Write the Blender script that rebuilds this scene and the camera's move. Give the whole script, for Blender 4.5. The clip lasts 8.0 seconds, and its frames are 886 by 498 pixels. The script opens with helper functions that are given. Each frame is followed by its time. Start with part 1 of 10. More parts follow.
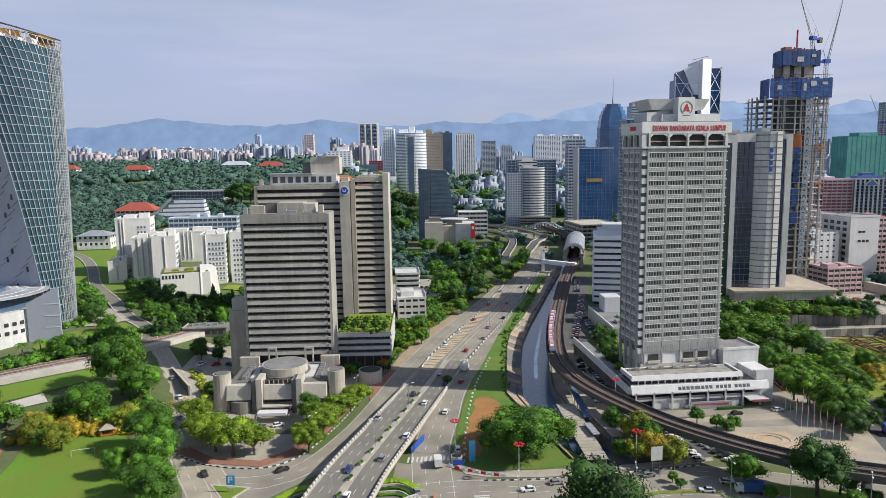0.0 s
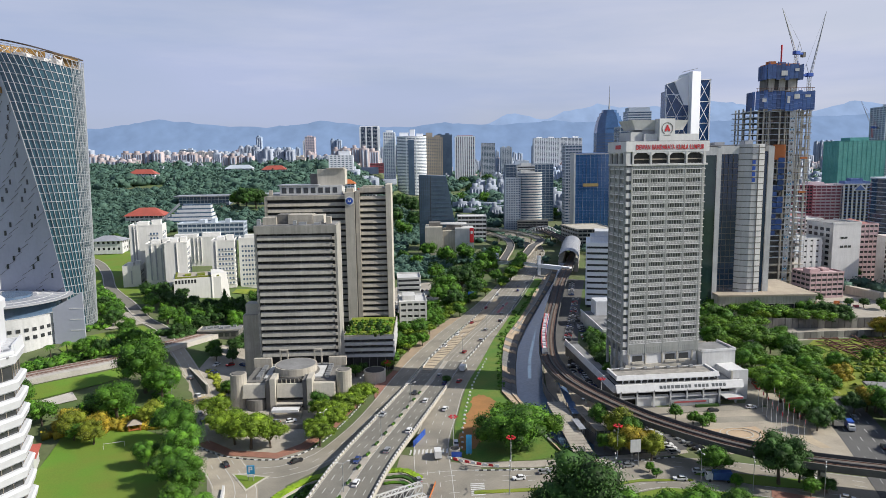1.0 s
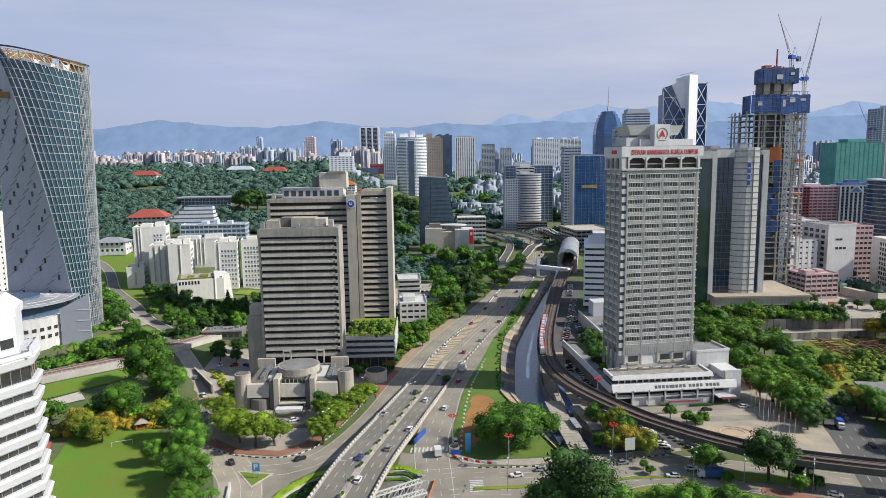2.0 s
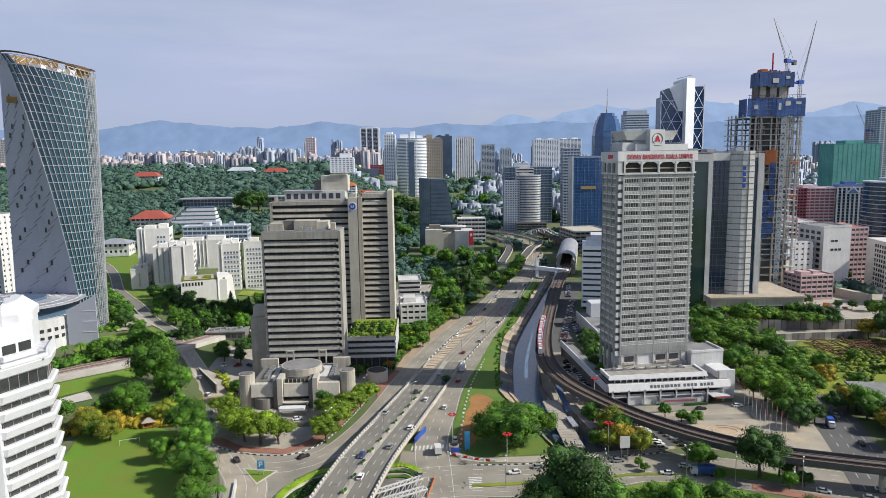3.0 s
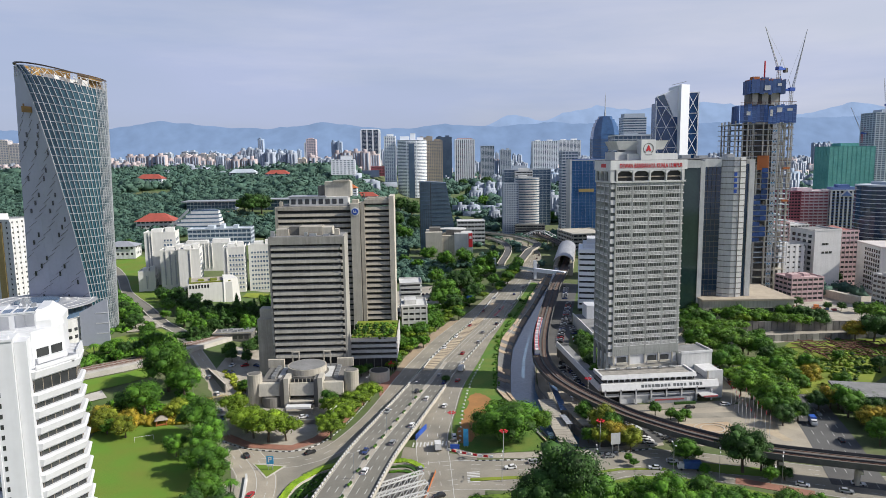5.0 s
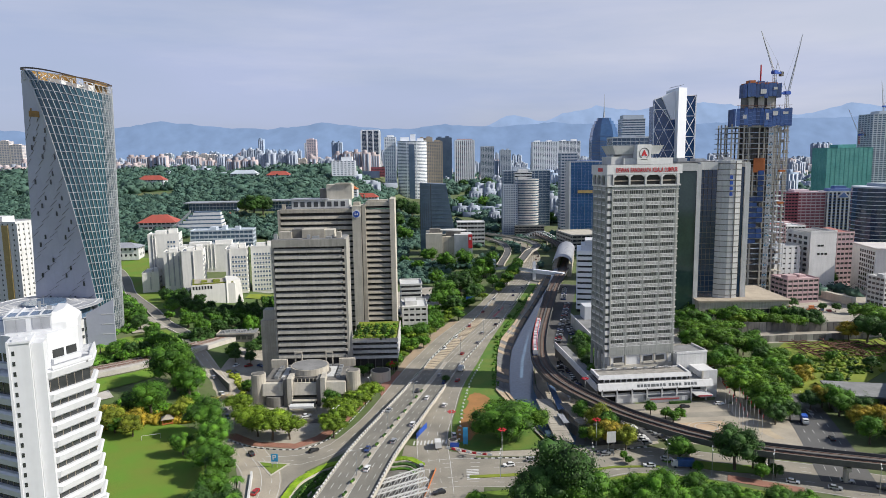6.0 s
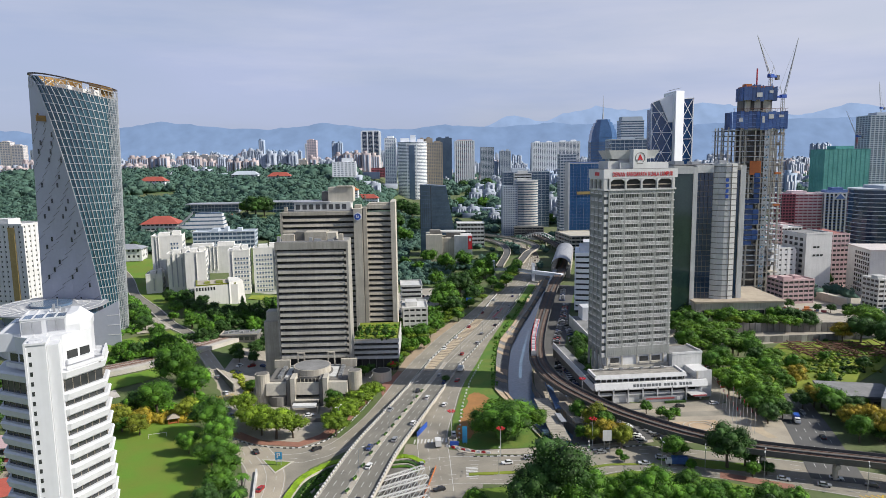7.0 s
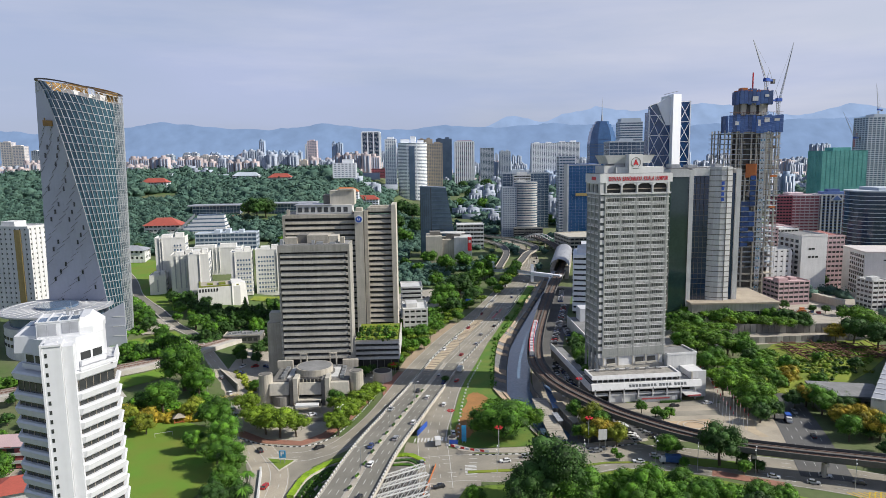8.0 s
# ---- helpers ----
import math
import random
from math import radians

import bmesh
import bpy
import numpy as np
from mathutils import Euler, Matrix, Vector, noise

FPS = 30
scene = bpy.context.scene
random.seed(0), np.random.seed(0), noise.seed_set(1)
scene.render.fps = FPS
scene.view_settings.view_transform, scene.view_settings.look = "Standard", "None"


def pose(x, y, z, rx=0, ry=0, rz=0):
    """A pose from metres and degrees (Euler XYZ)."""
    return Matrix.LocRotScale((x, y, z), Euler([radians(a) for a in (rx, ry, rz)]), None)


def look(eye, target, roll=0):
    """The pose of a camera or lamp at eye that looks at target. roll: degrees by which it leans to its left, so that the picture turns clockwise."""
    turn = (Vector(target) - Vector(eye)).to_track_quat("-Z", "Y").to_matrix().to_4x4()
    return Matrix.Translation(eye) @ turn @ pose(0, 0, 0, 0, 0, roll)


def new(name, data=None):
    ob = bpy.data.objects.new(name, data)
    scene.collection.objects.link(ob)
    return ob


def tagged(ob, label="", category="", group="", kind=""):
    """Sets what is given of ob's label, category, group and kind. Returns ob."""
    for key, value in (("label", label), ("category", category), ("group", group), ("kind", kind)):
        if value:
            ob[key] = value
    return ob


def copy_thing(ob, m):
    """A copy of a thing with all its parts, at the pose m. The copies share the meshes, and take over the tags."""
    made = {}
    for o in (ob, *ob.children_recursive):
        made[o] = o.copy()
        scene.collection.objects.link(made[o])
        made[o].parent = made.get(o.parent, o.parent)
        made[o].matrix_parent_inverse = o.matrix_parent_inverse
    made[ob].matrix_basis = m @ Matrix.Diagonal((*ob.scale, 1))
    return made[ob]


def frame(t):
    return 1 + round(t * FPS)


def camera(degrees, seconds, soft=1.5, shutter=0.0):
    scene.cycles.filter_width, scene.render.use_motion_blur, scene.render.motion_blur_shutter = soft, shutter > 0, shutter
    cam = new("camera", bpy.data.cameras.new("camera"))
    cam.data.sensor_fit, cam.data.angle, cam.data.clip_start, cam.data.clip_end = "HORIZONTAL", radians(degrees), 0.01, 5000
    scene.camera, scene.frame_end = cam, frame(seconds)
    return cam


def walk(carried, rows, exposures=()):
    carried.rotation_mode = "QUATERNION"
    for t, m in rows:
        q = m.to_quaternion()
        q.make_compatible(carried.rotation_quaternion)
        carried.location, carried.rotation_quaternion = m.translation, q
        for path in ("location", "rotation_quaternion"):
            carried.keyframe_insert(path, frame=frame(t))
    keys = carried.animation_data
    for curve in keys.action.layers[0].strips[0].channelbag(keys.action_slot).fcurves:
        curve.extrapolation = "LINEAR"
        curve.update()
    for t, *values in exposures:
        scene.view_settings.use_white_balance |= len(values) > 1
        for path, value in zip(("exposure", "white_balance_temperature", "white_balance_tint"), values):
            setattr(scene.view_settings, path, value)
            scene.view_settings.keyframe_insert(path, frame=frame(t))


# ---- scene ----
# ---------------------------------------------------------------- camera
cam = camera(67.0, 8.0, 0.85)
PITCH, ROLL = radians(-7.7), -0.85
EYES = [
    (0.0, 0.0, 0.0, 97.53), (0.1, 0.05, -3.72, 98.76), (0.2, 0.09, -7.44, 99.98), (0.3, 0.14, -11.16, 101.2), (0.4, 0.18, -14.86, 102.42),
    (0.5, 0.22, -17.9, 103.42), (0.6, 0.232, -18.5, 103.62), (0.7, 0.244, -19.1, 103.83), (0.8, 0.256, -19.69, 104.03), (0.9, 0.268, -20.29, 104.24), (1.0, 0.28, -20.88, 104.44), (1.5, 0.34, -23.95, 105.46), (3.0, 0.42, -33.04, 108.42), (3.5, 0.47, -36.04, 109.41),
    (4.0, 0.50, -39.07, 110.43), (4.5, 0.52, -42.15, 111.45), (6.0, 0.54, -51.5, 114.54), (6.5, 0.55, -54.57, 115.57), (7.0, 0.58, -57.67, 116.61),
    (7.5, 0.63, -60.86, 117.72), (8.0, 0.74, -64.15, 118.93),
]
walk(cam, [(t, look((x, y, z), (x, y + 10 * math.cos(PITCH), z + 10 * math.sin(PITCH)), ROLL)) for t, x, y, z in EYES])

# ---------------------------------------------------------------- daylight
SUN_TO = Vector((0.80, -0.13, 0.60)).normalized()
world = bpy.data.worlds.new("sky")
scene.world = world
world.use_nodes = True
wn, wl = world.node_tree.nodes, world.node_tree.links
wn.clear()
sky = wn.new("ShaderNodeTexSky")
sky.sky_type, sky.sun_disc = "NISHITA", False
sky.sun_elevation, sky.sun_rotation = math.asin(SUN_TO.z), math.atan2(SUN_TO.x, SUN_TO.y)
sky.air_density, sky.dust_density, sky.ozone_density, sky.altitude = 1.2, 1.6, 5.0, 60
# thin high cloud: soft bands drifting over the blue
tc = wn.new("ShaderNodeTexCoord")
mp = wn.new("ShaderNodeMapping")
mp.inputs["Scale"].default_value = (1.2, 1.2, 5.0)
cl = wn.new("ShaderNodeTexNoise")
cl.inputs["Scale"].default_value, cl.inputs["Detail"].default_value, cl.inputs["Roughness"].default_value = 1.6, 5.0, 0.5
cr = wn.new("ShaderNodeMapRange")
cr.inputs["From Min"].default_value, cr.inputs["From Max"].default_value = 0.35, 0.7
cr.inputs["To Min"].default_value, cr.inputs["To Max"].default_value = 0.72, 1.0
mixc = wn.new("ShaderNodeMix")
mixc.data_type = "RGBA"
# whiter cloud streaks, thicker on the sun's side
veilc = wn.new("ShaderNodeMix")
veilc.data_type = "RGBA"
veilc.inputs["A"].default_value, veilc.inputs["B"].default_value = (4.75, 5.4, 7.6, 1), (6.7, 6.9, 8.3, 1)
mp2 = wn.new("ShaderNodeMapping")
mp2.inputs["Scale"].default_value, mp2.inputs["Location"].default_value = (1.0, 1.0, 7.0), (0.3, 0.0, 1.7)
st2 = wn.new("ShaderNodeTexNoise")
st2.inputs["Scale"].default_value, st2.inputs["Detail"].default_value, st2.inputs["Roughness"].default_value = 2.3, 6.0, 0.55
wl.new(tc.outputs["Generated"], mp2.inputs["Vector"])
wl.new(mp2.outputs["Vector"], st2.inputs["Vector"])
sep2 = wn.new("ShaderNodeSeparateXYZ")
wl.new(tc.outputs["Generated"], sep2.inputs["Vector"])
sunny = wn.new("ShaderNodeMapRange")
sunny.inputs["From Min"].default_value, sunny.inputs["From Max"].default_value = -0.6, 0.7
sunny.inputs["To Min"].default_value, sunny.inputs["To Max"].default_value = -0.16, 0.24
wl.new(sep2.outputs["X"], sunny.inputs["Value"])
upper = wn.new("ShaderNodeMapRange")
upper.inputs["From Min"].default_value, upper.inputs["From Max"].default_value = 0.02, 0.3
upper.inputs["To Min"].default_value, upper.inputs["To Max"].default_value = -0.12, 0.16
wl.new(sep2.outputs["Z"], upper.inputs["Value"])
addc, addz = wn.new("ShaderNodeMath"), wn.new("ShaderNodeMath")
wl.new(st2.outputs["Fac"], addc.inputs[0]), wl.new(sunny.outputs["Result"], addc.inputs[1])
wl.new(addc.outputs["Value"], addz.inputs[0]), wl.new(upper.outputs["Result"], addz.inputs[1])
stm = wn.new("ShaderNodeMapRange")
stm.inputs["From Min"].default_value, stm.inputs["From Max"].default_value = 0.38, 0.82
wl.new(addz.outputs["Value"], stm.inputs["Value"])
wl.new(stm.outputs["Result"], veilc.inputs["Factor"])
wl.new(veilc.outputs["Result"], mixc.inputs["B"])
bg = wn.new("ShaderNodeBackground")
bg.inputs["Strength"].default_value = 0.097
wo = wn.new("ShaderNodeOutputWorld")
wl.new(tc.outputs["Generated"], mp.inputs["Vector"])
wl.new(mp.outputs["Vector"], cl.inputs["Vector"])
wl.new(cl.outputs["Fac"], cr.inputs["Value"])
# the veil thins out towards the zenith
sepz = wn.new("ShaderNodeSeparateXYZ")
thin = wn.new("ShaderNodeMapRange")
thin.inputs["From Min"].default_value, thin.inputs["From Max"].default_value = 0.24, 0.62
thin.inputs["To Min"].default_value, thin.inputs["To Max"].default_value = 1.0, 0.12
veil = wn.new("ShaderNodeMath")
veil.operation = "MULTIPLY"
wl.new(tc.outputs["Generated"], sepz.inputs["Vector"])
wl.new(sepz.outputs["Z"], thin.inputs["Value"])
wl.new(cr.outputs["Result"], veil.inputs[0])
wl.new(thin.outputs["Result"], veil.inputs[1])
wl.new(veil.outputs["Value"], mixc.inputs["Factor"])
wl.new(sky.outputs["Color"], mixc.inputs["A"])
wl.new(mixc.outputs["Result"], bg.inputs["Color"])
wl.new(bg.outputs["Background"], wo.inputs["Surface"])
sun = new("sun", bpy.data.lights.new("sun", "SUN"))
sun.data.energy, sun.data.angle, sun.data.color = 5.6, radians(0.6), (1.0, 0.955, 0.87)
sun.rotation_mode = "QUATERNION"
sun.rotation_quaternion = SUN_TO.to_track_quat("Z", "Y")
scene.view_settings.exposure = 0.0

# ---------------------------------------------------------------- materials
def mat(name, c1, c2=None, rough=0.8, scale=0.3, metal=0.0, bump=0.0, fine=4.0, spread=0.0, spec=0.5, streak=0.0, island=0.0, glow=0.0, speck=0.24):
    """A surface of two tones: large stains at `scale`, grain at `fine` (cycles a metre), optional runs down the face."""
    m = bpy.data.materials.new(name)
    m.use_nodes = True
    n, l = m.node_tree.nodes, m.node_tree.links
    b = n["Principled BSDF"]
    b.inputs["Roughness"].default_value, b.inputs["Metallic"].default_value = rough, metal
    b.inputs["Specular IOR Level"].default_value = spec
    c2 = c2 or tuple(v * 0.8 for v in c1)
    geo = n.new("ShaderNodeNewGeometry")
    big = n.new("ShaderNodeTexNoise")
    big.inputs["Scale"].default_value, big.inputs["Detail"].default_value = scale, 5.0
    l.new(geo.outputs["Position"], big.inputs["Vector"])
    rng = n.new("ShaderNodeMapRange")
    rng.inputs["From Min"].default_value, rng.inputs["From Max"].default_value = 0.32, 0.68
    l.new(big.outputs["Fac"], rng.inputs["Value"])
    mx = n.new("ShaderNodeMix")
    mx.data_type = "RGBA"
    mx.inputs["A"].default_value, mx.inputs["B"].default_value = (*c1, 1), (*c2, 1)
    l.new(rng.outputs["Result"], mx.inputs["Factor"])
    small = n.new("ShaderNodeTexNoise")
    small.inputs["Scale"].default_value, small.inputs["Detail"].default_value = fine, 3.0
    l.new(geo.outputs["Position"], small.inputs["Vector"])
    grain = n.new("ShaderNodeMapRange")
    grain.inputs["To Min"].default_value, grain.inputs["To Max"].default_value = 1 - speck, 1 + speck
    l.new(small.outputs["Fac"], grain.inputs["Value"])
    hsv = n.new("ShaderNodeHueSaturation")
    l.new(mx.outputs["Result"], hsv.inputs["Color"])
    last = grain.outputs["Result"]
    if spread:
        info = n.new("ShaderNodeObjectInfo")
        sp = n.new("ShaderNodeMapRange")
        sp.inputs["To Min"].default_value, sp.inputs["To Max"].default_value = 1 - spread, 1 + spread
        l.new(info.outputs["Random"], sp.inputs["Value"])
        mul = n.new("ShaderNodeMath")
        mul.operation = "MULTIPLY"
        l.new(last, mul.inputs[0]), l.new(sp.outputs["Result"], mul.inputs[1])
        last = mul.outputs["Value"]
    if island:
        isl = n.new("ShaderNodeMapRange")
        isl.inputs["To Min"].default_value, isl.inputs["To Max"].default_value = 1 - island, 1 + island
        l.new(geo.outputs["Random Per Island"], isl.inputs["Value"])
        mul3 = n.new("ShaderNodeMath")
        mul3.operation = "MULTIPLY"
        l.new(last, mul3.inputs[0]), l.new(isl.outputs["Result"], mul3.inputs[1])
        last = mul3.outputs["Value"]
    if streak:
        mpg = n.new("ShaderNodeMapping")
        mpg.inputs["Scale"].default_value = (0.7, 0.7, 0.05)
        l.new(geo.outputs["Position"], mpg.inputs["Vector"])
        run = n.new("ShaderNodeTexNoise")
        run.inputs["Scale"].default_value, run.inputs["Detail"].default_value = 1.2, 4.0
        l.new(mpg.outputs["Vector"], run.inputs["Vector"])
        rr = n.new("ShaderNodeMapRange")
        rr.inputs["From Min"].default_value, rr.inputs["From Max"].default_value = 0.35, 0.65
        rr.inputs["To Min"].default_value, rr.inputs["To Max"].default_value = 1 - streak, 1.0
        l.new(run.outputs["Fac"], rr.inputs["Value"])
        mul2 = n.new("ShaderNodeMath")
        mul2.operation = "MULTIPLY"
        l.new(last, mul2.inputs[0]), l.new(rr.outputs["Result"], mul2.inputs[1])
        last = mul2.outputs["Value"]
    l.new(last, hsv.inputs["Value"])
    l.new(hsv.outputs["Color"], b.inputs["Base Color"])
    if glow:
        l.new(hsv.outputs["Color"], b.inputs["Emission Color"])
        b.inputs["Emission Strength"].default_value = glow
    if bump:
        bp = n.new("ShaderNodeBump")
        bp.inputs["Strength"].default_value, bp.inputs["Distance"].default_value = bump, 0.1
        l.new(small.outputs["Fac"], bp.inputs["Height"])
        l.new(bp.outputs["Normal"], b.inputs["Normal"])
    return m


def glass(name, c1, c2, rough=0.12, scale=0.25):
    """Facade glazing: dark tinted panes with uneven tint and gloss."""
    m = mat(name, c1, c2, rough, scale, 0.0, 0.0, 0.6, 0.0, 0.8)
    return m


def leaf(name, c1, c2):
    m = mat(name, c1, c2, 0.65, 0.22, 0.0, 0.0, 1.1, 0.16, 0.25, 0.0, 0.6)
    return m


CONC = mat("weathered_concrete", (0.49, 0.45, 0.38), (0.37, 0.34, 0.285), 0.9, 0.12, fine=1.5, streak=0.2, speck=0.16)
CONC_D = mat("dark_concrete", (0.20, 0.19, 0.175), (0.14, 0.135, 0.125), 0.9, 0.15, fine=1.5, streak=0.2)
CONC_L = mat("pale_concrete", (0.54, 0.505, 0.435), (0.44, 0.41, 0.35), 0.85, 0.12, fine=1.5, streak=0.12, speck=0.16)
PRECAST = mat("precast_panel", (0.365, 0.375, 0.355), (0.305, 0.315, 0.295), 0.85, 0.08, fine=1.0, streak=0.12, speck=0.12)
WHITE = mat("white_paint", (0.67, 0.67, 0.665), (0.60, 0.60, 0.595), 0.6, 0.15, fine=1.0, streak=0.08, speck=0.1)
WHITE_D = mat("greyed_white_paint", (0.60, 0.60, 0.59), (0.50, 0.50, 0.49), 0.7, 0.15, fine=1.0, streak=0.1, speck=0.12)
# raised above plain white so far towers carry the brightening of haze
WHITE_F = mat("bright_white_render", (0.85, 0.87, 0.90), (0.80, 0.82, 0.86), 0.6, 0.02, fine=0.2, speck=0.05)
CLEANW = mat("clean_white_paint", (0.62, 0.63, 0.65), (0.58, 0.59, 0.615), 0.55, 0.06, fine=0.5, streak=0.05, speck=0.06)
WARMW = mat("warm_white_render", (0.72, 0.71, 0.68), (0.66, 0.65, 0.62), 0.7, 0.05, fine=0.4, streak=0.08, speck=0.08)
# cooler than the walls' own paint: bluish haze is mixed into the colour
COOL = mat("hazed_bluish_render", (0.47, 0.52, 0.58), (0.40, 0.45, 0.51), 0.75, 0.03, fine=0.3, speck=0.1)
CREAM = mat("cream_render", (0.66, 0.60, 0.52), (0.58, 0.52, 0.45), 0.8, 0.03, fine=0.3)
BEIGE = mat("beige_render", (0.62, 0.57, 0.55), (0.54, 0.50, 0.49), 0.8, 0.1)
PINK = mat("pink_render", (0.50, 0.36, 0.36), (0.42, 0.30, 0.31), 0.8, 0.1)
REDP = mat("dark_red_render", (0.36, 0.10, 0.13), (0.28, 0.08, 0.11), 0.75, 0.1)
BROWN = mat("brown_render", (0.36, 0.31, 0.25), (0.29, 0.25, 0.20), 0.8, 0.1)
GOLD = mat("ochre_mosaic", (0.42, 0.31, 0.12), (0.34, 0.24, 0.09), 0.7, 0.4)
BLUEP = mat("blue_render", (0.12, 0.20, 0.42), (0.10, 0.16, 0.34), 0.7, 0.1)
GREYP = mat("grey_metal_panel", (0.42, 0.43, 0.46), (0.35, 0.36, 0.39), 0.45, 0.08, 0.3, fine=0.5)
ALU = mat("aluminium_frame", (0.54, 0.56, 0.58), (0.45, 0.47, 0.49), 0.4, 0.2, 0.4)
DARK = glass("dark_window_glass", (0.025, 0.028, 0.03), (0.05, 0.052, 0.055), 0.2)
# near-black stand-in: the shade inside openings is put into this colour
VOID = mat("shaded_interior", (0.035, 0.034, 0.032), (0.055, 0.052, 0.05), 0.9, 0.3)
CTGLASS = glass("grey_office_glass", (0.06, 0.068, 0.068), (0.12, 0.128, 0.125), 0.3, 0.6)
# glass tint lightened to include haze over the valley
INKG = glass("ink_blue_glass", (0.045, 0.08, 0.115), (0.07, 0.115, 0.155), 0.2, 0.1)
NAVYG = glass("navy_curtain_glass", (0.012, 0.028, 0.06), (0.02, 0.045, 0.09), 0.12, 0.05)
WHITE_PK = mat("pinkish_white_render", (0.70, 0.60, 0.61), (0.62, 0.50, 0.52), 0.7, 0.1)
TEAL = glass("teal_curtain_glass", (0.016, 0.055, 0.08), (0.034, 0.095, 0.125), 0.16, 0.5)
BLUEG = glass("blue_curtain_glass", (0.025, 0.085, 0.215), (0.045, 0.125, 0.28), 0.12, 0.08)
DEEPB = glass("deep_blue_glass", (0.012, 0.045, 0.13), (0.022, 0.07, 0.18), 0.2, 0.08)
GREENG = glass("green_black_glass", (0.015, 0.035, 0.032), (0.03, 0.06, 0.05), 0.08, 0.05)
SLATEG = glass("slate_blue_glass", (0.055, 0.095, 0.155), (0.085, 0.135, 0.205), 0.2, 0.05)
CONC_G = mat("darker_grey_concrete", (0.385, 0.37, 0.33), (0.29, 0.28, 0.25), 0.9, 0.12, fine=1.5, streak=0.2, speck=0.16)
ASPH = mat("asphalt", (0.115, 0.113, 0.11), (0.085, 0.084, 0.083), 0.9, 0.06, bump=0.2, fine=3.0)
ASPH_F = mat("grey_flyover_asphalt", (0.21, 0.198, 0.168), (0.155, 0.147, 0.126), 0.9, 0.08, bump=0.2, fine=2.0)
ASPH_L = mat("worn_asphalt", (0.30, 0.272, 0.222), (0.20, 0.184, 0.152), 0.9, 0.07, bump=0.2, fine=2.0)
PAVE = mat("concrete_paving", (0.41, 0.37, 0.31), (0.31, 0.28, 0.235), 0.85, 0.15, bump=0.2, fine=2.0)
BRICKP = mat("red_brick_paving", (0.31, 0.145, 0.10), (0.24, 0.12, 0.088), 0.85, 0.3, bump=0.2, fine=3.0)
TANP = mat("tan_paving", (0.48, 0.36, 0.24), (0.40, 0.29, 0.19), 0.85, 0.2, fine=2.0)
SAND = mat("pale_sand_paving", (0.46, 0.38, 0.27), (0.38, 0.31, 0.22), 0.9, 0.2, fine=1.5)
PALE = mat("pale_gravel", (0.50, 0.47, 0.43), (0.42, 0.39, 0.35), 0.9, 0.2, fine=2.0)
PAVE_R = mat("worn_concrete_street", (0.40, 0.35, 0.275), (0.29, 0.258, 0.208), 0.9, 0.1, bump=0.2, fine=2.0)
GRASS = mat("mown_grass", (0.105, 0.225, 0.016), (0.15, 0.19, 0.022), 0.9, 0.06, bump=0.4, fine=2.5)
GRASS_R = mat("rough_river_grass", (0.065, 0.165, 0.018), (0.125, 0.175, 0.026), 0.95, 0.1, bump=0.6, fine=1.2)
GRASS_Y = mat("dry_yellow_grass", (0.215, 0.25, 0.022), (0.135, 0.185, 0.018), 0.9, 0.08, bump=0.5, fine=1.5)
GROUNDM = mat("mixed_ground", (0.07, 0.12, 0.028), (0.125, 0.135, 0.065), 0.95, 0.03, bump=0.3, fine=0.4)
EARTH = mat("bare_orange_earth", (0.36, 0.17, 0.055), (0.25, 0.13, 0.045), 0.95, 0.12, bump=0.3, fine=1.5)
BALLAST = mat("rail_ballast", (0.36, 0.31, 0.27), (0.27, 0.23, 0.20), 0.95, 0.4, bump=0.5, fine=5.0)
# blue of the reflected sky is put into the base colour
WATER = mat("sky_tinted_water", (0.085, 0.15, 0.24), (0.095, 0.158, 0.235), 0.2, 0.05, 0.0, 0.05, 0.8, spec=0.5)
REVET = mat("stone_revetment", (0.38, 0.29, 0.20), (0.28, 0.22, 0.16), 0.9, 0.15, fine=1.5)
REVET_D = mat("grey_revetment", (0.17, 0.17, 0.165), (0.12, 0.12, 0.12), 0.85, 0.15, fine=1.5)
ROOFG = mat("grey_roof_membrane", (0.24, 0.24, 0.24), (0.17, 0.17, 0.17), 0.85, 0.15, fine=1.0)
ROOFT = mat("tan_roof_screed", (0.40, 0.34, 0.26), (0.32, 0.27, 0.21), 0.9, 0.15, fine=1.0)
TILE_D = mat("weathered_red_tile", (0.33, 0.14, 0.12), (0.26, 0.11, 0.10), 0.8, 0.2, fine=1.5)
TILE = mat("red_roof_tile", (0.38, 0.085, 0.06), (0.30, 0.07, 0.05), 0.75, 0.2, fine=1.5)
ORANGE = mat("orange_sheeting", (0.50, 0.16, 0.05), (0.38, 0.12, 0.04), 0.8, 0.2)
STEELB = mat("blue_site_screen", (0.022, 0.06, 0.20), (0.04, 0.10, 0.27), 0.6, 0.2, fine=0.8, spread=0.4)
BRONZE = mat("golden_bronze_cladding", (0.36, 0.20, 0.045), (0.22, 0.13, 0.04), 0.5, 0.3, 0.3)
DBRONZE = mat("dark_bronze_rim", (0.09, 0.065, 0.045), (0.06, 0.045, 0.035), 0.5, 0.3, 0.3)
FLANK = mat("lavender_grey_panel", (0.41, 0.43, 0.50), (0.37, 0.385, 0.45), 0.55, 0.06, 0.1, fine=0.6, speck=0.08)
RUST = mat("rusty_steel", (0.17, 0.075, 0.05), (0.11, 0.05, 0.035), 0.85, 0.4)
STEEL = mat("galvanised_steel", (0.42, 0.43, 0.44), (0.33, 0.34, 0.35), 0.5, 0.4, 0.6)
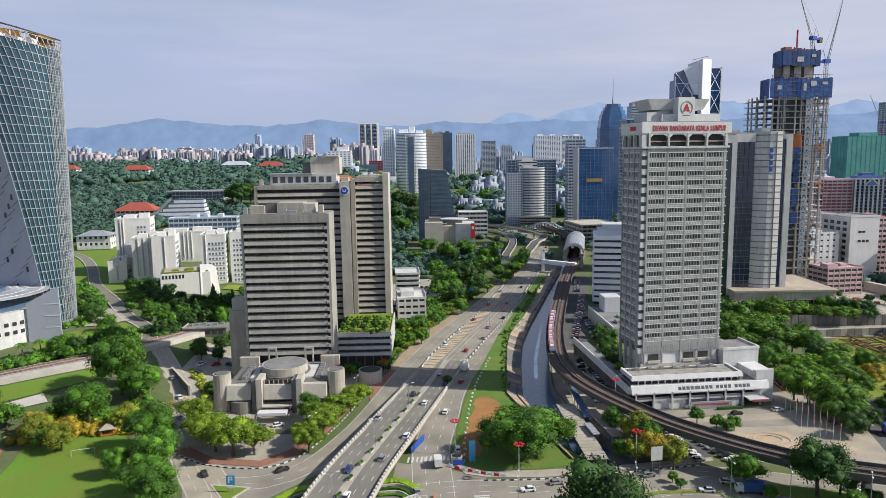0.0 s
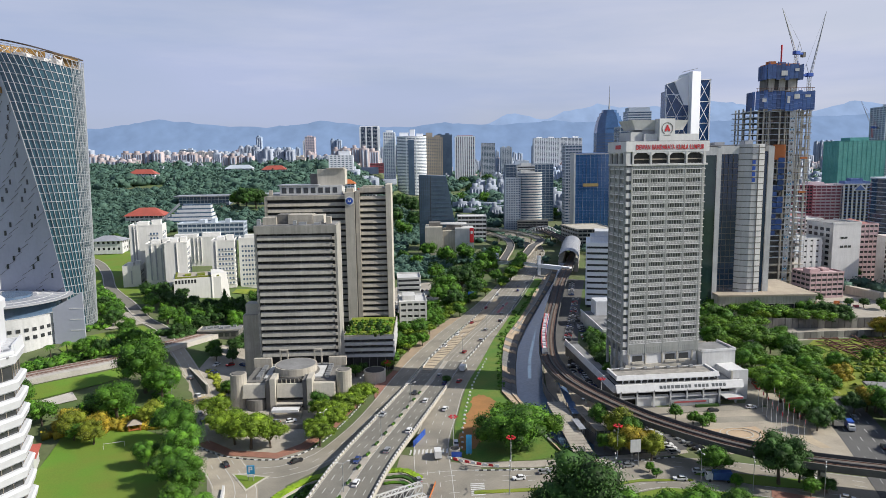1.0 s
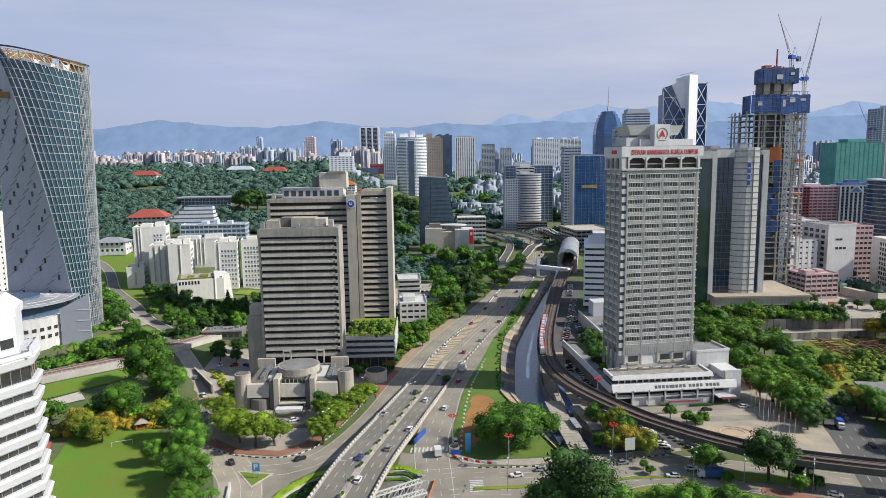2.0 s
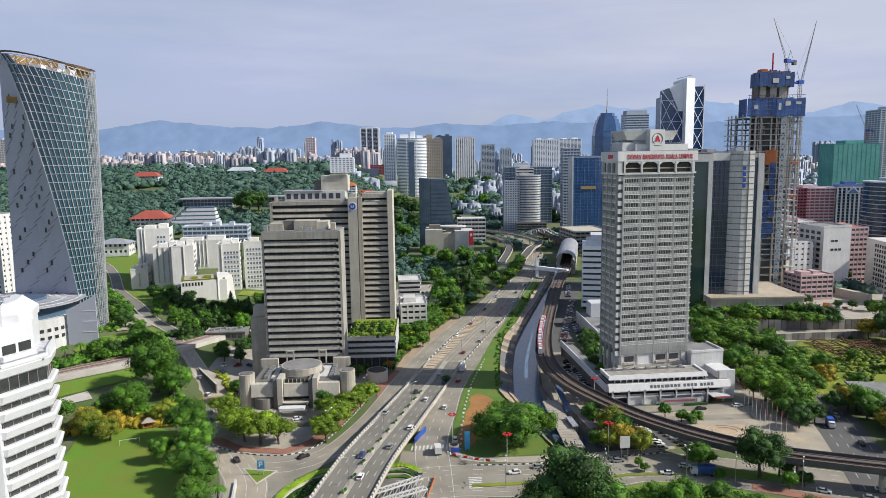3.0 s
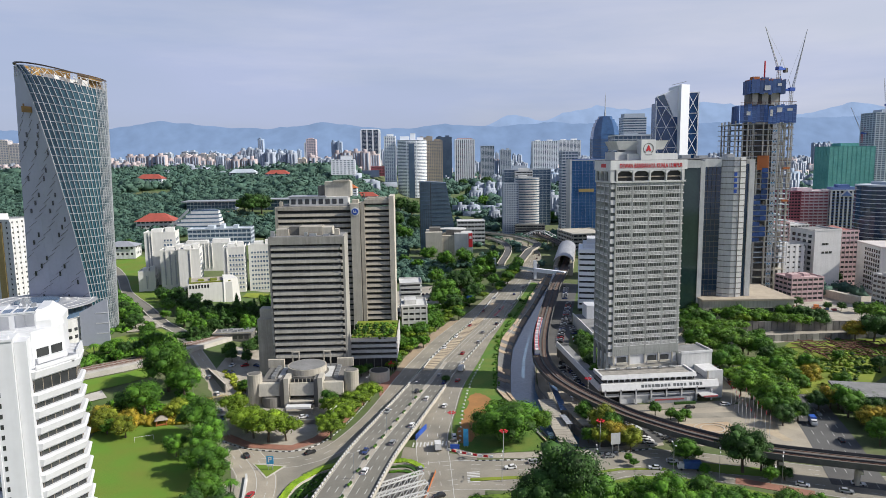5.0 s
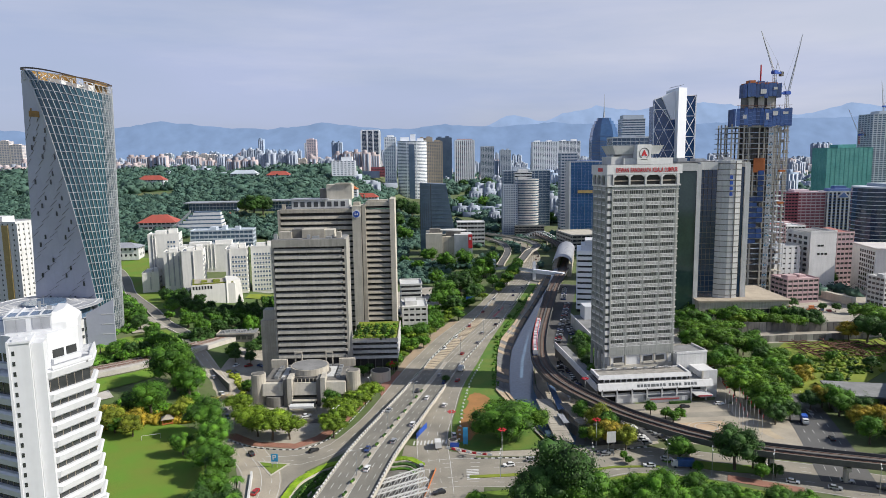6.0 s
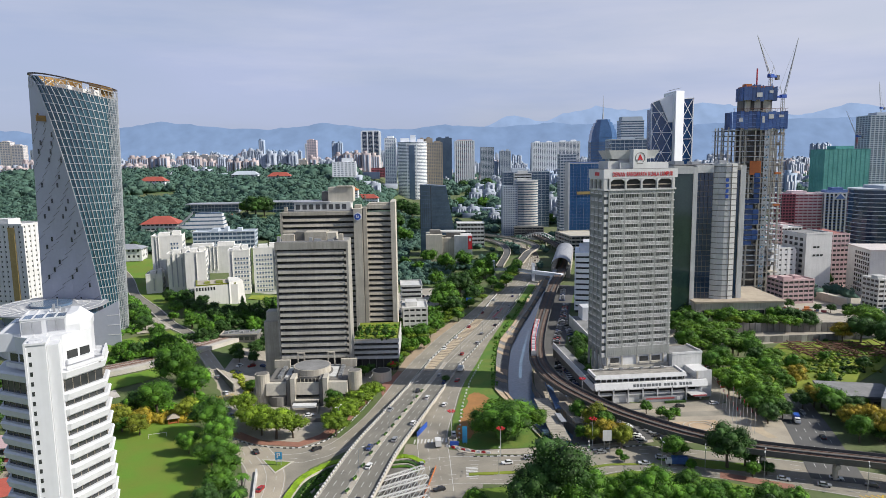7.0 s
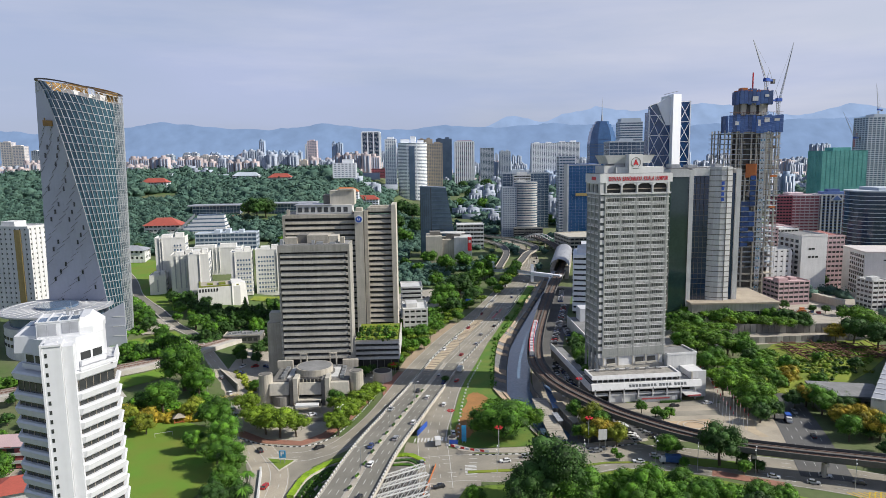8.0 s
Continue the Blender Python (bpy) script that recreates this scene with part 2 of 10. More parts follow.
NET = mat("green_safety_net", (0.075, 0.28, 0.265), (0.13, 0.37, 0.35), 0.85, 0.04, fine=0.3)
ROOFS = mat("stained_roof_screed", (0.33, 0.31, 0.28), (0.21, 0.20, 0.185), 0.9, 0.35, fine=1.2)
REDS = mat("faded_red_paint", (0.40, 0.10, 0.10), (0.33, 0.07, 0.08), 0.6, 0.5)
RED = mat("red_paint", (0.55, 0.02, 0.03), (0.45, 0.02, 0.025), 0.5, 0.5)
BLUES = mat("faded_blue_sheeting", (0.10, 0.17, 0.30), (0.07, 0.12, 0.22), 0.6, 0.4)
BLUE = mat("blue_paint", (0.02, 0.09, 0.42), (0.02, 0.07, 0.34), 0.45, 0.5)
CYAN = mat("light_blue_paint", (0.03, 0.30, 0.55), (0.03, 0.24, 0.46), 0.45, 0.5)
YELLOW = mat("yellow_paint", (0.60, 0.42, 0.03), (0.50, 0.34, 0.03), 0.6, 0.5)
PAINTW = mat("white_road_paint", (0.62, 0.62, 0.60), (0.48, 0.48, 0.46), 0.8, 0.5)
BLACK = mat("black_paint", (0.03, 0.03, 0.03), (0.045, 0.045, 0.045), 0.6, 0.5)
TYRE = mat("tyre_rubber", (0.02, 0.02, 0.02), (0.03, 0.03, 0.03), 0.85, 2.0)
BARK = mat("tree_bark", (0.11, 0.085, 0.06), (0.075, 0.06, 0.045), 0.95, 1.0)
LEAF_B = leaf("bright_leaves", (0.09, 0.208, 0.012), (0.036, 0.108, 0.009))
LEAF_M = leaf("green_leaves", (0.078, 0.178, 0.013), (0.033, 0.095, 0.011))
LEAF_D = leaf("dark_leaves", (0.04, 0.096, 0.016), (0.024, 0.062, 0.012))
LEAF_Y = leaf("yellow_green_leaves", (0.22, 0.25, 0.022), (0.14, 0.18, 0.018))
LEAF_O = leaf("golden_blossom_leaves", (0.40, 0.27, 0.025), (0.19, 0.19, 0.02))
# far city: distance haze is put into these pale, low-contrast base colours
FARCITY = mat("hazed_pale_render", (0.34, 0.375, 0.44), (0.26, 0.30, 0.37), 0.8, 0.004, fine=0.05, island=0.22)
FARPINK = mat("hazed_pink_render", (0.44, 0.37, 0.36), (0.36, 0.31, 0.32), 0.8, 0.004, fine=0.05, island=0.2)
FARBLUE = mat("hazed_grey_render", (0.27, 0.34, 0.45), (0.22, 0.29, 0.39), 0.7, 0.004, fine=0.05, island=0.25)
FARWIN = mat("hazed_window_strips", (0.26, 0.30, 0.37), (0.22, 0.26, 0.33), 0.5, 0.004, fine=0.05)


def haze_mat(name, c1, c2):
    """Far hills as a plain pale backdrop: kilometres of haze put into a glowing colour."""
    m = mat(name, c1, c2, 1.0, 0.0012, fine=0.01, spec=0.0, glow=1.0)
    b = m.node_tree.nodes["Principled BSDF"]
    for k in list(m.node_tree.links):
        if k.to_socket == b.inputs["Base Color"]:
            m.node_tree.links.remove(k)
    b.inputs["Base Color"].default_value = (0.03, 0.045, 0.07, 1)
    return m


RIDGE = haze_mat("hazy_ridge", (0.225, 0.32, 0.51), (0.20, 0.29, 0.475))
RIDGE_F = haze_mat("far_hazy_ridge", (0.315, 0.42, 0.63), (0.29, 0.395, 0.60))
# forest green lightened and blued: haze is part of the leaf colour
LEAF_H = mat("hazed_forest_leaves", (0.07, 0.128, 0.094), (0.054, 0.108, 0.084), 0.7, 0.035, 0.0, 0.0, 0.5, 0.0, 0.2, 0.0, 0.2)
LEAF_V = leaf("yellowish_street_leaves", (0.155, 0.232, 0.014), (0.08, 0.142, 0.011))
LEAF_U = leaf("rain_tree_leaves", (0.115, 0.222, 0.013), (0.04, 0.108, 0.01))
VIAD = mat("sooty_viaduct_concrete", (0.105, 0.10, 0.095), (0.075, 0.072, 0.07), 0.9, 0.15, fine=1.0)


# ---------------------------------------------------------------- building blocks
def smooth(a, b, v):
    k = min(1.0, max(0.0, (v - a) / (b - a)))
    return k * k * (3 - 2 * k)


def gz(x, y):
    """Height of the open ground: flat by the river, rising to the west and, slowly, to the north."""
    w1 = smooth(60, 190, -x) * smooth(200, 320, y)
    w2 = smooth(60, 230, -x)
    far = 1 - 0.45 * smooth(1500, 2600, y)
    return 15 * w1 + min(50, max(0.0, y - 450) * 0.095) * w2 * far + min(22, max(0.0, y - 560) * 0.016)


def obj(name, me, material, parent=None, label="", smoothed=False):
    if material and not me.materials:
        me.materials.append(material)
    if smoothed:
        me.polygons.foreach_set("use_smooth", [True] * len(me.polygons))
    ob = new(name, me)
    ob.parent = parent
    if label:
        ob["label"] = label
    return ob


def part(name, bm, material, parent=None, label="", smoothed=False):
    me = bpy.data.meshes.new(name)
    bm.to_mesh(me)
    bm.free()
    return obj(name, me, material, parent, label, smoothed)


def thing(name, label, category, x=0, y=0, z=0, rz=0, group="", kind=""):
    e = new(name)
    e.empty_display_size = 0.5
    e.matrix_basis = pose(x, y, z, 0, 0, rz)
    return tagged(e, label, category, group, kind)


def B(*boxes):
    """A bmesh of boxes (x0, x1, y0, y1, z0, z1)."""
    bm = bmesh.new()
    for b in boxes:
        box(bm, *b)
    return bm


def box(bm, x0, x1, y0, y1, z0, z1):
    v = [bm.verts.new((x, y, z)) for z in (z0, z1) for x, y in ((x0, y0), (x1, y0), (x1, y1), (x0, y1))]
    for f in ((3, 2, 1, 0), (4, 5, 6, 7), (0, 1, 5, 4), (1, 2, 6, 5), (2, 3, 7, 6), (3, 0, 4, 7)):
        bm.faces.new([v[i] for i in f])


def prism(bm, pts, z0, z1, top=None):
    """An upright prism on a counter-clockwise outline; top: another outline for a sloped or tapered solid."""
    a = [bm.verts.new((x, y, z0)) for x, y in pts]
    b = [bm.verts.new((x, y, z1)) for x, y in (top or pts)]
    n = len(pts)
    bm.faces.new(a[::-1])
    bm.faces.new(b)
    for i in range(n):
        bm.faces.new((a[i], a[(i + 1) % n], b[(i + 1) % n], b[i]))


def ring(cx, cy, rx, ry=None, n=24, a0=0.0, a1=360.0):
    ry = ry or rx
    m = n if a1 - a0 >= 360 else n + 1
    return [(cx + rx * math.cos(radians(a0 + (a1 - a0) * i / n)), cy + ry * math.sin(radians(a0 + (a1 - a0) * i / n))) for i in range(m)]


def rod(bm, p, q, r, n=6, r2=None):
    p, q = Vector(p), Vector(q)
    d = (q - p).normalized()
    u = d.orthogonal().normalized()
    w = d.cross(u)
    r2 = r if r2 is None else r2
    a = [bm.verts.new(p + r * (math.cos(2 * math.pi * i / n) * u + math.sin(2 * math.pi * i / n) * w)) for i in range(n)]
    b = [bm.verts.new(q + r2 * (math.cos(2 * math.pi * i / n) * u + math.sin(2 * math.pi * i / n) * w)) for i in range(n)]
    bm.faces.new(a[::-1]), bm.faces.new(b)
    for i in range(n):
        bm.faces.new((a[i], a[(i + 1) % n], b[(i + 1) % n], b[i]))


def beam(bm, p, q, w, h):
    """A square bar of width w and height h from p to q."""
    p, q = Vector(p), Vector(q)
    d = (q - p).normalized()
    s = d.cross(Vector((0, 0, 1)))
    s = (s if s.length > 0.01 else Vector((1, 0, 0))).normalized()
    u = s.cross(d)
    vs = [[bm.verts.new(c + s * a * w / 2 + u * b * h / 2) for a, b in ((-1, -1), (1, -1), (1, 1), (-1, 1))] for c in (p, q)]
    bm.faces.new(vs[0][::-1]), bm.faces.new(vs[1])
    for i in range(4):
        bm.faces.new((vs[0][i], vs[0][(i + 1) % 4], vs[1][(i + 1) % 4], vs[1][i]))


def dense(path, step=8.0):
    """Points along a path at even steps, rounded through its corners (Catmull-Rom)."""
    P = [Vector(p) if len(p) == 3 else Vector((*p, 0)) for p in path]
    P = [2 * P[0] - P[1]] + P + [2 * P[-1] - P[-2]]
    out = []
    for i in range(1, len(P) - 2):
        n = max(1, int((P[i + 1] - P[i]).length / step))
        for k in range(n):
            t = k / n
            a, b, c, d = P[i - 1], P[i], P[i + 1], P[i + 2]
            out.append(0.5 * (2 * b + (c - a) * t + (2 * a - 5 * b + 4 * c - d) * t * t + (3 * b - a - 3 * c + d) * t ** 3))
    return out + [P[-2]]


def sides(pts):
    """The unit vector to the right of a path at each of its points, level."""
    out = []
    for i in range(len(pts)):
        d = pts[min(i + 1, len(pts) - 1)] - pts[max(i - 1, 0)]
        out.append(Vector((d.y, -d.x, 0)).normalized())
    return out


def strip(bm, pts, l, r, z0, z1):
    """A solid strip along a dense path, from l to r metres to its right, between z0 and z1 above it."""
    S, rows = sides(pts), []
    for p, s in zip(pts, S):
        rows.append([bm.verts.new(p + s * a + Vector((0, 0, b))) for a, b in ((l, z0), (r, z0), (r, z1), (l, z1))])
    for a, b in zip(rows, rows[1:]):
        for i in range(4):
            bm.faces.new((a[i], b[i], b[(i + 1) % 4], a[(i + 1) % 4]))
    bm.faces.new(rows[0]), bm.faces.new(rows[-1][::-1])


def on_ground(path, step=8.0, off=0.0):
    pts = dense(path, step)
    for p in pts:
        p.z = gz(p.x, p.y) + off
    return pts


def slab(name, pts, z0, z1, material, label="", category="", kind="structure"):
    bm = bmesh.new()
    prism(bm, pts, z0, z1)
    bmesh.ops.recalc_face_normals(bm, faces=bm.faces)
    return tagged(part(name, bm, material), label, category, "", kind)


def drape(name, pts, off, material, label, category):
    """A surface laid over the rise and fall of the ground."""
    bm = bmesh.new()
    f = bm.faces.new([bm.verts.new((x, y, 0)) for x, y in pts])
    bmesh.ops.triangulate(bm, faces=[f])
    for _ in range(3):
        bmesh.ops.subdivide_edges(bm, edges=[g for g in bm.edges if g.calc_length() > 4.0], cuts=1, use_grid_fill=True)
        bmesh.ops.triangulate(bm, faces=bm.faces[:])
    for v in bm.verts:
        v.co.z = gz(v.co.x, v.co.y) + off
    bmesh.ops.recalc_face_normals(bm, faces=bm.faces)
    return tagged(part(name, bm, material), label, category, "", "structure")


def text_mesh(body, size, depth):
    cu = bpy.data.curves.new("lettering", "FONT")
    cu.body, cu.size, cu.extrude, cu.align_x = body, size, depth, "CENTER"
    cu.offset = size * 0.014
    cu.space_character, cu.space_word = 1.08, 1.25
    tmp = bpy.data.objects.new("lettering", cu)
    scene.collection.objects.link(tmp)
    bpy.context.view_layer.update()
    me = bpy.data.meshes.new_from_object(tmp.evaluated_get(bpy.context.evaluated_depsgraph_get()))
    bpy.data.objects.remove(tmp)
    return me


CACHE = {}


def pieces(name, boxes, material, parent, label=""):
    """One object a box; alike boxes share a mesh."""
    for x0, x1, y0, y1, z0, z1 in boxes:
        key = (name, material.name, round(x1 - x0, 3), round(y1 - y0, 3), round(z1 - z0, 3))
        if key not in CACHE:
            bm = B((0, x1 - x0, 0, y1 - y0, 0, z1 - z0))
            CACHE[key] = bpy.data.meshes.new(name)
            bm.to_mesh(CACHE[key]), bm.free()
        ob = obj(name, CACHE[key], material, parent, label)
        ob.location = (x0, y0, z0)


def turned(bm, x, y, z):
    """Stand a flat shape up to face south, at a place."""
    bmesh.ops.recalc_face_normals(bm, faces=bm.faces)
    bmesh.ops.rotate(bm, cent=(0, 0, 0), matrix=Matrix.Rotation(radians(90), 3, "X"), verts=bm.verts)
    bmesh.ops.translate(bm, vec=(x, y, z), verts=bm.verts)
    return bm


def tower(name, label, category, x, y, w, d, h, rz=0, z0=None, floors=20, bays=(6, 4), band=0.5, pier=0.5, proud=0.35, wall=WHITE_D, glazing=DARK,
          roof=((0.2, 0.6, 0.3, 0.7, 4.0),), parapet=1.2, pierm=None, group="", base=0.0):
    """An office or apartment block: a glazed core with a spandrel band at each floor, piers between the bays, a parapet and roof houses."""
    z0 = gz(x, y) if z0 is None else z0
    t = thing(name, label, category, x, y, z0, rz, group)
    x0, x1, y0, y1 = -w / 2, w / 2, -d / 2, d / 2
    part("glazing", B((x0, x1, y0, y1, 0, h)), glazing, t)
    fh = (h - base) / floors
    def many(name, boxes, material):
        if y > 900:
            tagged(part(name, B(*boxes), material, t), "", "", "", "stuff")
        else:
            pieces(name, boxes, material, t)

    if band > 0:
        many("spandrel", [(x0 - proud, x1 + proud, y0 - proud, y1 + proud, base + i * fh, base + i * fh + fh * band) for i in range(floors)], wall)
    if pier > 0:
        q = proud + 0.12
        xs = [x0 + w * i / bays[0] for i in range(bays[0] + 1)]
        yv = [y0 + d * i / bays[1] for i in range(1, bays[1])]
        many("pier", [(c - pier / 2, c + pier / 2, e - q, e + q, 0, h) for c in xs for e in (y0, y1)] + [(e - q - 0.03, e + q + 0.03, c - pier / 2, c + pier / 2, 0, h) for c in yv for e in (x0, x1)], pierm or wall)
    k = proud + 0.2
    bm = B((x0 - k, x1 + k, y0 - k, y1 + k, h, h + 0.3))
    if parapet:
        for b in ((x0 - k, x1 + k, y0 - k, y0 - k + 0.35), (x0 - k, x1 + k, y1 + k - 0.35, y1 + k), (x0 - k, x0 - k + 0.35, y0 - k + 0.35, y1 + k - 0.35), (x1 + k - 0.35, x1 + k, y0 - k + 0.35, y1 + k - 0.35)):
            box(bm, *b, h + 0.3, h + 0.3 + parapet)
    part("parapet", bm, pierm or wall, t)
    for a, b, c, e, hh in roof:
        part("roof_house", B((x0 + a * w, x0 + b * w, y0 + c * d, y0 + e * d, h + 0.3, h + 0.3 + hh)), wall, t)
    return t


def lobed(rx, ry, k=3.0, n=36):
    """A rounded rectangle: a superellipse outline."""
    out = []
    for i in range(n):
        c, d = math.cos(2 * math.pi * i / n), math.sin(2 * math.pi * i / n)
        out.append((rx * math.copysign(abs(c) ** (2 / k), c), ry * math.copysign(abs(d) ** (2 / k), d)))
    return out


def round_tower(name, label, category, x, y, rx, ry, h, floors, wall, glazing, band=0.5, k=3.0, z0=None, proud=0.5, roof=((0.2, 0.6, 0.3, 0.7, 4.0),)):
    """A block with rounded corners: glazed core, a projecting band at each floor, a parapet and roof houses."""
    t = thing(name, label, category, x, y, gz(x, y) if z0 is None else z0, 0)
    bm = bmesh.new()
    prism(bm, lobed(rx, ry, k), 0, h)
    part("glazing", bm, glazing, t)
    fh, ring_ = h / floors, lobed(rx + proud, ry + proud, k)
    bm = bmesh.new()
    prism(bm, ring_, 0, fh * band)
    me = bpy.data.meshes.new("floor_band")
    bm.to_mesh(me), bm.free()
    for i in range(floors):
        obj("floor_band", me, wall, t).location = (0, 0, i * fh)
    bm = bmesh.new()
    prism(bm, ring_, h, h + 1.4)
    part("parapet", bm, wall, t)
    for a, b, c, e, hh in roof:
        part("roof_house", B((rx * (2 * a - 1), rx * (2 * b - 1), ry * (2 * c - 1), ry * (2 * e - 1), h + 1.4, h + 1.4 + hh)), wall, t)
    return t


# ---------------------------------------------------------------- ground, river, roads
def along(table, v):
    for (a, b), (c, d) in zip(table, table[1:]):
        if v <= c:
            return b + (d - b) * (v - a) / (c - a) if v > a else b
    return table[-1][1]


BANK_L = [(205, 41), (235, 33), (268, 25.5), (282, 27), (318, 30.3), (339, 32.7), (363, 36.6), (401, 48.5), (455, 63), (484, 69), (558, 89.5), (640, 116)]
WATER_L = [(205, 47), (235, 39), (268, 33.4), (279, 33.8), (316, 37.6), (351, 42.6), (401, 54.6), (461, 71), (573, 102), (640, 124)]
WATER_R = [(205, 60), (235, 51), (268, 45.5), (277, 45.5), (326, 52), (350, 56.5), (381, 62), (442, 74), (481, 83), (573, 108), (640, 132)]

ys = [-500, -200, 0, 60, 110, 150, 180, 200, 205] + list(range(215, 640, 12)) + [640, 645, 660, 690, 720, 760, 800, 850, 900, 960, 1020, 1100, 1200, 1300, 1450, 1600, 1800, 2100, 2600, 3300, 4100, 4900]
xl = [-4900, -3200, -2200, -1500, -1100, -850, -680, -560, -470, -400, -350, -310, -280, -255, -235, -218, -204, -190, -177, -165, -153, -141, -130, -119, -109, -99, -89, -79, -69, -60, -50, -38, -25, -10, 5, 18]
xr = [150, 175, 205, 250, 310, 400, 550, 800, 1200, 2000, 3300, 4900]
bm = bmesh.new()
rows = []
for yy in ys:
    deep = 205 <= yy <= 640
    row = [(xx, gz(xx, yy)) for xx in xl] + [(along(BANK_L, yy), 0.0 if deep else gz(40, yy))]
    row += [(along(WATER_L, yy), -3.8 if deep else gz(40, yy)), (along(WATER_R, yy), -3.8 if deep else gz(40, yy)), (along(WATER_R, yy) + 0.6, gz(60, yy))]
    row += [(xx, gz(xx, yy)) for xx in xr]
    rows.append([bm.verts.new((a, yy, b)) for a, b in row])
for a, b in zip(rows, rows[1:]):
    for i in range(len(a) - 1):
        bm.faces.new((a[i], a[i + 1], b[i + 1], b[i]))
tagged(part("ground", bm, GROUNDM), "mixed grass and earth ground between city streets", "ground", "", "structure")

bm = bmesh.new()
wrow = []
for yy in range(206, 640, 12):
    a, b = along(WATER_L, yy) - 1.2, along(WATER_R, yy) + 0.3
    wrow.append((bm.verts.new((a, yy, -3.1)), bm.verts.new((b, yy, -3.1))))
for a, b in zip(wrow, wrow[1:]):
    bm.faces.new((a[0], a[1], b[1], b[0]))
tagged(part("water", bm, WATER), "still grey-blue river water in a walled channel", "river", "", "structure")

# stone facing of the west bank: dark grey lining, with tan berm slabs along two stretches
bank = thing("revetment", "stepped stone river revetment in tan and grey panels", "river bank", 0, 0, 0, 0, "", "structure")


def bank_panel(ya, yb, fa, fb, lift, thick, material):
    """One slab on the sloping bank between fractions fa and fb of its width."""
    bm = bmesh.new()
    q = []
    for yv in (ya, yb):
        a, b = along(BANK_L, yv), along(WATER_L, yv)
        q += [(a + (b - a) * f, yv, -3.5 * f + lift) for f in (fa, fb)]
    lo = [bm.verts.new((p[0], p[1], p[2])) for p in q]
    hi = [bm.verts.new((p[0], p[1], p[2] + thick)) for p in q]
    bm.faces.new([hi[j] for j in (0, 1, 3, 2)])
    for a, b in ((0, 1), (1, 3), (3, 2), (2, 0)):
        bm.faces.new((lo[a], lo[b], hi[b], hi[a]))
    bmesh.ops.recalc_face_normals(bm, faces=bm.faces)
    part("panel", bm, material, bank)


yy, rnd = 206.0, random.Random(12)
while yy < 620:
    ln = rnd.uniform(4.5, 10.0)
    grey_slab = rnd.random() < 0.45
    for fa, fb in ((0.62, 0.82), (0.82, 1.15)):
        bank_panel(yy + 0.06, yy + ln - 0.06, fa + 0.008, fb - 0.008, 0.12, 0.16, REVET_D)
    bank_panel(yy + 0.08, yy + ln - 0.08, 0.02, 0.62, 0.34 if grey_slab else 0.5, 0.4, REVET_D if grey_slab else REVET)
    bank_panel(yy + 0.08, yy + ln - 0.08, 0.62, 0.9, 1.0 if grey_slab else 1.15, 0.4, REVET_D if grey_slab else REVET)
    yy += ln
bm = bmesh.new()
wall_pts = [Vector((along(WATER_R, v) + 0.3, v, 0)) for v in range(206, 640, 12)]
strip(bm, wall_pts, -0.25, 0.35, -4.2, 0.9)
tagged(part("river_wall", bm, CONC_D), "dark concrete river wall below the rail viaduct", "retaining wall", "", "structure")


def ribbon(name, path, width, off, material, label, step=8.0, thick=0.5):
    pts = on_ground(path, step, off)
    bm = bmesh.new()
    strip(bm, pts, -width / 2, width / 2, -thick, 0)
    return tagged(part(name, bm, material), label, "road", "", "structure"), pts


HIGH = [(1, 316), (16, 365), (32, 414), (62, 530), (81, 600), (98, 680), (103, 760), (88, 860), (70, 960)]
SERV = [(-70, 193), (-56, 194), (-43.5, 205), (-33, 232), (-26, 262), (-20.5, 290), (-12, 325), (1.5, 372), (15.5, 412), (37, 480), (60, 565), (74, 620)]
SIDE = [(-3, 165), (-4, 190), (-5, 215), (-1, 246), (3, 275), (13, 310), (28, 352), (44, 400), (62, 460), (80, 530), (97, 600)]
CROSS = [(-16, 178), (5, 182), (25, 181), (48, 184), (66, 190), (90, 187), (110, 180), (130, 174), (160, 160), (215, 130), (300, 90)]
LEFT = [(-66, 90), (-64, 150), (-67, 180), (-80, 204), (-96, 232), (-111, 266), (-127, 292), (-143, 316)]
UPHILL = [(-143, 316), (-154, 339), (-174, 359), (-201, 399), (-222, 428), (-241, 456), (-262, 494), (-284, 526), (-306, 546), (-332, 556)]
RAMP = [(168, 264), (161, 236), (155, 213), (149, 193), (141, 168)]
ribbon("road_highway", HIGH, 20.0, 0.07, ASPH_L, "grey asphalt highway with worn lanes")
ribbon("road_service", SERV, 9.0, 0.05, ASPH_L, "worn asphalt service road beside the flyover")
ribbon("road_side", SIDE, 13.0, 0.06, ASPH_L, "worn asphalt slip road beside the river lawn")
ribbon("road_cross", CROSS, 23.0, 0.045, ASPH_L, "wide asphalt cross street at the junction")
ribbon("road_left", LEFT, 14.0, 0.055, PAVE_R, "worn asphalt street past the lawn", 5.0)
_, up_pts = ribbon("road_uphill", UPHILL, 6.4, 0.5, ASPH_F, "narrow asphalt road climbing between lawns", 5.0, 1.2)
for l_ in (-3.9, 3.25):
    bm = bmesh.new()
    strip(bm, up_pts, l_, l_ + 0.65, -1.0, 0.22)
    tagged(part("kerb_uphill", bm, PALE), "pale concrete kerb of the uphill road", "kerb", "", "structure")
ribbon("road_ramp", RAMP, 18.0, 0.115, ASPH, "dark asphalt avenue leading to the junction")
slab("road_junction", [(-82, 95), (-40, 95), (-44, 160), (-52, 184), (-40, 199), (-36, 212), (-62, 214), (-88, 214), (-76, 180)], -0.3, 0.04, ASPH_L, "worn asphalt junction", "road")
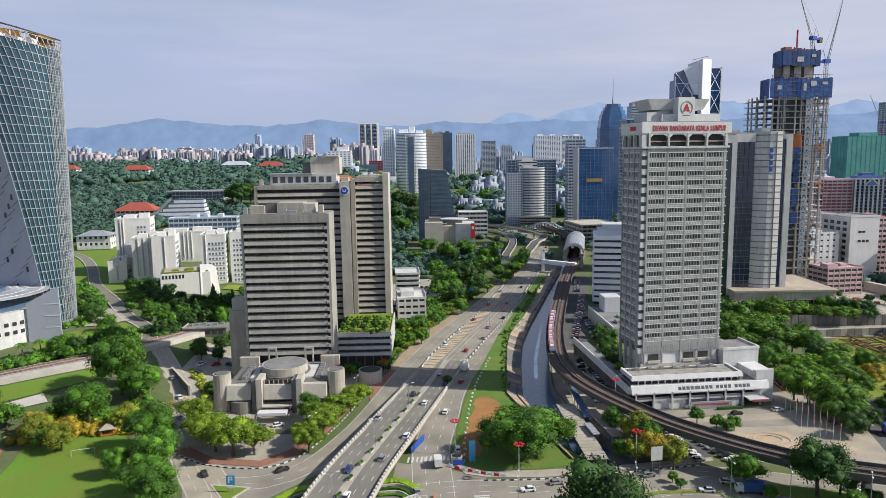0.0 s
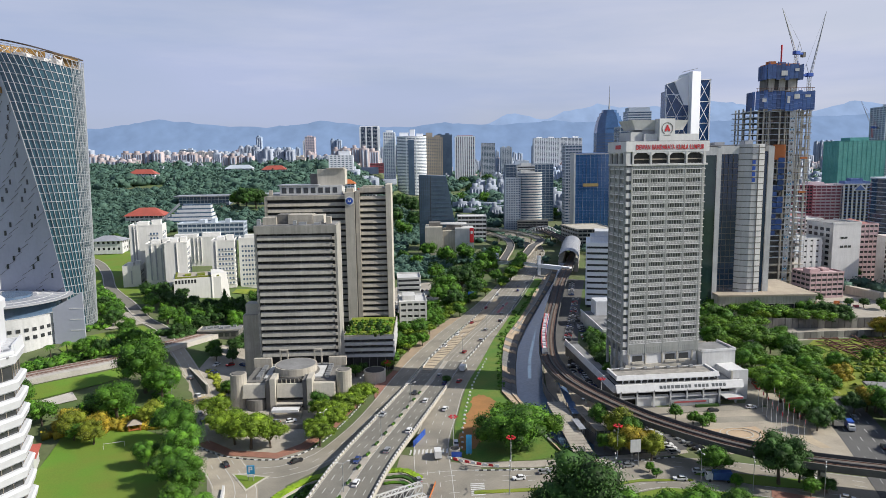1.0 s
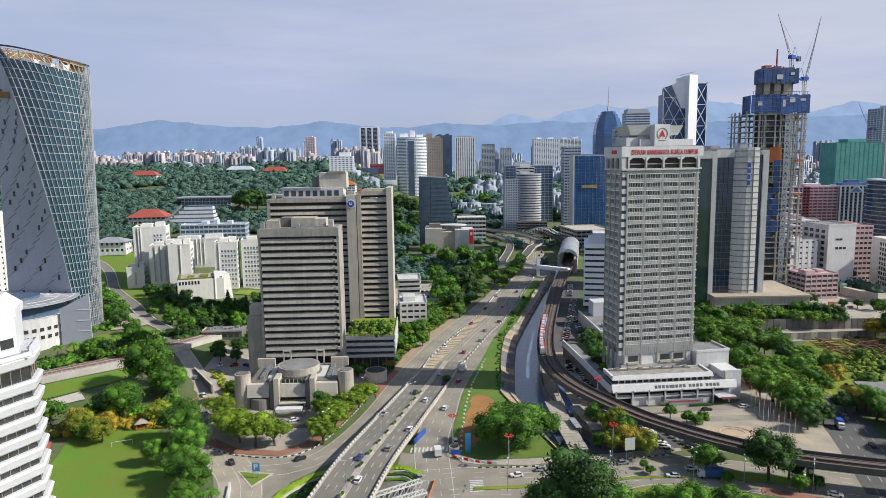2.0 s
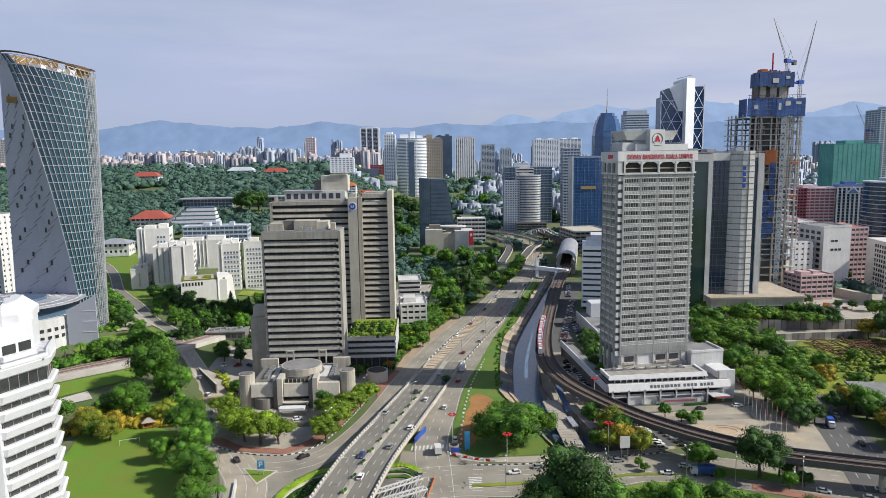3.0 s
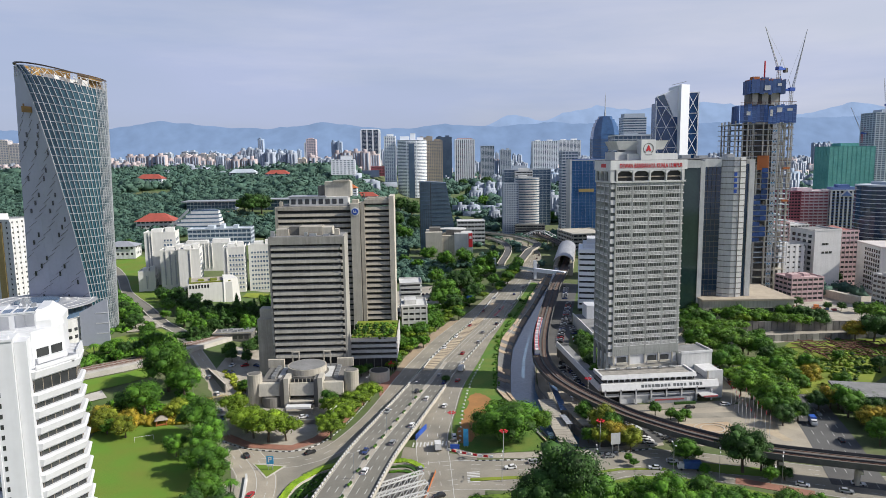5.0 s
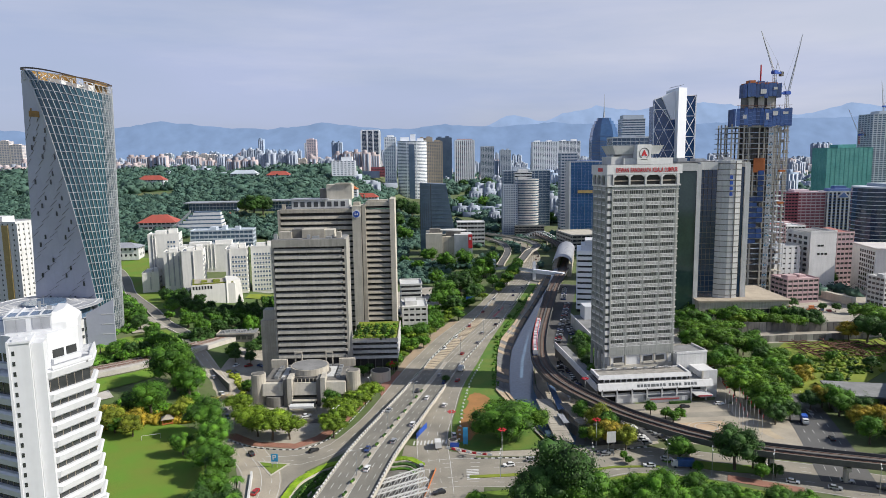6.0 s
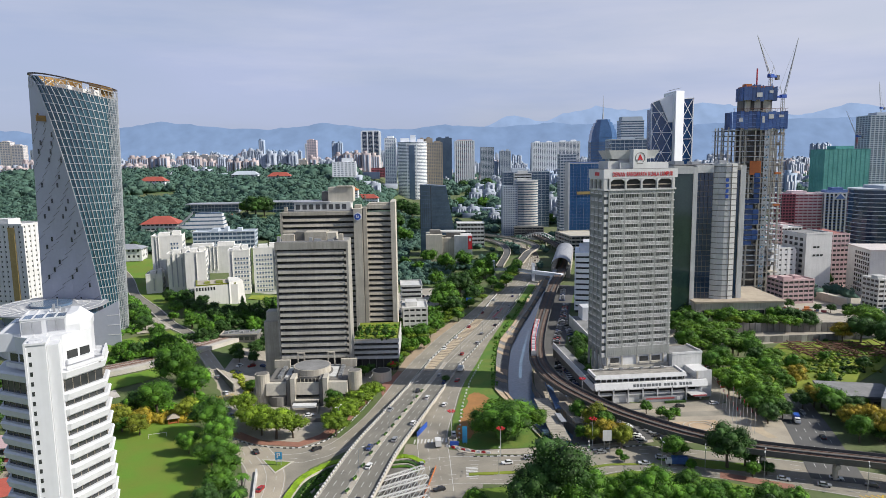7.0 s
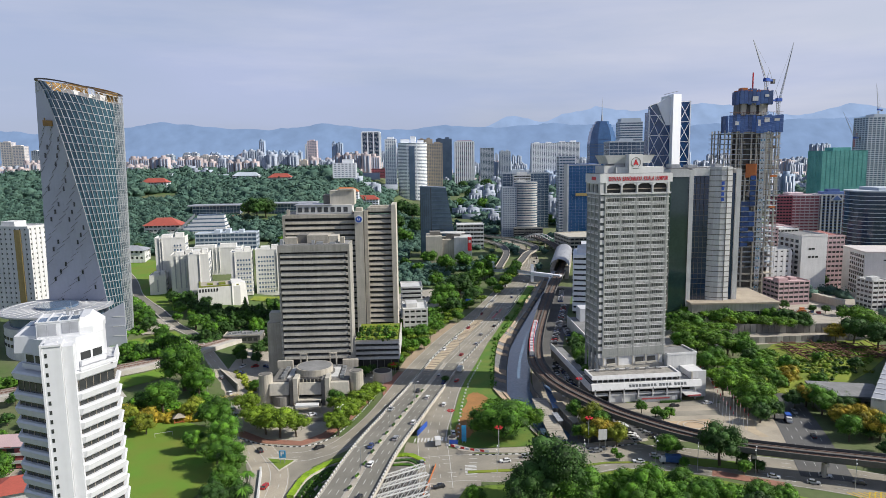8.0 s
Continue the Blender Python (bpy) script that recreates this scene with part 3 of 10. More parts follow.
slab("road_square", [(-20, 140), (10, 140), (14, 172), (12, 196), (-16, 206)], -0.3, 0.036, ASPH_L, "worn asphalt junction under the flyover", "road")

# flyover
FLY = [(-42, 96, 7.2), (-36, 130, 7.2), (-32.4, 152, 7.0), (-26.8, 188, 5.8), (-18.5, 228, 3.4), (-10, 268, 1.1), (-3.5, 296, 0.2), (1, 316, 0.02)]
fly = thing("flyover", "concrete highway flyover with white parapets and planted median", "flyover", 0, 0, 0, 0, "", "structure")
fp = dense(FLY, 5.0)
bm = bmesh.new()
strip(bm, fp, -9.3, 9.3, -1.3, 0.0)
part("deck", bm, CONC, fly)
for nm, l, r in (("carriageway", -8.9, -0.9), ("carriageway", 0.9, 8.9)):
    bm = bmesh.new()
    strip(bm, fp, l, r, 0.004, 0.09)
    part(nm, bm, ASPH_F, fly)
bm = bmesh.new()
strip(bm, fp, -0.85, 0.85, 0.004, 0.28)
part("median_kerb", bm, PAVE, fly)
for l, r in ((-9.35, -8.95), (8.95, 9.35)):
    bm = bmesh.new()
    strip(bm, fp, l, r, -0.5, 0.95)
    part("parapet", bm, CONC_L, fly)
    mid = (l + r) / 2
    for sgn, m_ in ((0, WHITE), (1, CONC_D)):
        bm = bmesh.new()
        fine = dense([tuple(p) for p in fp], 1.1)
        S = sides(fine)
        for i in range(sgn, len(fine) - 1, 2):
            strip(bm, [fine[i], fine[i + 1] * 0.96 + fine[i] * 0.04], mid - 0.22, mid + 0.22, 0.7 if not sgn else 0.4, 1.05 if not sgn else 0.98)
        tagged(part("coping_block", bm, m_, fly, "white coping blocks" if not sgn else "dark grey coping blocks"), "", "", "", "stuff")
for i in range(2, len(fp) - 14, 5):
    p = fp[i]
    if p.z > 2.2:
        bm = bmesh.new()
        s = sides(fp)[i]
        for a in (-4.5, 4.5):
            c = p + s * a
            prism(bm, ring(c.x, c.y, 0.8, n=12), -4, p.z - 2.2)
        beam(bm, p + s * -7.5 - Vector((0, 0, 1.9)), p + s * 7.5 - Vector((0, 0, 1.9)), 1.6, 1.2)
        part("pier", bm, CONC, fly)


def dashes(bm, path, offs, length=3.0, gap=5.0, w=0.16, z=0.012):
    pts = dense([tuple(p) for p in path], 1.0)
    run = 0.0
    for off in offs:
        i = 0
        while i + length < len(pts) - 1:
            seg = pts[i:i + int(length) + 1]
            strip(bm, seg, off - w / 2, off + w / 2, -0.005, z)
            i += int(length + gap)


hp = on_ground(HIGH, 8.0, 0.085)
sp_, dp_ = on_ground(SERV, 6.0, 0.065), on_ground(SIDE, 6.0, 0.075)
cp_, lp_ = on_ground(CROSS, 6.0, 0.06), on_ground(LEFT, 6.0, 0.07)
bm = bmesh.new()
dashes(bm, [p + Vector((0, 0, 0.1)) for p in fp], (-6.2, -3.5, 3.5, 6.2))
dashes(bm, hp[:60], (-7.0, -4.0, 3.6, 6.6))
dashes(bm, sp_, (0.0,))
dashes(bm, dp_, (-2.0, 2.0))
dashes(bm, cp_, (-7.5, -4.0, 4.0, 7.5))
dashes(bm, lp_, (-3.5, 3.5))
dashes(bm, on_ground(RAMP, 6.0, 0.13), (-5.5, -2.0, 2.0, 5.5))
tagged(part("lane_marking", bm, PAINTW), "white dashed lane lines on the roads", "road marking", "", "structure")
bm = bmesh.new()
for off in (-8.6, -1.1, 1.1, 8.6):
    strip(bm, [p + Vector((0, 0, 0.1)) for p in fp], off - 0.08, off + 0.08, -0.005, 0.012)
for off in (-9.6, -1.3, 1.3, 9.6):
    strip(bm, hp[:60], off - 0.08, off + 0.08, -0.005, 0.012)
for pts_, offs in ((sp_, (-4.1, 4.1)), (dp_, (-6.1, 6.1)), (cp_, (-11, 11)), (lp_, (-6.5, 0, 6.5))):
    for off in offs:
        strip(bm, pts_, off - 0.08, off + 0.08, -0.005, 0.012)
tagged(part("edge_line", bm, PAINTW), "white edge lines on the roads", "road marking", "", "structure")
slab("lane_patch", [(35.6, 424), (37.6, 424), (47.4, 456), (46.2, 456.4)], 0.0, 0.11, REDS, "faded red lane marking on the highway", "road marking")
# brown slatted median of the ground-level highway
med = thing("median", "tan paved highway median with pale cross bars", "road median", 0, 0, 0, 0, "", "structure")
bm = bmesh.new()
mpth = on_ground([(-13.5, 272), (-6.5, 297), (-1.6, 316), (12, 360), (27, 408), (44, 465)], 6.0, 0.1)
strip(bm, mpth, -6.6, -0.5, -0.3, 0.12)
part("paving", bm, SAND, med)
mf = dense([tuple(p) for p in mpth], 3.0)
bm = bmesh.new()
for p, s in zip(mf, sides(mf)):
    beam(bm, p + s * -6.8 + Vector((0, 0, 0.2)), p + s * -0.3 + Vector((0, 0, 0.2)), 0.55, 0.2)
part("bar", bm, BROWN, med)
# striped crash barriers between the highway and the slip roads
for nm, off, a in (("barrier", -9.9, 0), ("barrier", 9.9, 0)):
    tb = thing("crash_barrier", "black and white painted concrete crash barrier", "crash barrier", 0, 0, 0, 0, "highway barriers")
    fine = dense([tuple(p) for p in hp[:34]], 2.2)
    for sgn, m_ in ((0, WHITE), (1, BLACK)):
        bm = bmesh.new()
        for i in range(sgn, len(fine) - 1, 2):
            strip(bm, [fine[i], fine[i + 1]], off - 0.2, off + 0.2, -0.1, 0.75)
        tagged(part("block", bm, m_, tb), "", "", "", "stuff")

# lawns, pavements and plazas
drape("lawn_field", [(-146, 222), (-140, 196), (-128, 172), (-112, 150), (-92, 150), (-86, 178), (-92, 205), (-104, 222), (-122, 231), (-136, 232)], 0.3, GRASS, "mown green playing field with worn patches", "lawn")
slab("lawn_river", [(2, 207), (10, 199), (30, 200), (48, 204), (40, 214), (33, 235), (25.5, 268), (27, 282), (30.3, 318), (32.7, 339), (36.6, 363), (48.5, 401), (63, 455), (69, 484), (85, 543), (83, 551), (79, 549), (62.4, 484), (45, 418), (28.6, 356), (18.6, 312), (11, 282), (7.5, 258), (4, 230)], -0.3, 0.12, GRASS_R, "long green lawn between slip road and river", "lawn")
rnd = random.Random(31)
edge_ = dense([(4.4, 211, 0), (8.5, 208.5, 0), (12.5, 214, 0), (16.5, 226, 0), (20.5, 240, 0), (21.5, 256, 0), (17, 265, 0), (12.6, 262, 0), (10.6, 248, 0), (7.6, 232, 0), (4.4, 211, 0)], 1.6)[:-1]
slab("earth_patch", [(p.x + rnd.uniform(-0.9, 0.9), p.y + rnd.uniform(-1.2, 1.2)) for p in edge_], 0.0, 0.16, EARTH, "bare orange earth worn into the lawn", "bare earth")
slab("pavement_corner", [(-92, 216), (-78, 207), (-60, 204), (-50, 212), (-43, 230), (-37, 256), (-33, 275), (-36.5, 275), (-41, 256), (-47, 232), (-53.5, 216), (-61, 208.5), (-77, 211), (-90, 221), (-97, 232), (-100, 230)], -0.3, 0.20, BRICKP, "red brick pavement curving round the street corner", "pavement")
drape("forecourt", [(-97, 232), (-90, 221), (-77, 211), (-61, 208.5), (-53.5, 216), (-47, 232), (-41, 256), (-36.5, 275), (-30, 330), (-120, 330), (-118, 285), (-104, 258)], 0.16, PAVE, "pale concrete forecourt of the office complex", "pavement")
slab("pavement_service", [(-33, 275), (-30.6, 262), (-25.2, 290), (-22.9, 300), (-25.6, 301), (-28.4, 291), (-36.5, 275)], -0.3, 0.19, BRICKP, "red brick footway beside the service road", "pavement")
slab("bank_earth", [(-22.8, 301), (-16.8, 325), (-3.4, 372), (10.6, 412), (6.2, 414), (-9.4, 374), (-22, 327), (-26, 302)], -0.3, 0.17, REVET, "tan earth bank beside the service road", "bank")
slab("parking_lot", [(-52, 424), (-14, 424), (-4, 458), (8, 500), (14, 540), (-34, 540), (-48, 480)], -0.3, 0.09, PAVE, "pale parking lot among trees", "car park")
slab("island_triangle", [(-71, 192), (-60, 190), (-64, 182)], -0.3, 0.22, GRASS, "small grassed traffic island with a pale kerb", "traffic island")
slab("island_kerb", [(-72.2, 192.8), (-58.8, 190.7), (-64, 180.7)], -0.3, 0.17, CONC_L, "pale kerb round the traffic island", "kerb")
slab("pavement_river", [(2, 206), (6, 197), (12, 195), (29, 194), (52, 198), (80, 202), (86, 204), (86, 206), (52, 201), (30, 199), (12, 198.5), (5, 203)], -0.3, 0.21, PAVE, "pale footpath along the cross street", "pavement")
slab("plaza", [(52, 203), (84, 203), (92, 216), (98, 226), (88, 250), (66, 250), (60, 232)], -0.3, 0.09, ASPH, "asphalt car park under the rail viaduct", "car park")
slab("plaza_front", [(92, 204), (150, 194), (156, 236), (150, 262), (138, 262), (134, 246), (72, 236), (86, 224), (100, 214)], -0.3, 0.1, PAVE_R, "pale paved forecourt with planted circles", "plaza")
slab("plaza_tan", [(92, 223), (120, 226), (122, 214), (108, 207), (98, 214)], -0.2, 0.112, TANP, "tan paved court with kerb rings", "plaza")
slab("plaza_curve", [(136, 214), (140, 226), (139, 236), (135, 236), (136, 226), (131, 214), (134, 206), (138, 206)], -0.2, 0.114, SAND, "curving pale path beside the avenue", "path")
slab("plaza_band", [(84, 229), (128, 231), (129, 237), (80, 234)], -0.2, 0.108, ASPH_L, "grey asphalt band across the forecourt", "plaza")
slab("street_front", [(66, 238.5), (128, 243.5), (136, 250), (141, 262), (152, 330), (146, 332), (133, 262), (127, 250.5), (66, 245)], -0.3, 0.14, ASPH_L, "worn asphalt street before the tower", "road")
slab("street_river", [(53, 250), (66, 250), (72, 330), (96, 440), (120, 540), (106, 548), (84, 460), (62, 360), (53, 300)], -0.3, 0.07, ASPH, "asphalt street of parked cars beside the viaduct", "road")
slab("verge_south", [(8, 166), (46, 171), (70, 179), (90, 175), (108, 165), (128, 154), (160, 138), (240, 100), (240, 60), (0, 60), (2, 150)], -0.3, 0.13, GRASS, "green verge south of the cross street", "verge")
slab("median_cross", [(9, 178.6), (26, 179.8), (47, 180.8), (63, 184.6), (80, 184.4), (80, 183.2), (63, 183.2), (47, 179), (26, 177.8), (9, 176.6)], -0.3, 0.25, GRASS_Y, "narrow planted median of the cross street", "road median")
slab("site_field", [(150, 296), (178, 312), (208, 345), (276, 352), (262, 318), (236, 292), (200, 262), (176, 254), (160, 262)], -0.3, 0.14, GRASS_Y, "overgrown yellow-green building site", "vacant lot")
slab("city_ground_east", [(140, 330), (150, 332), (180, 342), (276, 356), (330, 340), (420, 380), (600, 520), (640, 900), (200, 900), (130, 600), (124, 520), (104, 440)], -0.3, 0.06, PAVE, "grey paved city blocks", "pavement")
slab("west_bank_ground", [(-34, 332), (-24, 332), (-12, 378), (2, 418), (24, 480), (46, 556), (36, 640), (-60, 640), (-58, 450)], -0.3, 0.05, GROUNDM, "rough green ground beside the highway", "ground")
for k, (m_, w_, h_) in enumerate(((LEAF_V, 2.6, 1.0), (CONC_L, 0.35, 0.75), (LEAF_D, 1.3, 0.6), (CONC_L, 0.35, 0.55), (LEAF_M, 1.3, 0.5), (CONC_L, 0.35, 0.4), (LEAF_D, 1.3, 0.35), (CONC_L, 0.35, 0.25))):
    # clipped hedges and low walls stepping down round the cut, west and east of the flyover
    for arc_ in ([(-55 + 1.35 * k, 160), (-53 + 1.35 * k, 174 - 1.0 * k), (-49.4 + 1.25 * k, 181 - 1.5 * k), (-44 + 1.0 * k, 187.2 - 1.8 * k), (-37, 190.2 - 1.9 * k)], [(-20, 191.5 - 1.8 * k), (-14, 192 - 1.9 * k), (-8.5 - 0.5 * k, 187 - 1.6 * k)])[:2 if k < 5 else 1]:
        bm = bmesh.new()
        strip(bm, dense([(*p, 0.0) for p in arc_], 1.0), -w_ / 2, w_ / 2, -0.2, h_)
        if m_ is CONC_L:
            tagged(part("terrace_wall", bm, m_), "pale low concrete wall between hedge terraces", "wall", "", "structure")
            continue
        bmesh.ops.subdivide_edges(bm, edges=bm.edges[:], cuts=1)
        rr_ = random.Random(k)
        for v in bm.verts:
            v.co += Vector((rr_.uniform(-0.16, 0.16), rr_.uniform(-0.16, 0.16), rr_.uniform(-0.14, 0.16) if v.co.z > 0.1 else 0))
        tagged(part("hedge_terrace", bm, m_), "clipped yellow-green hedge along the top of the cut" if k == 0 else "dark green clipped hedge terrace above the river cut", "hedge", "hedge terraces", "stuff")
# added flat slab at ground level, dark in place of the deep pit
slab("cut_floor", [(-44, 120), (-4, 120), (-6, 178), (-20, 187), (-37, 186), (-42, 158)], -0.25, 0.05, CONC_D, "flat dark slab standing in for the sunken river cut", "river cut")
drape("path_rail", [(-195, 238), (-172, 249), (-161, 258.2), (-155.6, 252), (-163, 247), (-168, 241), (-195, 228)], 0.5, PALE, "pale gravel path beside the trees", "path")
drape("lawn_rail", [(-205, 251), (-180, 263), (-170, 269), (-157.5, 277), (-150, 286), (-144, 276), (-153.6, 266), (-161.8, 259), (-173.7, 250.5), (-200, 238)], 0.35, GRASS, "bright grass strip below the railway", "lawn")
drape("lawn_slope", [(-178, 289), (-165, 299), (-154, 313), (-150, 325), (-168, 345), (-186, 320), (-190, 300)], 0.35, GRASS, "green lawn above the railway", "lawn")
drape("plaza_glass_tower", [(-196, 352), (-183, 333), (-176, 338), (-168, 352), (-184, 372), (-200, 378)], 0.45, PAVE, "pale paved forecourt of the glass tower", "plaza")
slab("island_tree", [(82, 187.5), (90, 183.5), (100, 179.5), (112, 177), (118, 178.5), (114, 183), (100, 186.5), (88, 190)], -0.3, 0.22, GRASS, "planted island beneath the viaduct", "traffic island")
slab("walk_river", [(62, 203), (56, 222), (51.5, 240), (47, 256), (46.6, 272), (48.5, 292), (54, 330), (66, 330), (66, 252), (66, 215), (70, 204)], -0.3, 0.083, PAVE_R, "worn concrete river walk beneath the viaduct", "pavement")
# circle kerb in the forecourt
bm = bmesh.new()
for r0 in (7.5, 5.0):
    o = ring(111, 219, r0, r0 * 0.8, 28)
    i_ = ring(111, 219, r0 - 0.5, (r0 - 0.5) * 0.8, 28)
    a = [bm.verts.new((*p, 0.3)) for p in o]
    b = [bm.verts.new((*p, 0.3)) for p in i_]
    c = [bm.verts.new((*p, 0.05)) for p in o]
    for i in range(28):
        j = (i + 1) % 28
        bm.faces.new((a[i], a[j], b[j], b[i])), bm.faces.new((c[i], c[j], a[j], a[i]))
tagged(part("kerb_ring", bm, CONC_L), "pale kerb rings in the paved forecourt", "kerb", "", "structure")

# railway on the west side
RAIL = [(-270, 232), (-215, 256), (-186, 271), (-176, 277), (-165, 284.5), (-156.5, 293.5), (-142.5, 318), (-129.5, 349), (-112, 372), (-92, 392)]
rl = thing("railway", "brown ballasted double railway track with a concrete kerb", "railway", 0, 0, 0, 0, "", "structure")
rp = on_ground(RAIL, 5.0, 1.4)
bm = bmesh.new()
strip(bm, rp, -4.5, 4.5, -2.4, 0)
part("ballast", bm, BALLAST, rl)
bm = bmesh.new()
strip(bm, rp, 4.6, 8.5, -2.6, -0.1)
part("service_path", bm, PALE, rl)
bm = bmesh.new()
for off in (-2.8, -1.4, 1.4, 2.8):
    strip(bm, rp, off - 0.09, off + 0.09, 0.004, 0.2)
part("rail", bm, RUST, rl)

RAILBED = mat("brown_track_bed", (0.16, 0.125, 0.10), (0.11, 0.09, 0.075), 0.95, 0.3, fine=2.0)
# elevated light rail
LRT = [(300, 122), (230, 139), (159, 164), (134, 172), (111, 180.5), (98, 189.5), (90, 196.5), (82.5, 204.5), (75.5, 213), (69, 223.5), (62.5, 236), (56.5, 250), (52.3, 266), (50.8, 289), (54.5, 321), (62, 361), (74.5, 418), (92, 493), (115, 577), (131, 640), (139, 700), (135, 780), (118, 880), (104, 980), (104, 1080), (120, 1180)]
lrt = thing("rail_viaduct", "dark concrete light rail viaduct with two tracks curving over the street", "viaduct", 0, 0, 0, 0, "", "structure")
lp = dense([(*p, 8.6) for p in LRT], 4.0)
for p in lp:
    p.z = 8.6 + gz(100, p.y) * 0.8
bm = bmesh.new()
strip(bm, lp, -4.4, 4.4, -0.7, 0.0)
strip(bm, lp, -2.4, 2.4, -2.0, -0.72)
part("deck", bm, VIAD, lrt)
for l, r in ((-4.45, -4.2), (4.2, 4.45)):
    bm = bmesh.new()
    strip(bm, lp, l, r, -0.9, 1.1)
    part("parapet", bm, VIAD, lrt)
bm = bmesh.new()
for c in (-2.0, 2.0):
    for o in (-0.72, 0.72):
        strip(bm, lp, c + o - 0.09, c + o + 0.09, 0.16, 0.34)
part("rail", bm, RUST, lrt)
for c in (-2.0, 2.0):
    bm = bmesh.new()
    strip(bm, lp, c - 1.2, c + 1.2, 0.004, 0.16)
    part("track_slab", bm, RAILBED, lrt)
bm = bmesh.new()
strip(bm, lp, -0.45, 0.45, 0.004, 0.75)
part("walkway", bm, VIAD, lrt)
S = sides(lp)
for i in range(4, len(lp) - 2, 6):
    p, s = lp[i], S[i]
    bm = bmesh.new()
    beam(bm, p + s * -3.6 - Vector((0, 0, 2.6)), p + s * 3.6 - Vector((0, 0, 2.6)), 1.5, 1.2)
    prism(bm, ring(p.x, p.y, 0.95, n=12), -4.0, p.z - 3.2)
    part("pier", bm, CONC, lrt)

# ---------------------------------------------------------------- grey office complex
def spandrel_front(parent, x0, x1, yf, depth, zs, hh, material=CONC):
    """One concrete spandrel a floor, standing proud of the recessed windows, shared mesh."""
    bm = bmesh.new()
    w = x1 - x0
    prof = [(-0.8, 0.0), (-1.15, 0.3), (-0.55, hh - 0.2), (-0.4, hh), (0.4, hh), (0.4, 0.0)]
    a = [bm.verts.new((0, p, q)) for p, q in prof]
    b = [bm.verts.new((w, p, q)) for p, q in prof]
    bm.faces.new(a[::-1]), bm.faces.new(b)
    for i in range(len(prof)):
        bm.faces.new((a[i], b[i], b[(i + 1) % len(prof)], a[(i + 1) % len(prof)]))
    bmesh.ops.recalc_face_normals(bm, faces=bm.faces)
    me = bpy.data.meshes.new("spandrel")
    bm.to_mesh(me), bm.free()
    for z in zs:
        ob = obj("spandrel", me, material, parent)
        ob.location = (x0, yf, z)


gt = thing("office_tower", "weathered grey concrete office tower with deep horizontal spandrels", "office tower", -86.0, 284.5, 0, 2.5, "grey office complex")
W = 37.2
# solid core, coloured near-black for the shade behind the spandrels
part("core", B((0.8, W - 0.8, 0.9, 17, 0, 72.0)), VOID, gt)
spandrel_front(gt, 0.9, W - 2.0, 0.4, 17, [13.0 + 3.24 * i for i in range(18)], 2.15, CONC_G)
part("top_band", B((-0.2, W + 0.2, -0.9, 17.6, 71.2, 74.9)), CONC_G, gt)
part("corner_pier", B((W - 0.9, W + 0.2, -0.5, 17.4, 0, 71.2)), CONC_G, gt)
part("corner_pier", B((-0.3, 0.7, -0.2, 17.4, 0, 71.2)), CONC_G, gt)
pieces("balcony_block", [(W - 1.95, W - 0.95, -0.9, 0.6, 13.2 + 3.24 * i, 14.5 + 3.24 * i) for i in range(18)], CONC_L, gt)
bm = bmesh.new()
for i in range(18):
    for j in range(9):
        box(bm, 2.5 + j * 3.6, 2.7 + j * 3.6, 0.55, 0.88, 15.1 + 3.24 * i, 16.3 + 3.24 * i)
tagged(part("mullion", bm, CONC_D, gt), "", "", "", "stuff")
part("roof_slab", B((0.6, W - 0.6, -0.2, 17.0, 74.9, 75.2)), ROOFG, gt)
part("plant_room", B((3.2, 9.5, 3.0, 10.0, 75.2, 78.5)), CONC, gt)
part("plant_room", B((9.6, 14.6, 5.0, 14.0, 75.2, 79.6)), CONC_D, gt)
part("plant_room", B((14.7, 26.0, 4.0, 14.0, 75.2, 79.5)), CONC, gt)
part("plant_room", B((26.1, 31.0, 4.5, 14.0, 75.2, 79.0)), CONC_L, gt)
part("rooftop_pod", B((32.5, 34.6, 2.0, 6.0, 75.2, 78.4)), CONC, gt)
pieces("roof_clutter", [(17.5, 19, 1.0, 3.2, 75.2, 77.0), (20, 23.5, 1.2, 2.6, 75.2, 76.4), (0.9, 2.6, 1.0, 3.0, 75.2, 77.8), (27, 30, 0.8, 3.0, 75.2, 76.0)], STEEL, gt)
part("side_stair", B((-9.0, -0.4, 6.0, 16.0, 0, 32.0)), CONC, gt)
part("side_block", B((-8.0, -0.35, 8.0, 15.0, 32.0, 37.0)), CONC_L, gt)

gr = thing("office_tower", "tall grey concrete office tower with blank core and blue emblem", "office tower", -102.0, 366.0, 0, 2.0, "grey office complex")
W2 = 72.0
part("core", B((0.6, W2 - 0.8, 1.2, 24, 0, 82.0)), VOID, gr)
spandrel_front(gr, 1.2, 46.0, 0.6, 22, [9.0 + 3.45 * i for i in range(21)], 2.2)
spandrel_front(gr, 54.5, 69.4, 0.6, 22, [9.0 + 3.45 * i for i in range(22)], 2.25)
part("lift_core", B((46.1, 51.5, -3.0, 14, 0, 86.0)), CONC_L, gr)
part("lift_core", B((52.1, 54.4, -2.2, 14, 0, 86.6)), CONC, gr)
# dark filler: the gap's shadow is put into its concrete colour
part("shadow_gap", B((51.45, 52.15, -1.4, 13, 0, 86.0)), CONC_D, gr)
part("corner_pier", B((69.5, 72.5, -1.5, 24.5, 0, 90.0)), CONC_L, gr)
part("corner_pier", B((-0.5, 1.1, -0.4, 24.5, 0, 84.0)), CONC, gr)
part("top_band", B((1.15, 46.05, -0.6, 24.4, 82.0, 84.2)), CONC, gr)
part("top_band", B((54.45, 69.45, -0.6, 24.4, 85.6, 88.2)), CONC, gr)
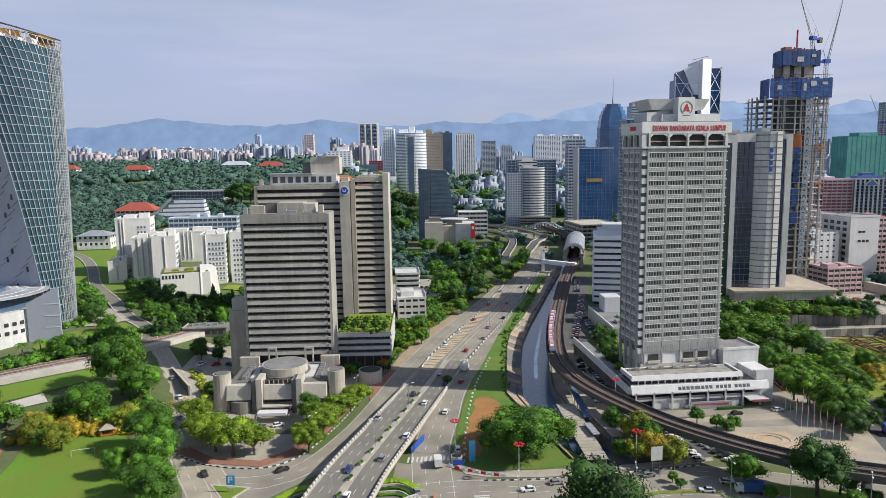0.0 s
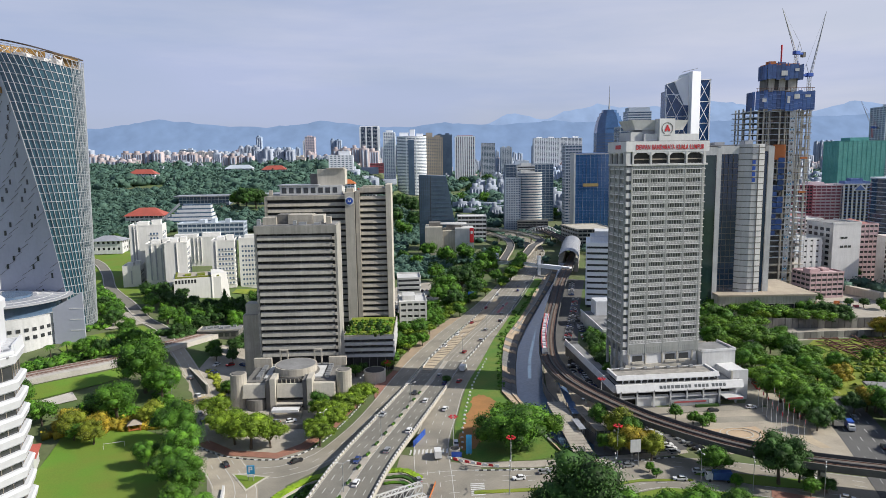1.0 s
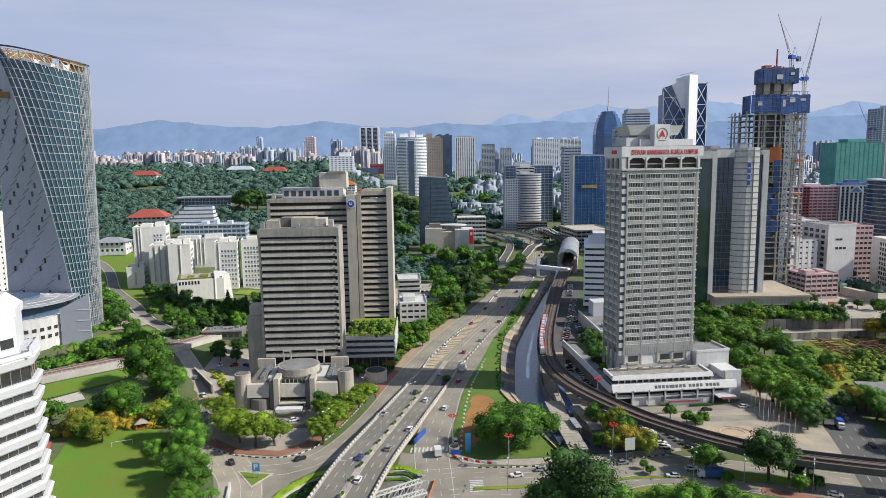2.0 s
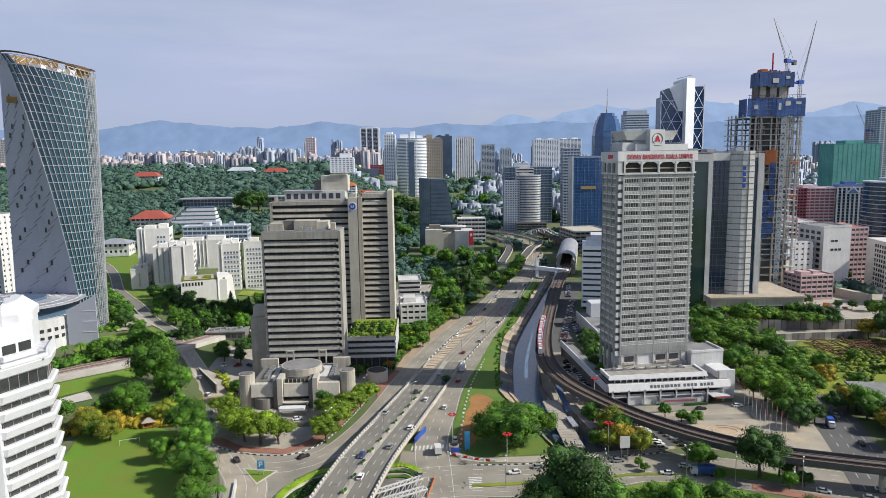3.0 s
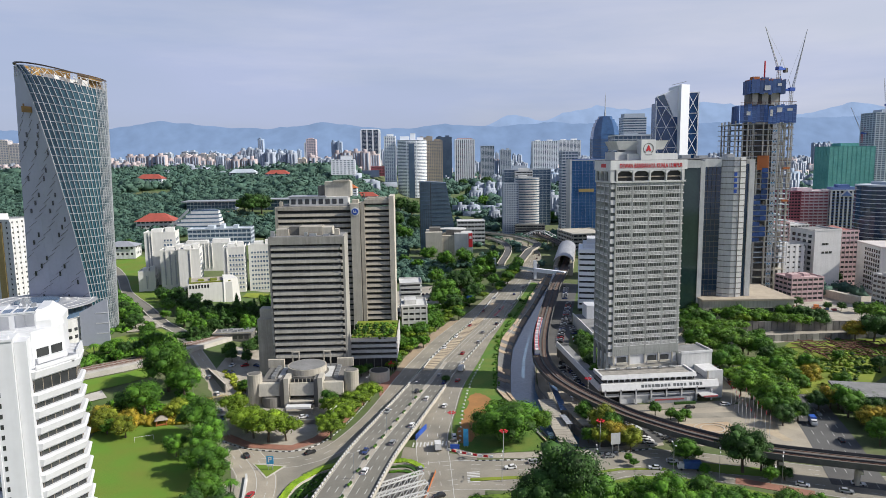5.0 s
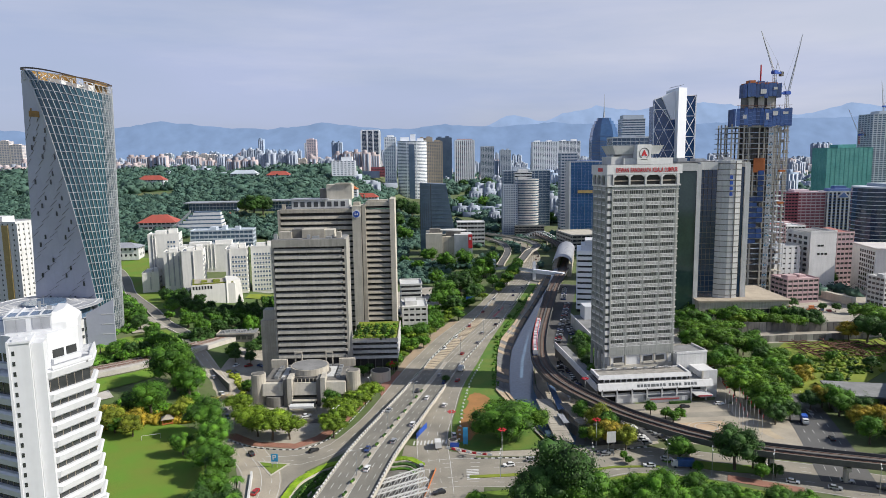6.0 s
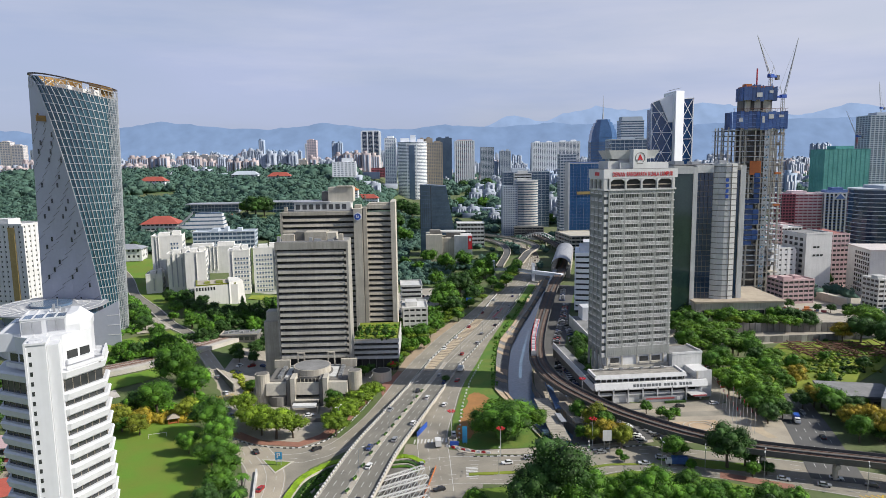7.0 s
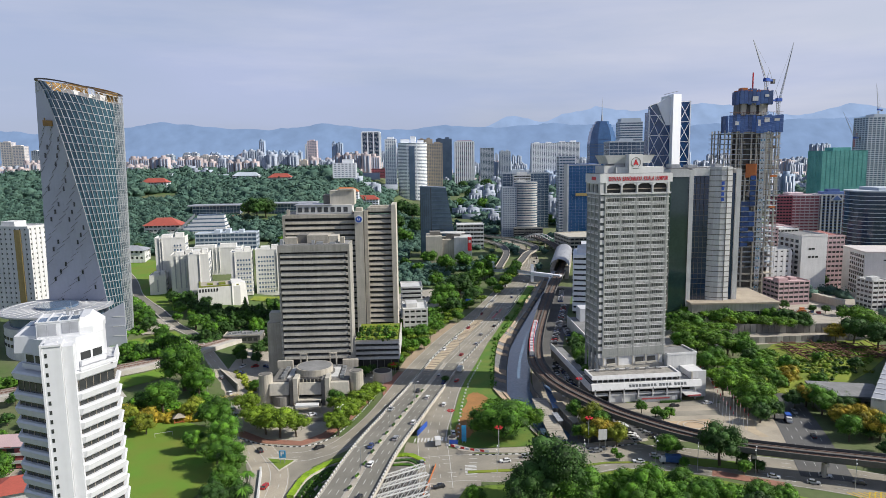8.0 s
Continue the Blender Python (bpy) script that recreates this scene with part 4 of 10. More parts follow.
part("roof_slab", B((0.8, 70.0, 2.0, 24.2, 84.2, 84.6)), ROOFG, gr)
part("penthouse", B((8.0, 44.0, 3.0, 18.0, 84.6, 90.0)), WHITE_D, gr)
pieces("penthouse_window", [(9.2 + i * 4.2, 11.9 + i * 4.2, 2.9, 3.2, 85.6, 88.8) for i in range(8)], DARK, gr)
part("penthouse_roof", B((7.0, 31.0, 2.4, 18.6, 90.0, 90.5)), GREYP, gr)
part("plant_room", B((29.5, 45.5, 7.0, 20.0, 90.0, 99.2)), CONC_L, gr)
part("plant_room", B((25.0, 29.4, 9.0, 20.0, 90.5, 96.5)), CONC_D, gr)
pieces("roof_clutter", [(35, 45, 6.0, 16, 99.2, 100.0), (46.5, 50.5, 2.0, 10, 86.0, 88.0), (56, 68, 3.0, 10, 88.2, 89.2), (2.0, 4.0, 2.0, 4.0, 84.2, 87.5)], CONC, gr)
bm = bmesh.new()
prism(bm, [(x, z) for x, z in ring(0, 0, 2.9, n=6, a0=90, a1=450)], 0, 0.35)
bmesh.ops.rotate(bm, cent=(0, 0, 0), matrix=Matrix.Rotation(radians(90), 3, "X"), verts=bm.verts)
bmesh.ops.translate(bm, vec=(48.8, -3.0, 81.0), verts=bm.verts)
part("emblem_plate", bm, WHITE, gr, "white hexagonal emblem plate")
bm = bmesh.new()
prism(bm, ring(0, 0, 2.0, n=24), 0, 0.2)
bmesh.ops.rotate(bm, cent=(0, 0, 0), matrix=Matrix.Rotation(radians(90), 3, "X"), verts=bm.verts)
bmesh.ops.translate(bm, vec=(48.8, -3.37, 81.0), verts=bm.verts)
part("emblem", bm, BLUE, gr, "round blue emblem")
part("emblem_bar", B((47.9, 49.7, -3.7, -3.58, 80.4, 80.8), (47.9, 48.3, -3.7, -3.58, 80.8, 82.0), (49.2, 49.6, -3.7, -3.58, 80.8, 81.7)), WHITE, gr, "white bars of the emblem")

# low car park with a roof garden, beside the towers
gp = thing("car_park", "open concrete parking deck with a planted roof terrace", "car park", -50.0, 302.0, 0, 1.5)
# shade of the open decks is painted as one dark block
part("core", B((0.6, 24.6, 1.4, 40, 0, 17.2)), VOID, gp)
for i in range(2, 6):
    part("parapet", B((0, 25.4, 0, 40.5, 1.0 + 3.0 * i, 2.5 + 3.0 * i)), WHITE_D, gp)
pieces("column", [(0.5 + i * 4, 0.9 + i * 4, 0.5, 1.3, 0, 17.2) for i in range(7)], CONC_D, gp)
part("roof_lawn", B((0.5, 24.9, 0.5, 40, 17.5, 17.75)), GRASS_Y, gp, "bright green roof lawn")
part("roof_kerb", B((0.0, 25.4, 0.0, 0.45, 17.5, 18.3), (24.95, 25.4, 0.46, 40, 17.5, 18.3)), CONC_L, gp)

def turned_drum(x, y, r, z0, z1):
    bm = bmesh.new()
    prism(bm, ring(x, y, r, n=24), z0, z1)
    return bm


# auditorium block in front of the towers
au = thing("auditorium", "low concrete auditorium with corner drums and a round roof lantern", "auditorium", -65.0, 252.0, 0, 2.0)
# dark body colour carries the shade of the entrance void
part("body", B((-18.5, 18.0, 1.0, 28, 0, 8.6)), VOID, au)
bm = bmesh.new()
for a, b in ((-19.8, -10.4), (-5.6, 5.2), (9.6, 18.6)):
    prof = [(-2.2, 5.8), (-0.9, 11.2), (2.0, 11.2), (2.0, 5.8)]
    va = [bm.verts.new((a, p, q)) for p, q in prof]
    vb = [bm.verts.new((b, p, q)) for p, q in prof]
    bm.faces.new(va[::-1]), bm.faces.new(vb)
    for i in range(4):
        bm.faces.new((va[i], vb[i], vb[(i + 1) % 4], va[(i + 1) % 4]))
bmesh.ops.recalc_face_normals(bm, faces=bm.faces)
part("fascia", bm, CONC_L, au)
part("roof", B((-19.6, 18.4, 2.05, 29, 8.7, 11.0)), ROOFG, au, "grey roof with white lantern base")
for cx, cy in ((-22.2, 2.0), (22.0, 4.0)):
    bm = bmesh.new()
    prism(bm, ring(cx, cy, 3.4, n=20), 0, 15.5)
    part("corner_drum", bm, CONC, au, "", False)
    bm = bmesh.new()
    prism(bm, ring(cx, cy, 2.7, n=20), 15.5, 15.75)
    part("drum_cap", bm, CONC_D, au)
for cx in (-8.0, 7.4):
    part("entrance_pier", B((cx - 0.1, cx + 2.1, -3.2, 5.0, 0, 14.2)), CONC_L, au)
    # dark left half: recess shade goes into a darker concrete
    part("pier_recess", B((cx - 2.0, cx - 0.15, -2.4, 5.0, 0, 13.4)), CONC_D, au)
part("curved_wall", turned_drum(-14.5, 1.0, 4.6, 0, 5.2), CONC_D, au)
part("clerestory", B((-5.6, 5.2, 0.4, 1.9, 11.25, 12.7)), DARK, au)
pieces("clerestory_fin", [(-5.6 + i * 1.8, -5.3 + i * 1.8, 0.1, 0.38, 11.25, 12.9) for i in range(7)], CONC, au)
part("landing", B((-5.8, 5.2, -4.2, 1.0, 3.2, 3.7)), CONC_L, au)
pieces("step", [(-5.4, 5.0, -7.0 - i * 0.7, -6.35 - i * 0.7, 0.1, 1.6 - i * 0.3) for i in range(5)], PAVE, au)
part("side_roof", B((-19.6, -10.4, 2.05, 22, 11.02, 11.5), (9.6, 18.4, 2.05, 22, 11.02, 11.5)), CONC_D, au)
pieces("link_wall", [(-21.0, -13.0, 24, 26, 11.0, 15.0), (13.0, 21, 24, 26, 11.0, 15.0)], CONC, au)
part("lantern_base", B((-12.5, 12.5, 6.0, 22.0, 11.0, 12.0)), WHITE_D, au)
bm = bmesh.new()
prism(bm, ring(0, 14, 9.2, n=40), 12.0, 15.4)
part("lantern_drum", bm, CONC, au)
bm = bmesh.new()
prism(bm, ring(0, 14, 8.5, n=40), 15.4, 15.55)
part("lantern_roof", bm, ROOFG, au)
bm = bmesh.new()
prism(bm, ring(0, 14, 10.2, n=40), 12.0, 12.5)
part("lantern_gutter", bm, CONC_D, au)
pieces("air_conditioner", [(sx * 14.6 - 0.9, sx * 14.6 + 0.9, 5.0 + i * 2.5, 6.8 + i * 2.5, 11.01, 12.9) for sx in (-1, 1) for i in range(7)], STEEL, au)
bm = bmesh.new()
for sx in (-7.5, 8.0):
    for dx in (-1.6, 1.6):
        box(bm, sx + dx - 0.3, sx + dx + 0.3, 25, 26, 11, 18)
    box(bm, sx - 1.9, sx + 1.9, 25, 26, 18, 18.7)
part("roof_arch", bm, CONC, au)
part("porch_slab", B((-5.4, 5.0, -5.0, 0.6, 2.2, 2.7)), CONC_D, au)
part("canopy", B((-5.6, 5.2, -13.0, -9.4, 3.4, 4.4)), WHITE, au, "white entrance canopy")
pieces("canopy_post", [(-6.8, -6.2, -12.4, -11.8, 0, 3.4), (5.6, 6.2, -12.4, -11.8, 0, 3.4), (-6.8, -6.2, -9, -8.4, 0, 3.4), (5.6, 6.2, -9, -8.4, 0, 3.4)], CONC, au)
part("gate_wall", B((-16, -3, -22.5, -22.0, 0, 2.0), (3, 13, -22.5, -22.0, 0, 2.0)), CONC_D, au)

cw = thing("court_wall", "dark stained concrete wall along the street", "wall", -113.2, 276.6, gz(-113, 276) - 2.0, -56)
part("wall", B((-15, 15, -0.3, 0.3, 0, 5.2)), CONC_D, cw)
part("coping", B((-15.1, 15.1, -0.45, 0.45, 5.2, 5.45)), CONC_L, cw)
ca = thing("court_annex", "low grey flat-roofed annex in the sunken court", "annex building", -125.0, 345.6, gz(-125.0, 345.6) - 0.5, 4)
part("wall", B((-11, 11, -6, 6, 0, 4.6)), CONC_D, ca)
part("roof", B((-11.4, 11.4, -6.4, 6.4, 4.6, 5.0)), ROOFG, ca)
part("parapet", B((-11.4, 11.4, -6.4, -6.1, 5.0, 5.6), (-11.4, -11.1, -6.08, 6.4, 5.0, 5.6)), CONC, ca)
pieces("roof_unit", [(-9 + i * 3.1, -7.4 + i * 3.1, -2.0 + (i % 3) * 1.6, -0.6 + (i % 3) * 1.6, 5.0, 6.1) for i in range(6)], STEEL, ca)
pieces("window", [(-10 + i * 3.4, -7.6 + i * 3.4, -6.08, -5.9, 1.6, 3.6) for i in range(6)], DARK, ca)
vent = thing("vent_drum", "round concrete vent drum with an open top", "vent", -33.0, 287.0, 0)
bm = bmesh.new()
prism(bm, ring(0, 0, 5.2, n=24), 0, 5.4)
part("drum", bm, CONC_L, vent)
# closed disc, near-black for the shade inside the open drum
bm = bmesh.new()
prism(bm, ring(0, 0, 4.6, n=24), 5.4, 5.5)
part("grille", bm, VOID, vent)

# ---------------------------------------------------------------- city hall tower
ct = thing("city_hall_tower", "grey precast office tower with arched white crown and red lettering", "office tower", 77.8, 261.8, 0, 10.3)
CW, CD = 36.5, 17.0
part("core", B((0.7, CW - 0.7, 0.9, CD - 0.7, 18.6, 106)), CTGLASS, ct)
z0, fh = 21.0, 3.6
for i in range(22):
    z = z0 + i * fh
    part("spandrel", B((2.6, CW - 0.6, 0.12, 0.95, z + 1.75, z + fh), (0.12, 0.95, 1.6, CD - 0.5, z + 1.75, z + fh), (CW - 0.95, CW - 0.12, 0.96, CD - 0.5, z + 1.75, z + fh)), PRECAST, ct)
    part("sunshade", B((2.5, CW - 0.5, 0.02, 0.11, z + 1.85, z + 2.1), (2.5, CW - 0.5, 0.02, 0.11, z + fh - 0.28, z + fh - 0.06), (-0.12, 0.11, 1.5, CD - 0.4, z + 1.8, z + 2.2), (CW - 0.11, CW + 0.2, 0.3, CD - 0.4, z + 1.8, z + 2.2)), WHITE, ct, "white ledges")
bays = [2.6 + (CW - 4.0) * i / 4 for i in range(5)]
bm = bmesh.new()
for i in range(22):
    z = z0 + i * fh
    for j in range(4):
        for q in range(12):
            c = bays[j] + (bays[j + 1] - bays[j]) * (q + 0.5) / 12
            box(bm, c - 0.16, c + 0.16, 0.06, 0.11, z + 2.35, z + 3.1)
    for q in range(18):
        c = 2.1 + q * (CD - 3.0) / 17
        box(bm, 0.02, 0.11, c - 0.16, c + 0.16, z + 2.35, z + 3.1)
tagged(part("spandrel_rib", bm, WHITE_D, ct, "short white ribs on the spandrels"), "", "", "", "stuff")
pieces("column", [(c - 0.3, c + 0.3, -0.02, 0.9, 18.0, 100.2) for c in bays], PRECAST, ct)
side = [1.6 + (CD - 2.4) * j / 3 for j in range(4)]
pieces("column", [(-0.2, 0.9, c - 0.3, c + 0.3, 10.5, 100.2) for c in side], PRECAST, ct)
pieces("column", [(CW - 0.9, CW + 0.3, c - 0.3, c + 0.3, 10.5, 100.2) for c in side], PRECAST, ct)
bm = bmesh.new()
for j in range(4):
    for q in range(7):
        c = bays[j] + (bays[j + 1] - bays[j]) * (q + 0.5) / 7
        w_ = 0.55 if q in (0, 6) else 0.26
        if q != 3:
            box(bm, c - 0.58 + (0 if q else -0.2), c - 0.58 + w_, 0.14, 0.8, z0, 100.1)
    box(bm, bays[j + 1] - 0.85, bays[j + 1] - 0.25, 0.14, 0.8, z0, 100.1)
    c = (bays[j] + bays[j + 1]) / 2
    box(bm, c - 0.72, c - 0.44, 0.14, 0.8, z0, 100.1)
for j in range(3):
    for q in range(1, 4):
        c = 1.6 + (CD - 2.4) * (j + q / 4) / 3
        box(bm, 0.1, 0.6, c - 0.3, c + 0.3, z0, 100.1)
        box(bm, CW - 0.6, CW - 0.1, c - 0.3, c + 0.3, z0, 100.1)
part("window_rib", bm, PRECAST, ct)
pieces("corner_block", [(0.2, 2.3, 0.3, 1.5, z0 + i * fh + 0.75, z0 + i * fh + 2.9) for i in range(-1, 22)], WHITE_D, ct, "white corner balcony block")
bm = bmesh.new()
for i in range(34):
    c = 2.6 + i * (CW - 3.4) / 33
    box(bm, c - 0.24, c + 0.24, 0.02, 0.3, z0 - 2.6, z0 + 0.4)
part("fringe", bm, PRECAST, ct, "row of short precast fins under the lowest floor")
part("apron", B((2.4, CW - 0.4, 0.1, 0.9, z0 - 2.4, z0 + 1.7)), PRECAST, ct)
part("stilt_wall", B((2.5, CW - 1.2, 0.7, CD - 1, 13.6, 18.58)), WHITE, ct)
part("stilt_plinth", B((1.6, CW - 0.6, 0.2, CD - 0.8, 8, 13.6)), CONC_L, ct)
pieces("stilt_window", [(5, 9.5, 0.55, 0.9, 14.9, 17.4), (20.5, 25, 0.55, 0.9, 14.9, 17.4), (27, 31.5, 0.55, 0.9, 14.9, 17.4)], DARK, ct)
pieces("stilt_post", [(x - 0.3, x + 0.3, 0.1, 0.69, 13.6, 18.2) for x in (3.2, 11.0, 19.0, 26.0, 33.2)], CONC_L, ct)
pieces("stilt_balcony", [(4.6, 9.9, -0.2, 0.5, 13.8, 14.8), (20.1, 25.4, -0.2, 0.5, 13.8, 14.8), (26.6, 31.9, -0.2, 0.5, 13.8, 14.8)], CONC_L, ct)
# crown: hexagonal-headed openings under a white band
part("crown_floor", B((-0.4, CW + 0.4, -0.5, CD + 0.4, 100.2, 101.0)), WHITE_D, ct)


def arch_bay(bm, a, b, z0, zs, z1, plane, at, t):
    """The wall over an opening with a three-sided head, between a and b along the face."""
    w = b - a
    pts = [(a, zs), (a + 0.2 * w, z0), (b - 0.2 * w, z0), (b, zs), (b, z1), (a, z1)]
    lo, hi = [], []
    for u, z in pts:
        p, q = ((u, at, z), (u, at + t, z)) if plane == "x" else ((at, u, z), (at + t, u, z))
        lo.append(bm.verts.new(p)), hi.append(bm.verts.new(q))
    bm.faces.new(lo), bm.faces.new(hi[::-1])
    for i in range(6):
        bm.faces.new((lo[i], hi[i], hi[(i + 1) % 6], lo[(i + 1) % 6]))


def arch_part(a, b, plane, at):
    bm = bmesh.new()
    arch_bay(bm, a, b, 105.5, 104.3, 106.0, plane, at, 1.0)
    bmesh.ops.recalc_face_normals(bm, faces=bm.faces)
    part("arch", bm, WHITE, ct)


for j in range(4):
    arch_part(bays[j] + 0.35, bays[j + 1] - 0.35, "x", -0.5)
for j in range(3):
    for at in (-0.5, CW - 0.5):
        arch_part(1.9 + (CD - 2.4) * j / 3, 1.3 + (CD - 2.4) * (j + 1) / 3, "y", at)
pieces("crown_pier", [(c - 0.36, c + 0.36, -0.66, 0.95, 101.0, 106.0) for c in bays] + [(-0.5, 1.8, -0.3, 1.2, 101.0, 106.0)], WHITE_D, ct)
pieces("crown_pier", [(-0.6, 0.95, c - 0.34, c + 0.34, 101.0, 106.0) for c in side] + [(CW - 0.95, CW + 0.64, c - 0.34, c + 0.34, 101.0, 106.0) for c in side], WHITE_D, ct)
# thin near-black sheet paints the shade inside the crown openings
part("crown_recess", B((1.4, CW - 0.75, 0.72, 0.88, 101.0, 106.0)), VOID, ct)
part("crown_rail", B((2.4, CW - 0.6, 0.2, 0.5, 102.6, 103.1)), BROWN, ct, "tan balustrade in the crown openings")
part("crown_band", B((-0.62, CW + 0.9, -0.62, CD + 0.7, 106.0, 110.3)), WHITE, ct, "white sign band")
part("roof_slab", B((-0.5, CW + 0.8, -0.5, CD + 0.5, 110.3, 110.5)), ROOFG, ct)
part("roof_parapet", B((8.5, CW - 3.0, 1.5, CD - 2, 110.5, 113.4)), WHITE, ct)
part("plant_room", B((3.0, 8.4, 3.0, CD - 3, 110.5, 114.2)), WHITE_D, ct)
bm = bmesh.new()
prism(bm, [(5.5, 4), (27.5, 4), (27.5, 15), (5.5, 15)], 115.2, 119.3, [(3.5, 3), (29.5, 3), (29.5, 16), (3.5, 16)])
prism(bm, [(9, 5), (24, 5), (24, 14), (9, 14)], 113.4, 115.2)
part("roof_pavilion", bm, WHITE_D, ct, "flared white rooftop pavilion")
part("emblem_tower", B((14.3, 21.3, -0.4, 4.0, 110.5, 119.7)), WHITE, ct, "white emblem panel")
bm = bmesh.new()
for i in range(3, 33):
    a, b = radians(-90 + i * 10), radians(-80 + i * 10)
    beam(bm, (17.8 + 2.4 * math.cos(a), -0.46, 115.6 + 2.4 * math.sin(a)), (17.8 + 2.4 * math.cos(b), -0.46, 115.6 + 2.4 * math.sin(b)), 0.1, 0.28)
box(bm, 16.2, 19.4, -0.5, -0.42, 112.7, 112.95)
part("emblem_ring", bm, CONC_D, ct, "dark round wreath of the emblem")
bm = bmesh.new()
prism(bm, [(-1.35, -1.1), (-0.5, -1.1), (-0.2, -0.5), (0.2, -0.5), (0.5, -1.1), (1.35, -1.1), (0.2, 1.6), (-0.2, 1.6)], 0, 0.14)
bmesh.ops.recalc_face_normals(bm, faces=bm.faces)
bmesh.ops.rotate(bm, cent=(0, 0, 0), matrix=Matrix.Rotation(radians(90), 3, "X"), verts=bm.verts)
bmesh.ops.translate(bm, vec=(17.8, -0.42, 115.5), verts=bm.verts)
part("emblem_mark", bm, RED, ct, "red peaked emblem mark")
me = text_mesh("DEWAN BANDARAYA KUALA LUMPUR", 2.9, 0.05)
tx = obj("sign_lettering", me, RED, ct, "red raised lettering")
wd = max(v.co.x for v in me.vertices) - min(v.co.x for v in me.vertices)
tx.matrix_basis = Matrix.Translation((19.3, -0.74, 106.9)) @ Matrix.Rotation(radians(90), 4, "X") @ Matrix.Diagonal((31.0 / wd, 1, 1, 1))
part("sign_bar", B((-0.78, -0.64, 4.5, 9.5, 107.2, 108.9)), RED, ct, "small red sign on the side band")

# podium of the city hall tower
pd = thing("city_hall_podium", "white low podium with a sloping upper gallery and dark ground arcade", "podium", 71.6, 246.4, 0, 5.5)
PW = 55.5
# arcade shade comes from this block's near-black colour
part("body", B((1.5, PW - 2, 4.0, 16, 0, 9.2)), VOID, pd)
bm = bmesh.new()
prof = [(0.0, 6.9), (1.1, 9.5), (2.4, 9.5), (2.4, 6.9)]
va = [bm.verts.new((0, p, q)) for p, q in prof]
vb = [bm.verts.new((PW, p, q)) for p, q in prof]
bm.faces.new(va[::-1]), bm.faces.new(vb)
for i in range(4):
    bm.faces.new((va[i], vb[i], vb[(i + 1) % 4], va[(i + 1) % 4]))
bmesh.ops.recalc_face_normals(bm, faces=bm.faces)
part("gallery_front", bm, WHITE, pd)
part("gallery_edge", B((0.0, PW, -0.12, 4.2, 6.5, 6.88)), WHITE_D, pd)
for i in range(4):
    for j in range(4 if i else 5):
        c = 19.2 + i * 7.6 + j * 1.65
        bm = bmesh.new()
        v = [bm.verts.new(p) for p in ((c - 0.62, 0.26, 7.6), (c + 0.62, 0.26, 7.6), (c + 0.62, 0.76, 8.8), (c - 0.62, 0.76, 8.8))]
        bm.faces.new(v)
        v2 = [bm.verts.new((p.co.x, p.co.y + 0.3, p.co.z)) for p in v]
        bm.faces.new(v2[::-1])
        for q in range(4):
            bm.faces.new((v[q], v2[q], v2[(q + 1) % 4], v[(q + 1) % 4]))
        part("gallery_window", bm, CTGLASS, pd)
pieces("gallery_joint", [(x - 0.14, x + 0.14, -0.2, 0.0, 6.5, 7.2) for x in (1.8, 9.0, 16.2, 23.4, 30.6, 37.8, 45.0)], CONC_D, pd)
part("terrace", B((0.6, PW - 0.6, 2.45, 16.4, 9.25, 9.55)), ROOFG, pd, "grey weathered terrace")
part("upper_wall", B((1.8, 45.2, 3.6, 14.5, 9.56, 12.0)), VOID, pd)
bm = bmesh.new()
for i in range(15):
    a, b = 3.6 + i * 2.7, 6.3 + i * 2.7
    arch_bay(bm, a, b, 10.9, 10.2, 11.2, "x", 2.9, 0.6)
    box(bm, a - 0.15, a + 0.15, 3.0, 3.5, 9.56, 10.9)
bmesh.ops.recalc_face_normals(bm, faces=bm.faces)
part("arcade", bm, WHITE, pd)
bm = bmesh.new()
prism(bm, [(0.6, 2.5), (46.0, 2.5), (46.0, 3.5), (0.6, 3.5)], 11.2, 13.0, [(1.0, 3.2), (45.6, 3.2), (45.6, 3.6), (1.0, 3.6)])
box(bm, 0.8, 1.7, 3.62, 15.0, 11.2, 12.8), box(bm, 44.9, 45.8, 3.62, 15.0, 11.2, 12.8), box(bm, 1.72, 44.88, 14.4, 15.0, 11.2, 12.4)
part("upper_parapet", bm, WHITE, pd)
part("upper_roof", B((1.75, 44.85, 3.65, 14.35, 12.0, 12.12)), ROOFS, pd, "stained grey roof screed")
part("roof_gutter", B((3.0, 40.0, 12.2, 13.8, 12.13, 12.5)), CONC_D, pd)
pieces("roof_unit", [(6 + i * 5.2, 7.6 + i * 5.2, 12.4, 13.6, 12.5, 13.3) for i in range(7)], STEEL, pd)
part("east_wall", B((PW - 4.5, PW + 3.4, 3.2, 4.4, 0, 13.2), (PW - 4.5, PW + 3.4, 4.42, 17.0, 0, 12.4)), WHITE, pd)
part("east_fins", B((PW - 4.5, PW - 3.9, 2.4, 3.18, 9.6, 13.2)), CONC_L, pd)
bm = bmesh.new()
prism(bm, [(-0.6, 2.5), (0.5, 2.5), (0.5, 78), (-0.6, 78)], 6.0, 8.6, [(0.1, 2.5), (0.6, 2.5), (0.6, 78), (0.1, 78)])
part("west_parapet", bm, WHITE, pd)
part("west_wall", B((0.3, 1.1, 4.3, 78, 0, 5.98)), CONC_D, pd)
part("west_terrace", B((1.2, 7.2, 16.5, 78, 5.2, 6.0)), ROOFG, pd)
pieces("column", [(1.5 + i * 7.2, 2.1 + i * 7.2, 0.2, 0.9, 0, 6.5) for i in range(8)], WHITE, pd)
pieces("arcade_beam", [(2.3 + i * 7.2, 8.5 + i * 7.2, 0.7, 1.0, 3.6, 4.3) for i in range(7)], WHITE, pd)
